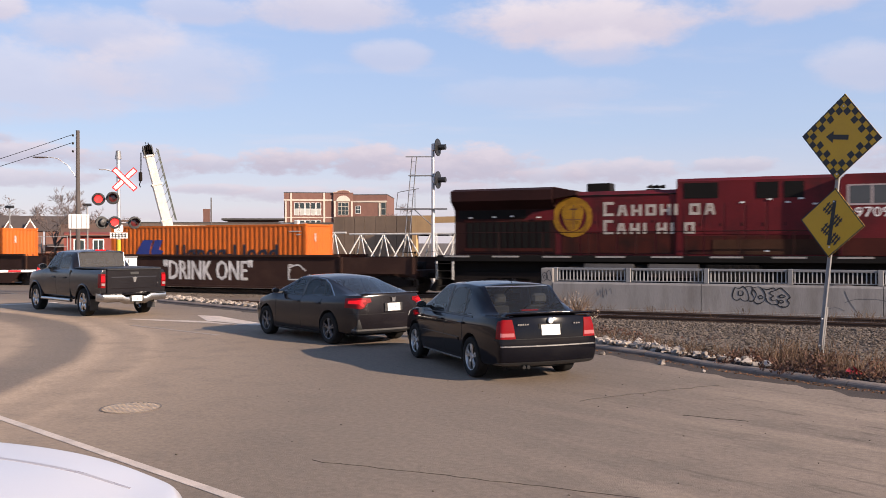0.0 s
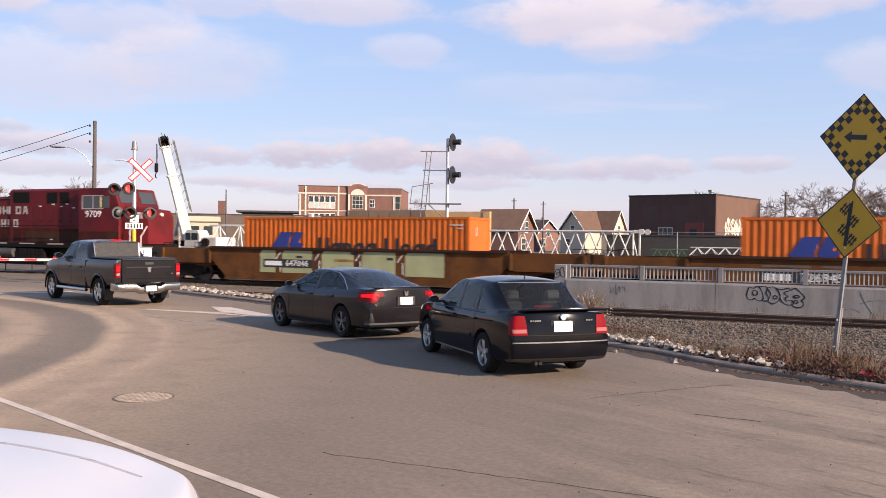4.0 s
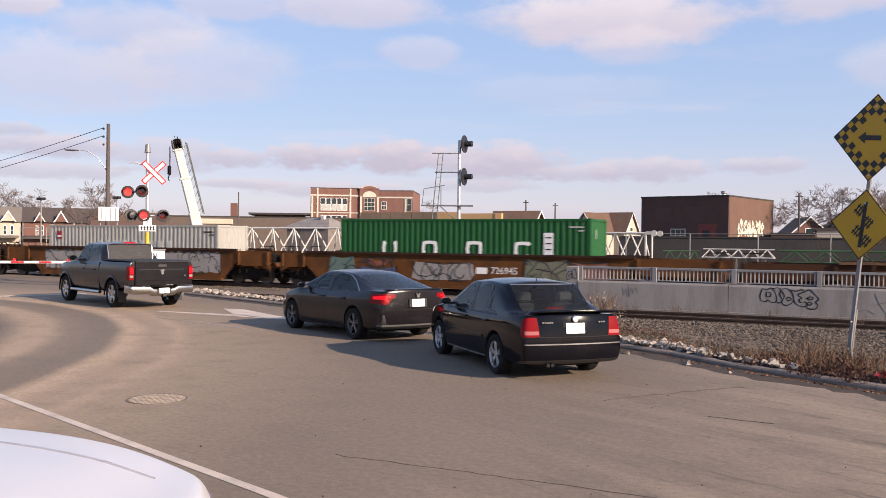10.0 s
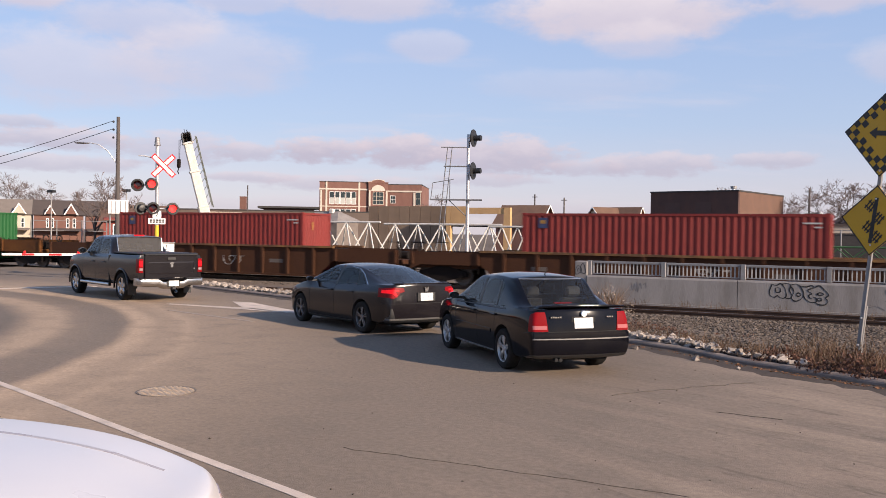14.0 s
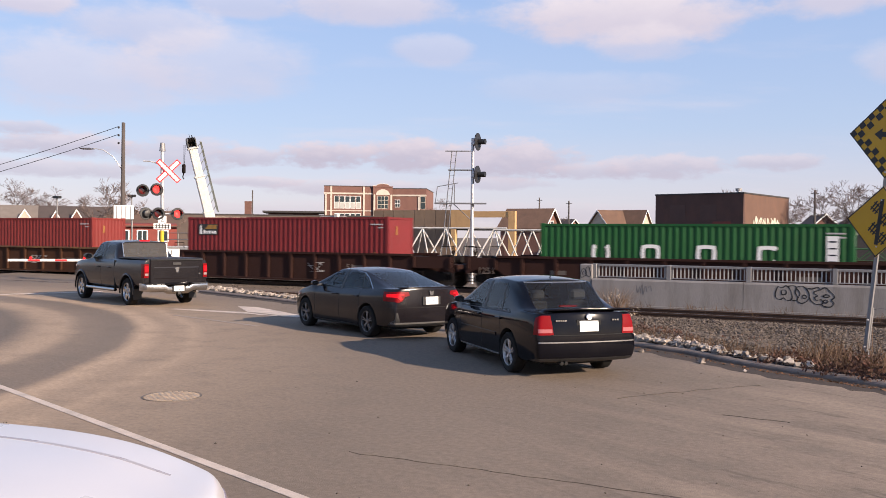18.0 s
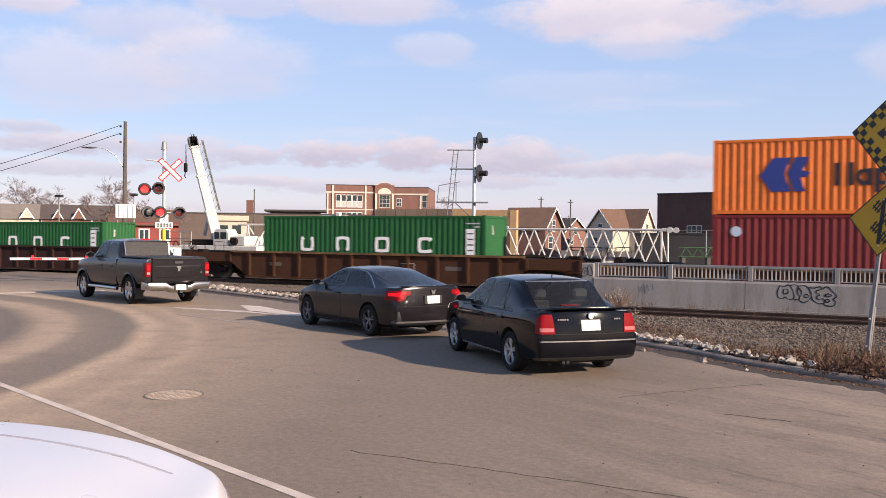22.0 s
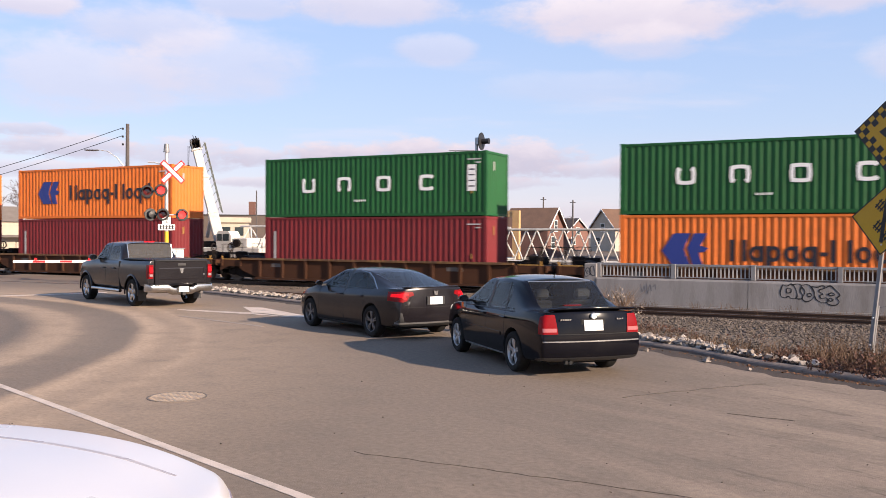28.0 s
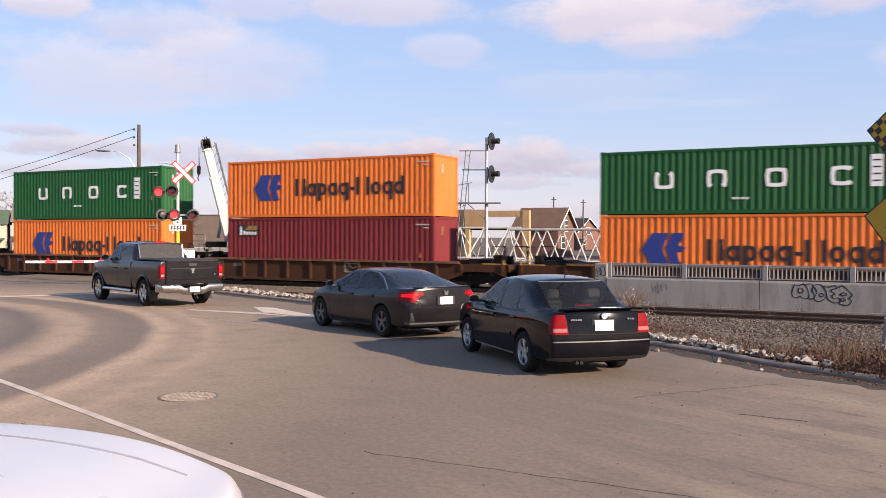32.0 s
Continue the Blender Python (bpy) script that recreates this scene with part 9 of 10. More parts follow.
part("boom_extension", Geo().box(-0.26, 0.26, -0.30, 0.30, L_ * 0.30, L_ * 0.66, m=boom_m, c=0.04), white_steel, crane)
part("boom_extension", Geo().box(-0.23, 0.23, -0.27, 0.27, L_ * 0.66, L_ - 0.3, m=boom_m, c=0.04), white_steel, crane)
for z in (L_ * 0.30, L_ * 0.66, L_ - 0.35):
    part("boom_collar", Geo().box(-0.31, 0.31, -0.36, 0.36, z - 0.06, z + 0.06, m=boom_m, c=0.02), white_steel, crane)
for z in (L_ * 0.35, L_ * 0.48, L_ * 0.60):
    part("boom_bracket", Geo().box(-0.62, -0.40, -0.15, 0.15, z - 0.12, z + 0.12, m=boom_m, c=0.03), steel_dark, crane)
head = part("boom_head", Geo().prism([(-0.30, L_ - 0.4), (0.30, L_ - 0.4), (0.46, L_ + 0.15), (0.25, L_ + 0.36), (-0.30, L_ + 0.22), (-0.55, L_ + 0.05)], -0.30, -0.24).prism([(-0.30, L_ - 0.4), (0.30, L_ - 0.4), (0.46, L_ + 0.15), (0.25, L_ + 0.36), (-0.30, L_ + 0.22), (-0.55, L_ + 0.05)], 0.24, 0.30), surf("boom_head_grey", (0.10, 0.10, 0.095), rough=0.6, var=0.3, scale=5), crane, "grey sheave head plates", m=boom_m)
for x, z, r in ((-0.42, L_ + 0.05, 0.24), (0.26, L_ + 0.2, 0.2), (0.0, L_ - 0.1, 0.18)):
    for y in (-0.14, 0.0, 0.14):
        part("sheave", Geo().revolve([(0.04, -0.05), (r, -0.05), (r - 0.05, 0.0), (r, 0.05), (0.04, 0.05)], 18, "y"), steel_dark, head, m=pose(x, y, z))
part("head_spike", Geo().tube((-0.1, 0, L_ + 0.25), (-0.1, 0, L_ + 0.62), 0.02, n=6).tube((0.35, 0.1, L_ + 0.2), (0.42, 0.1, L_ + 0.5), 0.03, n=6), steel_dark, head)
jib_m = surf("grey_jib", (0.10, 0.11, 0.10), rough=0.6)
side = Vector((0.72, 0.69, 0.0))
step = (L_ - 2.4) / 8
for k in range(9):
    z, z2 = 2.0 + k * step, 2.0 + (k + 1) * step
    for y in (-0.2, 0.2):
        part("jib_lacing", Geo().tube(boom_m @ Vector((0, y, z)) + side * 0.40, boom_m @ Vector((0, 0, z2)) + side * 0.68, 0.022, n=6), jib_m, crane)
for y, off in ((-0.2, 0.40), (0.2, 0.40), (0.0, 0.68)):
    part("jib_chord", Geo().tube(boom_m @ Vector((0, y, 2.0)) + side * off, boom_m @ Vector((0, y, 2.0 + 9 * step)) + side * off, 0.032, n=6), jib_m, crane)
part("luffing_ram", Geo().tube((-0.9, 0.0, 2.4), tuple(boom_m @ Vector((-0.3, 0, ax.length * 0.3))), 0.12, n=12), white_steel, crane)
hk = b1 + Vector((-0.55, -0.1, -0.1))
part("hoist_rope", Geo().tube(hk, hk - Vector((0, 0, 1.3)), 0.02, n=5).tube(hk + Vector((0.12, 0, 0)), hk + Vector((0.06, 0, -1.3)), 0.015, n=5), trim_black, crane)
part("hook_block", Geo().box(hk.x - 0.12, hk.x + 0.12, hk.y - 0.1, hk.y + 0.1, hk.z - 1.9, hk.z - 1.3, c=0.05).pipe([hk - Vector((0, 0, 1.9)), hk - Vector((0.1, 0, 2.15)), hk - Vector((0.0, 0, 2.3))], 0.035, 6), steel_dark, crane)

# white board and small box on posts by the crossing
bx = thing("signal_cabin", "white ribbed metal signal box on posts", "equipment box", pose(-41.9, 39.8, -0.4, 0, 0, 46))
part("box", Geo().box(-0.58, 0.58, -0.3, 0.3, 3.4, 4.25, c=0.02), sign_white, bx)
for k in range(4):
    part("rib", Geo().box(-0.42 + k * 0.27, -0.38 + k * 0.27, -0.33, -0.302, 3.44, 4.2), galv, bx)
for x in (-0.6, 0.6):
    part("leg", Geo().tube((x * 0.8, 0, 0), (x * 0.8, 0, 3.4), 0.05, n=8), galv, bx)

hd = thing("dark_yard_wall", "low dark weathered block wall behind the fence", "wall", pose(-16, 62, -0.4))
dk = surf("dark_block", (0.05, 0.045, 0.043), rough=0.9, var=0.3, scale=0.5, grain=6)
for i in range(9):
    part("block_panel", Geo().box(i * 2.2, i * 2.2 + 2.19, 0, 0.25, 0, 2.75), dk, hd)
part("coping", Geo().box(0, 19.8, -0.04, 0.29, 2.752, 2.85), roof_tar, hd)

# chain-link fence
fence = thing("chain_fence", "grey chain-link yard fence with steel posts", "fence", pose(0, 0, 0))
for x in range(-14, 12, 4):
    part("post", Geo().tube((x, 56, -0.4), (x, 56, 2.6), 0.04, n=8), galv, fence)
part("top_rail", Geo().tube((-14, 56, 2.58), (10, 56, 2.58), 0.025, n=6), galv, fence)


# ---------------------------------------------------------------- trees and scrub
bark = surf("bare_bark", (0.105, 0.080, 0.068), rough=0.95, var=0.25, scale=4)
twig_m = surf("thin_twigs", (0.16, 0.118, 0.105), rough=0.95, var=0.2)


def bare_tree(x, y, h, seed, label="bare leafless winter tree with fine twigs", base=-0.4, reach=0.0):
    rnd = random.Random(seed)
    t = thing("bare_tree", label, "tree", pose(x, y, base, 0, 0, rnd.uniform(0, 360)))
    trunk, limbs, twigs = Geo(), Geo(), Geo()

    segs = []

    def grow(p, d, ln, r, depth):
        q = p + d * ln
        segs.append((p, q, r, depth))
        if depth >= 6:
            return
        for k in range(5 if depth == 0 else 3 if depth < 5 else 4):
            nd = (d * 0.85 + Vector((rnd.uniform(-1, 1), rnd.uniform(-1, 1), rnd.uniform(-0.30, 0.40))) * (1.0 if depth < 3 else 0.85)).normalized()
            grow(p + d * ln * rnd.uniform(0.55, 1.0), nd, ln * rnd.uniform(0.58, 0.80), r * 0.54, depth + 1)

    grow(Vector((0, 0, 0)), Vector((0, 0, 1)), 0.30, 0.017, 0)
    zoom = h / max(q.z for _, q, _, _ in segs)
    wide = reach / max(math.hypot(q.x, q.y) for _, q, _, _ in segs) if reach else zoom
    fit_ = Matrix.Diagonal((wide, wide, zoom))
    for p, q, r, depth in segs:
        (trunk if depth == 0 else limbs if depth < 4 else twigs).tube(fit_ @ p, fit_ @ q, max(0.009 + 0.00006 * y, r * h), max(0.006 + 0.00005 * y, r * h * 0.65), n=7 if depth < 2 else 3, caps=False)
    buds = Geo()
    for p, q, r, depth in segs:
        if depth == 6 and rnd.random() < 0.25:
            e = Euler((rnd.uniform(-1.5, 1.5), rnd.uniform(-1.5, 1.5), rnd.uniform(0, 6.3))).to_matrix()
            w_ = h * rnd.uniform(0.003, 0.006)
            buds.add([fit_ @ q + e @ Vector(o_) for o_ in ((-w_, 0, 0), (0, -w_, 0), (w_, 0, 0), (0, w_, 0))], [(0, 1, 2, 3)])
    tagged(part("seed_clusters", buds, bark, t, "small dry seed clusters"), kind="stuff")
    part("trunk", trunk, bark, t)
    part("branching", limbs, bark, t)
    tagged(part("twig_spray", twigs, twig_m, t), kind="stuff")


for i, (x, y, h) in enumerate(((-59.3, 53.8, 7.4), (-56.2, 57.0, 5.6), (-128, 98, 11.5), (-124, 103, 10.5), (-5.0, 110, 9.4), (-1.8, 112, 9.8), (1.0, 111, 9.0), (5.0, 112, 10), (-60, 165, 8), (-26, 170, 12), (-18, 175, 11), (-28, 165, 10.5), (16, 128, 12), (-125, 85, 10), (-76, 150, 10))):
    bare_tree(x, y, h, 40 + i, reach=4.3 if i == 0 else 0.0)

straw = surf("dry_grass", (0.175, 0.105, 0.06), rough=0.95, var=0.3, per_island=0.35, bump=0)


def grass(name, places, label):
    vs, fs = [], []
    for x, y, z, h, n in places:
        for _ in range(n):
            a = random.uniform(0, 6.28)
            px, py = x + random.gauss(0, 0.10), y + random.gauss(0, 0.10)
            lx_, ly = math.cos(a) * h * random.uniform(0.2, 1.0), math.sin(a) * h * random.uniform(0.2, 1.0)
            hh = h * random.uniform(0.5, 1.1)
            w = 0.004
            o = len(vs)
            vs += [(px - w, py, z), (px + w, py, z), (px + lx_ * 0.5 + w, py + ly * 0.5, z + hh * 0.6), (px + lx_ * 0.5 - w, py + ly * 0.5, z + hh * 0.6), (px + lx_, py + ly, z + hh)]
            fs += [(o, o + 1, o + 2, o + 3), (o + 3, o + 2, o + 4)]
    me = mesh(name, vs, fs)
    me.materials.append(straw)
    return thing(name, label, "dry grass", kind="stuff", data=me)


spots = []
for _ in range(420):
    x = random.uniform(-24, 3.0)
    y = kerb_y(x) + 0.35 + abs(random.gauss(0, 0.9))
    spots.append((x, y, verge_z(x, y), random.uniform(0.10, 0.26), 8))
for _ in range(46):
    x = random.gauss(-0.3, 0.7)
    y = kerb_y(x) + random.uniform(0.5, 2.3)
    spots.append((x, y, verge_z(x, y), random.uniform(0.15, 0.6), 9))
for _ in range(170):
    x = random.uniform(-20, 3)
    spots.append((x, 28.2 - abs(random.gauss(0, 0.8)), -0.2, random.uniform(0.15, 0.4), 8))
for _ in range(14):
    spots.append((-6.9 + random.gauss(0, 0.3), 24.6 + random.gauss(0, 0.3), -0.15, 0.9, 14))
# leaf litter in the gutter and among the weeds
leaf_m = surf("dead_leaf", (0.16, 0.075, 0.035), rough=0.9, var=0.3, per_island=0.5, bump=0)
vs, fs = [], []
for k in range(2600):
    x = random.gauss(-0.2, 1.3) if k % 2 else random.uniform(-7.0, 3.0)
    d = random.uniform(0.25, 1.4) if k % 3 else random.uniform(-0.28, -0.02)
    y = kerb_y(x) + d
    z = verge_z(x, y) + 0.02 if d > 0 else 0.008
    e = Euler((random.uniform(-0.7, 0.7), random.uniform(-0.7, 0.7), random.uniform(0, 6.28))).to_matrix()
    s_ = random.uniform(0.012, 0.035)
    o = len(vs)
    vs += [tuple(Vector((x, y, z)) + e @ Vector(p)) for p in ((-s_, 0, 0), (0, -s_ * 0.6, 0.004), (s_, 0, 0), (0, s_ * 0.6, 0.004))]
    fs.append((o, o + 1, o + 2, o + 3))
me = mesh("leaf_litter", vs, fs)
me.materials.append(leaf_m)
thing("leaf_litter", "scattered dead brown leaves by the kerb", "leaves", kind="stuff", data=me)
grass("dry_grass", spots, "brown dry weeds and grass along the kerb and wall")

# low red-brown scrub by the sign post and a pale withered plant by the wall end
def scrub(name, clumps, material, label):
    vs, fs = [], []
    for x, y, z, rad, high, n in clumps:
        for _ in range(n):
            a, d = random.uniform(0, 6.28), rad * math.sqrt(random.random())
            u = random.random() ** 1.6
            p = Vector((x + d * math.cos(a), y + d * math.sin(a), z + high * u * (1 - 0.6 * (d / rad) ** 2)))
            e = Euler((random.uniform(-1.4, 1.4), random.uniform(-1.4, 1.4), random.uniform(0, 6.28))).to_matrix()
            s_ = random.uniform(0.014, 0.034)
            o = len(vs)
            vs += [tuple(p + e @ Vector(q)) for q in ((-s_, 0, 0), (0, -s_ * 0.55, 0.004), (s_, 0, 0), (0, s_ * 0.55, 0.004))]
            fs.append((o, o + 1, o + 2, o + 3))
    me = mesh(name, vs, fs)
    me.materials.append(material)
    return thing(name, label, "scrub", kind="stuff", data=me)


heaps = []
for _ in range(15):
    x = random.gauss(-0.2, 0.9)
    y = kerb_y(x) + random.uniform(0.35, 1.5)
    heaps.append((x, y, verge_z(x, y), random.uniform(0.15, 0.4), random.uniform(0.1, 0.34), 150))
for _ in range(40):
    x = random.uniform(-9, 2)
    y = kerb_y(x) + random.uniform(0.6, 4.0)
    heaps.append((x, y, verge_z(x, y), random.uniform(0.15, 0.45), random.uniform(0.05, 0.14), 60))
for _ in range(16):
    x = random.uniform(-2.4, 1.6)
    y = kerb_y(x) + random.uniform(0.3, 0.9)
    heaps.append((x, y, verge_z(x, y) - 0.02, random.uniform(0.2, 0.4), random.uniform(0.06, 0.16), 170))
scrub("low_scrub", heaps, surf("red_brown_leaf", (0.088, 0.040, 0.026), rough=0.9, var=0.3, per_island=0.5, bump=0), "low red-brown withered scrub behind the kerb")
clods = lambda: (lambda x: (x, kerb_y(x) + 0.26 + abs(random.gauss(0, 0.3)), 0.085))(random.uniform(-3.0, 3.0))
stones("soil_clods", 900, clods, 0.06, surf("dark_soil", (0.040, 0.030, 0.026), rough=0.95, var=0.3, per_island=0.5, spec=0.2), "dark broken soil and slate behind the kerb", "soil")
scrap = Geo()
for k in range(9):
    e = Euler((random.uniform(-1.2, 1.2), random.uniform(-1.2, 1.2), random.uniform(0, 6.28))).to_matrix()
    o = Vector((random.gauss(0, 0.05), random.gauss(0, 0.04), 0.05 + random.uniform(0, 0.07)))
    w_ = random.uniform(0.03, 0.07)
    scrap.add([o + e @ Vector(q) for q in ((-w_, -w_, 0), (w_, -w_ * 0.7, 0.02), (w_ * 0.8, w_, -0.01), (-w_ * 0.7, w_ * 0.8, 0.015))], [(0, 1, 2, 3)])
solid("litter", scrap, surf("red_wrapper", (0.42, 0.03, 0.035), rough=0.45, var=0.3), "crumpled red wrapper lying in the weeds", "litter", m=pose(0.22, 14.35, 0.06))
scrub("withered_plant", [(-6.9, 24.6, -0.1, 0.35, 0.9, 160), (-6.5, 24.9, -0.1, 0.3, 0.6, 90), (-7.3, 24.4, -0.1, 0.25, 0.5, 60)], surf("pale_withered_leaf", (0.42, 0.33, 0.25), rough=0.9, var=0.3, per_island=0.35, bump=0), "pale withered plant by the wall end")

def on_road():
    x = random.uniform(-9, 3)
    return x, random.uniform(5.0, min(15.0, kerb_y(x) - 0.5)), 0.004


stones("road_grit", 70, on_road, 0.011, gravel_m, "scattered small stones on the asphalt", "grit")
stones("gutter_stones", 10, lambda: (lambda x: (x, kerb_y(x) - random.uniform(0.1, 0.7), 0.02))(random.uniform(-14, 1.5)), 0.06, rock_m, "loose pale stones in the gutter", "rocks")

# ---------------------------------------------------------------- scrawls on the parapet
ink = surf("black_marker", (0.012, 0.012, 0.014), rough=0.6)


def doodle(x0, z0, x1, z1, loops, r, face=WY):
    """Round bulging outlines in spray paint on the wall face."""
    g = Geo()
    w = (x1 - x0) / loops
    for i in range(loops):
        cx, cz = x0 + (i + 0.5) * w, (z0 + z1) / 2 + random.uniform(-0.03, 0.03)
        f1, f2 = random.uniform(0, 6), random.uniform(0, 6)
        rings = [(0.62, 26, 1.0)]
        if i % 2 == 0:
            rings.append((0.2, 12, 0.7))
        for size, n, part_of in rings:
            pts = []
            for k in range(n + 1):
                a = f1 + k / n * 2 * math.pi * part_of
                rad = 1 + 0.16 * math.sin(2 * a + f1) + 0.12 * math.sin(3 * a + f2)
                pts.append((cx + math.cos(a) * w * size * rad, cz + math.sin(a) * (z1 - z0) * 0.78 * size * rad))
            rr = []
            for k, p in enumerate(pts):
                q0, q1 = pts[max(0, k - 1)], pts[min(len(pts) - 1, k + 1)]
                d = Vector((q1[0] - q0[0], q1[1] - q0[1])).normalized()
                nx, nz = -d.y * r, d.x * r
                y = face - 0.005 - 0.0004 * i
                rr.append([(p[0] - nx, y, p[1] - nz), (p[0] + nx, y, p[1] + nz), (p[0] + nx, face + 0.002, p[1] + nz), (p[0] - nx, face + 0.002, p[1] - nz)])
            g.loft(rr)
    return g




def brush(strokes, x0, z0, w, h, r, face):
    """Smooth sprayed strokes; each runs through a few points given in a unit square."""
    g = Geo()
    for n_, pts in enumerate(strokes):
        P_ = [Vector((x0 + a * w, z0 + b * h)) for a, b in pts]
        fine = []
        for i in range(len(P_) - 1):
            a, b, c, d = P_[max(i - 1, 0)], P_[i], P_[i + 1], P_[min(i + 2, len(P_) - 1)]
            for k in range(6):
                t = k / 6
                fine.append(0.5 * (2 * b + (c - a) * t + (2 * a - 5 * b + 4 * c - d) * t * t + (3 * b - a - 3 * c + d) * t ** 3))
        fine.append(P_[-1])
        rr = []
        for k, p in enumerate(fine):
            d = (fine[min(k + 1, len(fine) - 1)] - fine[max(k - 1, 0)]).normalized()
            q = r * (0.8 + 0.35 * math.sin(k * 0.37 + n_))
            y = face - 0.005 - 0.0005 * n_
            rr.append([(p.x + d.y * q, y, p.y - d.x * q), (p.x - d.y * q, y, p.y + d.x * q), (p.x - d.y * q, face + 0.002, p.y + d.x * q), (p.x + d.y * q, face + 0.002, p.y - d.x * q)])
        g.loft(rr)
    return g


TAG = [
    [(0.04, 0.94), (0.0, 0.60), (0.02, 0.36), (0.09, 0.30), (0.14, 0.38), (0.19, 0.28), (0.26, 0.28), (0.29, 0.44), (0.26, 0.78), (0.19, 1.0), (0.12, 0.90), (0.04, 0.96)],
    [(0.11, 0.55), (0.11, 0.76), (0.18, 0.76), (0.18, 0.58), (0.11, 0.54)],
    [(0.21, 0.97), (0.31, 1.02), (0.36, 0.92), (0.34, 0.68), (0.38, 0.46), (0.36, 0.28), (0.29, 0.27)],
    [(0.38, 0.96), (0.47, 1.0), (0.55, 0.78), (0.58, 0.50), (0.54, 0.26), (0.45, 0.14), (0.38, 0.28), (0.42, 0.62), (0.37, 0.86)],
    [(0.47, 0.40), (0.46, 0.50), (0.50, 0.56), (0.54, 0.48), (0.51, 0.40), (0.47, 0.41)],
    [(0.52, 0.92), (0.62, 0.88), (0.72, 0.96), (0.75, 0.84), (0.67, 0.76), (0.66, 0.66), (0.72, 0.55), (0.67, 0.46), (0.70, 0.32), (0.78, 0.36), (0.80, 0.16), (0.70, 0.12), (0.61, 0.28), (0.58, 0.46)],
    [(0.76, 0.84), (0.84, 0.96), (0.93, 0.76), (1.0, 0.52), (0.95, 0.36), (0.99, 0.20), (0.94, 0.02), (0.84, 0.02), (0.77, 0.14)],
    [(0.80, 0.52), (0.86, 0.62), (0.92, 0.54), (0.86, 0.48), (0.80, 0.53)],
    [(0.81, 0.28), (0.85, 0.36), (0.89, 0.28), (0.85, 0.20), (0.81, 0.27)],
]
part("graffiti_tag", brush(TAG, -2.98, 0.10, 1.66, 0.60, 0.017, WY), ink, wall_p, "black bubble-letter tag")
faint_ink = surf("faded_marker", (0.10, 0.10, 0.11), rough=0.7)
part("graffiti_line", brush([[(0.0, 1.0), (0.1, 0.55), (0.3, 0.0)], [(0.0, 0.45), (0.3, 0.62), (0.8, 0.62), (1.0, 0.55)], [(-0.5, 0.1), (-0.2, 0.2), (0.0, 0.05)]], 0.18, 0.0, 1.1, 0.62, 0.010, WY), faint_ink, wall_p, "faded black sprayed line")
part("graffiti_tag", brush([[(0.0, 0.9), (0.1, 0.2), (0.25, 0.8), (0.3, 0.1)], [(0.4, 1.0), (0.45, 0.0), (0.6, 0.9), (0.7, 0.3)], [(0.8, 0.7), (0.95, 0.9), (1.0, 0.4)]], -7.25, 0.26, 0.5, 0.34, 0.007, WY), faint_ink, wall_p, "thin black tag")
part("graffiti_tag", doodle(X0 - 0.38, 0.78, X0 - 0.06, 1.08, 2, 0.010, WY + 0.02), ink, wall_p, "small black tag on the end block")


# ---------------------------------------------------------------- yard masts, lamps and sheds
def mast(x, y, z, r, label, lamp=False, arm=True, base=-0.4):
    p = thing("yard_mast", label, "pole", pose(x, y, base))
    part("pole", Geo().tube((0, 0, 0), (0, 0, z - base), r * 1.3, r, n=8), galv if lamp else wood_pole, p)
    if lamp:
        part("lamp_head", Geo().box(-0.35, 0.35, -0.18, 0.18, z - base - 0.05, z - base + 0.16, c=0.03), trim_black, p)
    elif arm:
        part("cross_arm", Geo().box(-0.5, 0.5, -0.05, 0.05, z - base - 0.5, z - base - 0.4), wood_pole, p)
    return p


mast(-68.89, 85.75, 7.6, 0.07, "thin weathered yard mast", arm=False)
mast(-61.46, 51.21, 5.05, 0.05, "yard lamp post with square black head", True)
mast(-57.5, 55.5, 5.3, 0.05, "yard lamp post with square black head", True)
mast(-52.28, 140.6, 8.9, 0.12, "far wooden utility pole")
mast(-47.64, 142.23, 8.4, 0.12, "far wooden utility pole")
mast(-8.0, 120.0, 8.4, 0.12, "far wooden utility pole")
mast(-12.5, 118.0, 7.6, 0.12, "far wooden utility pole")
beige = thing("beige_shed", "low beige flat-roofed yard shed", "shed", pose(-56.0, 63.97, -0.4, 0, 0, 39))
part("shed_wall", Geo().box(0, 2.9, 0, 4, 0, 3.7), stucco, beige)
part("shed_roof", Geo().box(-0.2, 3.1, -0.2, 4.2, 3.702, 4.2, c=0.04), surf("beige_fascia", (0.50, 0.43, 0.33), rough=0.8, var=0.15), beige)
for k in range(2):
    part("shed_window", Geo().box(0.4 + k * 1.2, 1.2 + k * 1.2, -0.03, -0.003, 2.5, 3.3), pane, beige)
# grey hipped shed behind the boom sections
hip_wall = surf("grey_plank_wall", (0.16, 0.135, 0.12), rough=0.9, var=0.25, scale=2, grain=25)
hip_roof = surf("grey_tarp_roof", (0.21, 0.19, 0.175), rough=0.85, var=0.3, scale=1.5, grain=12, bump=0.3)
hip = thing("hipped_shed", "low grey shed with a hipped tarpaulin roof", "shed", pose(-48.96, 68, -0.4))
for a, b in ((0.0, 1.4), (1.44, 2.9), (2.94, 4.54)):
    part("wall_panel", Geo().box(a, b, 0, 0.12, 0, 3.45), hip_wall, hip)
part("back_wall", Geo().box(0, 4.54, 3.6, 3.72, 0, 3.45), hip_wall, hip)
for a in (0, 4.42):
    part("end_wall", Geo().box(a, a + 0.12, 0.122, 3.598, 0, 3.45), hip_wall, hip)
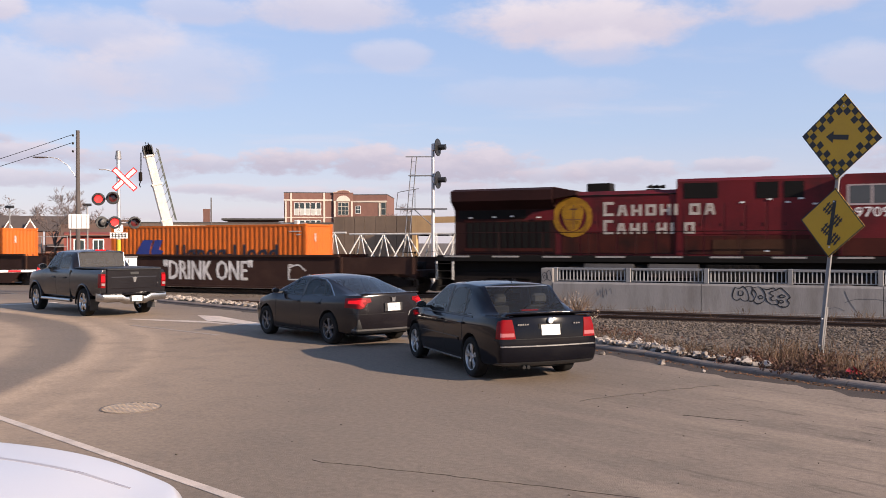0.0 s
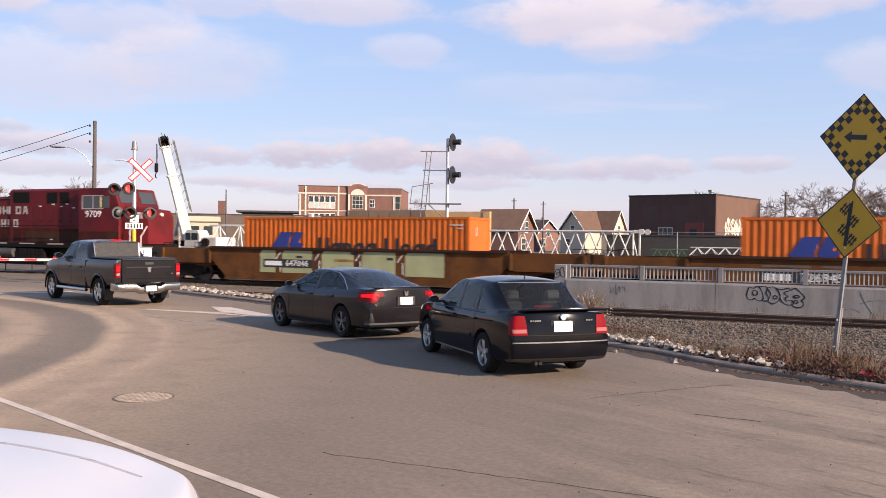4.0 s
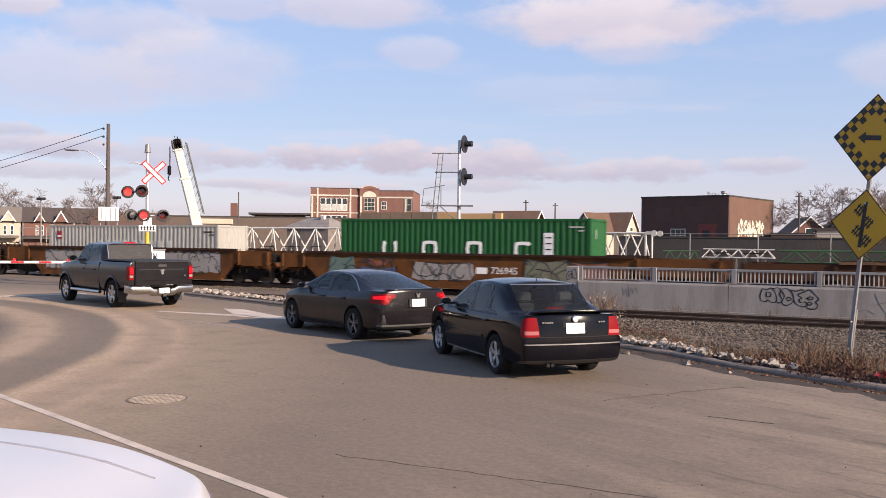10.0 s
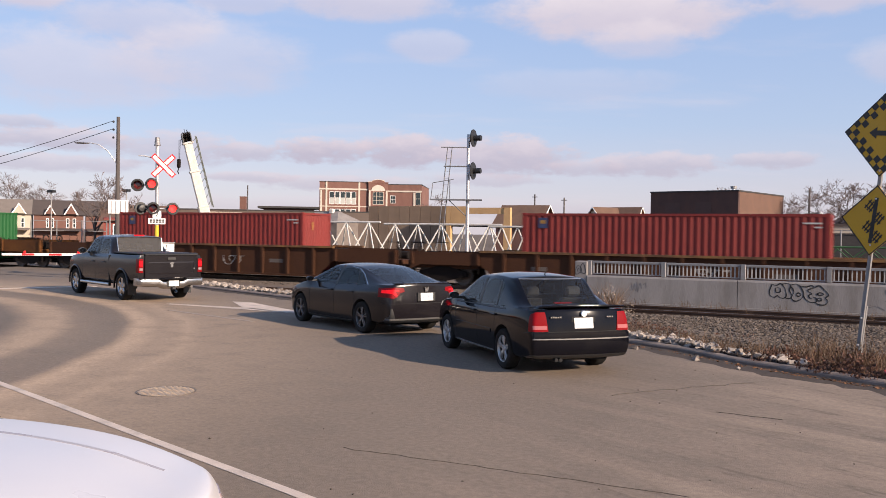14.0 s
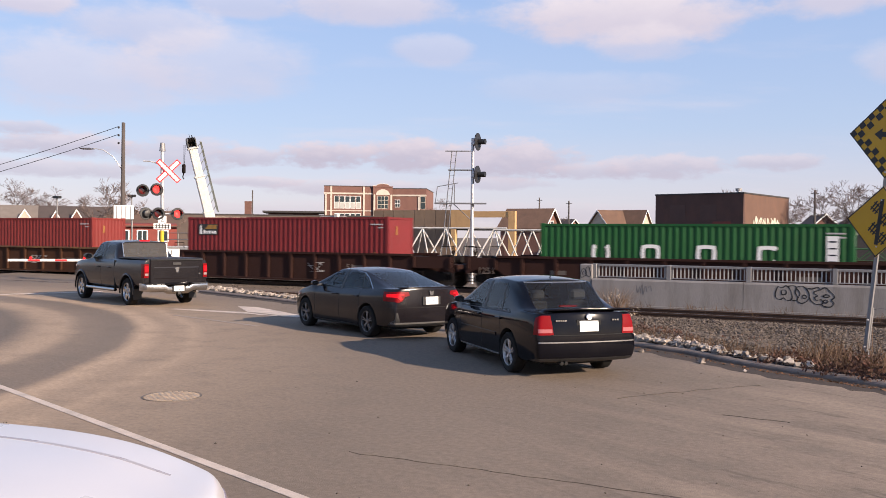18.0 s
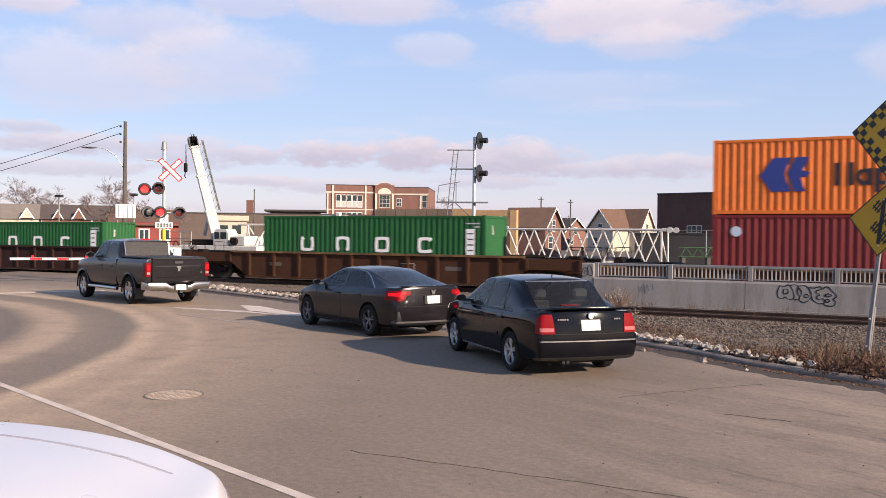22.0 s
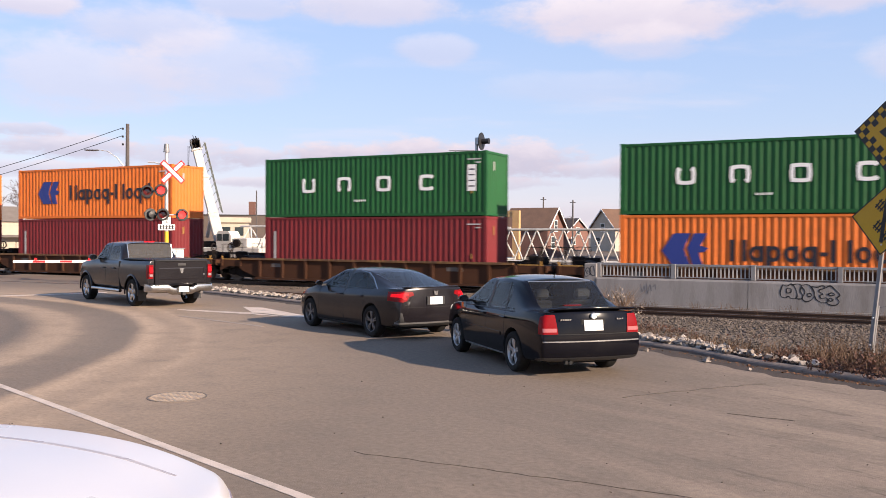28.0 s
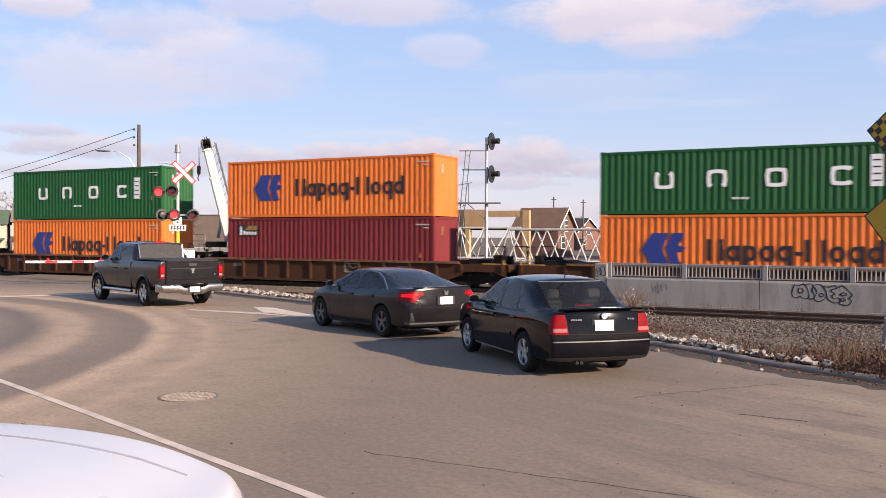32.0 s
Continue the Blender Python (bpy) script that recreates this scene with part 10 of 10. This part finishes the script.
part("roof", Geo().loft([[(-0.2, -0.2, 3.455), (4.74, -0.2, 3.455), (4.74, 3.92, 3.455), (-0.2, 3.92, 3.455)], [(-0.2, -0.2, 3.52), (4.74, -0.2, 3.52), (4.74, 3.92, 3.52), (-0.2, 3.92, 3.52)], [(1.1, 1.7, 4.35), (3.6, 1.7, 4.4), (3.6, 2.0, 4.4), (1.1, 2.0, 4.35)]]), hip_roof, hip, "sagging grey tarpaulin roof")
part("roof_vent", Geo().box(2.9, 3.3, 1.2, 1.6, 4.2, 4.6, c=0.03), white_steel, hip)
gb = thing("relay_box", "white relay box covered in black scrawls", "equipment box", pose(-29.7, 31.1, -0.3, 0, 0, 44))
part("cabinet", Geo().box(-0.36, 0.36, -0.25, 0.25, 0.0, 1.75, c=0.03), sign_white, gb)
part("cabinet_roof", Geo().box(-0.40, 0.40, -0.29, 0.29, 1.752, 1.80), galv, gb)
g = Geo()
for k in range(9):
    q = Matrix.Translation((random.uniform(-0.22, 0.22), -0.252, random.uniform(1.0, 1.6))) @ Matrix.Rotation(random.uniform(0, 3.1), 4, "Y")
    g.box(-0.1, 0.1, -0.002 - 0.0004 * k, 0.0, -0.015, 0.015, m=q)
tagged(part("scrawl", g, ink, gb, "black sprayed scrawls"), kind="stuff")

fence2 = thing("yard_fence", "grey steel yard fence by the crossing", "fence", pose(-48.4, 38.8, -0.4, 0, 0, 49))
for k in range(4):
    part("post", Geo().tube((k * 1.5, 0, 0), (k * 1.5, 0, 3.0), 0.035, n=8), galv, fence2)
for z in (1.6, 2.3, 2.95):
    part("rail", Geo().tube((0, 0, z), (4.5, 0, z), 0.022, n=6), galv, fence2)


# ---------------------------------------------------------------- movement
def motions():
    for ob, s, y, z in TRAIN:
        walk(ob, [(t, pose(s - run(t), y, z)) for t in (0, 4, 8, 12, 16, 20, 24, 28, 32)])
    # the crossing lamps take turns: each lens disc turns over between its lit and its dark face
    beat, first = 0.5475, 6.385
    for disc, phase in LAMPS:
        k0 = math.floor((0 - first) / beat)
        turn = 0.0 if (k0 + phase) % 2 == 0 else 180.0
        rows = [(0.0, turn)]
        k = k0 + 1
        while first + k * beat < 31.85:
            t = first + k * beat + (0.03 if k % 2 else 0.0)
            if t > 0.1:
                rows += [(t - 0.045, turn), (t - 0.015, turn + 60), (t + 0.015, turn + 120), (t + 0.045, turn + 180)]
                turn += 180
            k += 1
        rows.append((32.0, turn))
        walk(disc, [(t, pose(0, 0, 0, 0, 0, a)) for t, a in rows])
    # rolling wheels
    for ob, x, r in WHEELS:
        m0 = ob.matrix_basis.translation.copy()
        walk(ob, [(k / 15, Matrix.Translation(m0) @ Matrix.Rotation(-9.583 * k / 15 / 0.457, 4, "Y")) for k in range(481)])


motions()
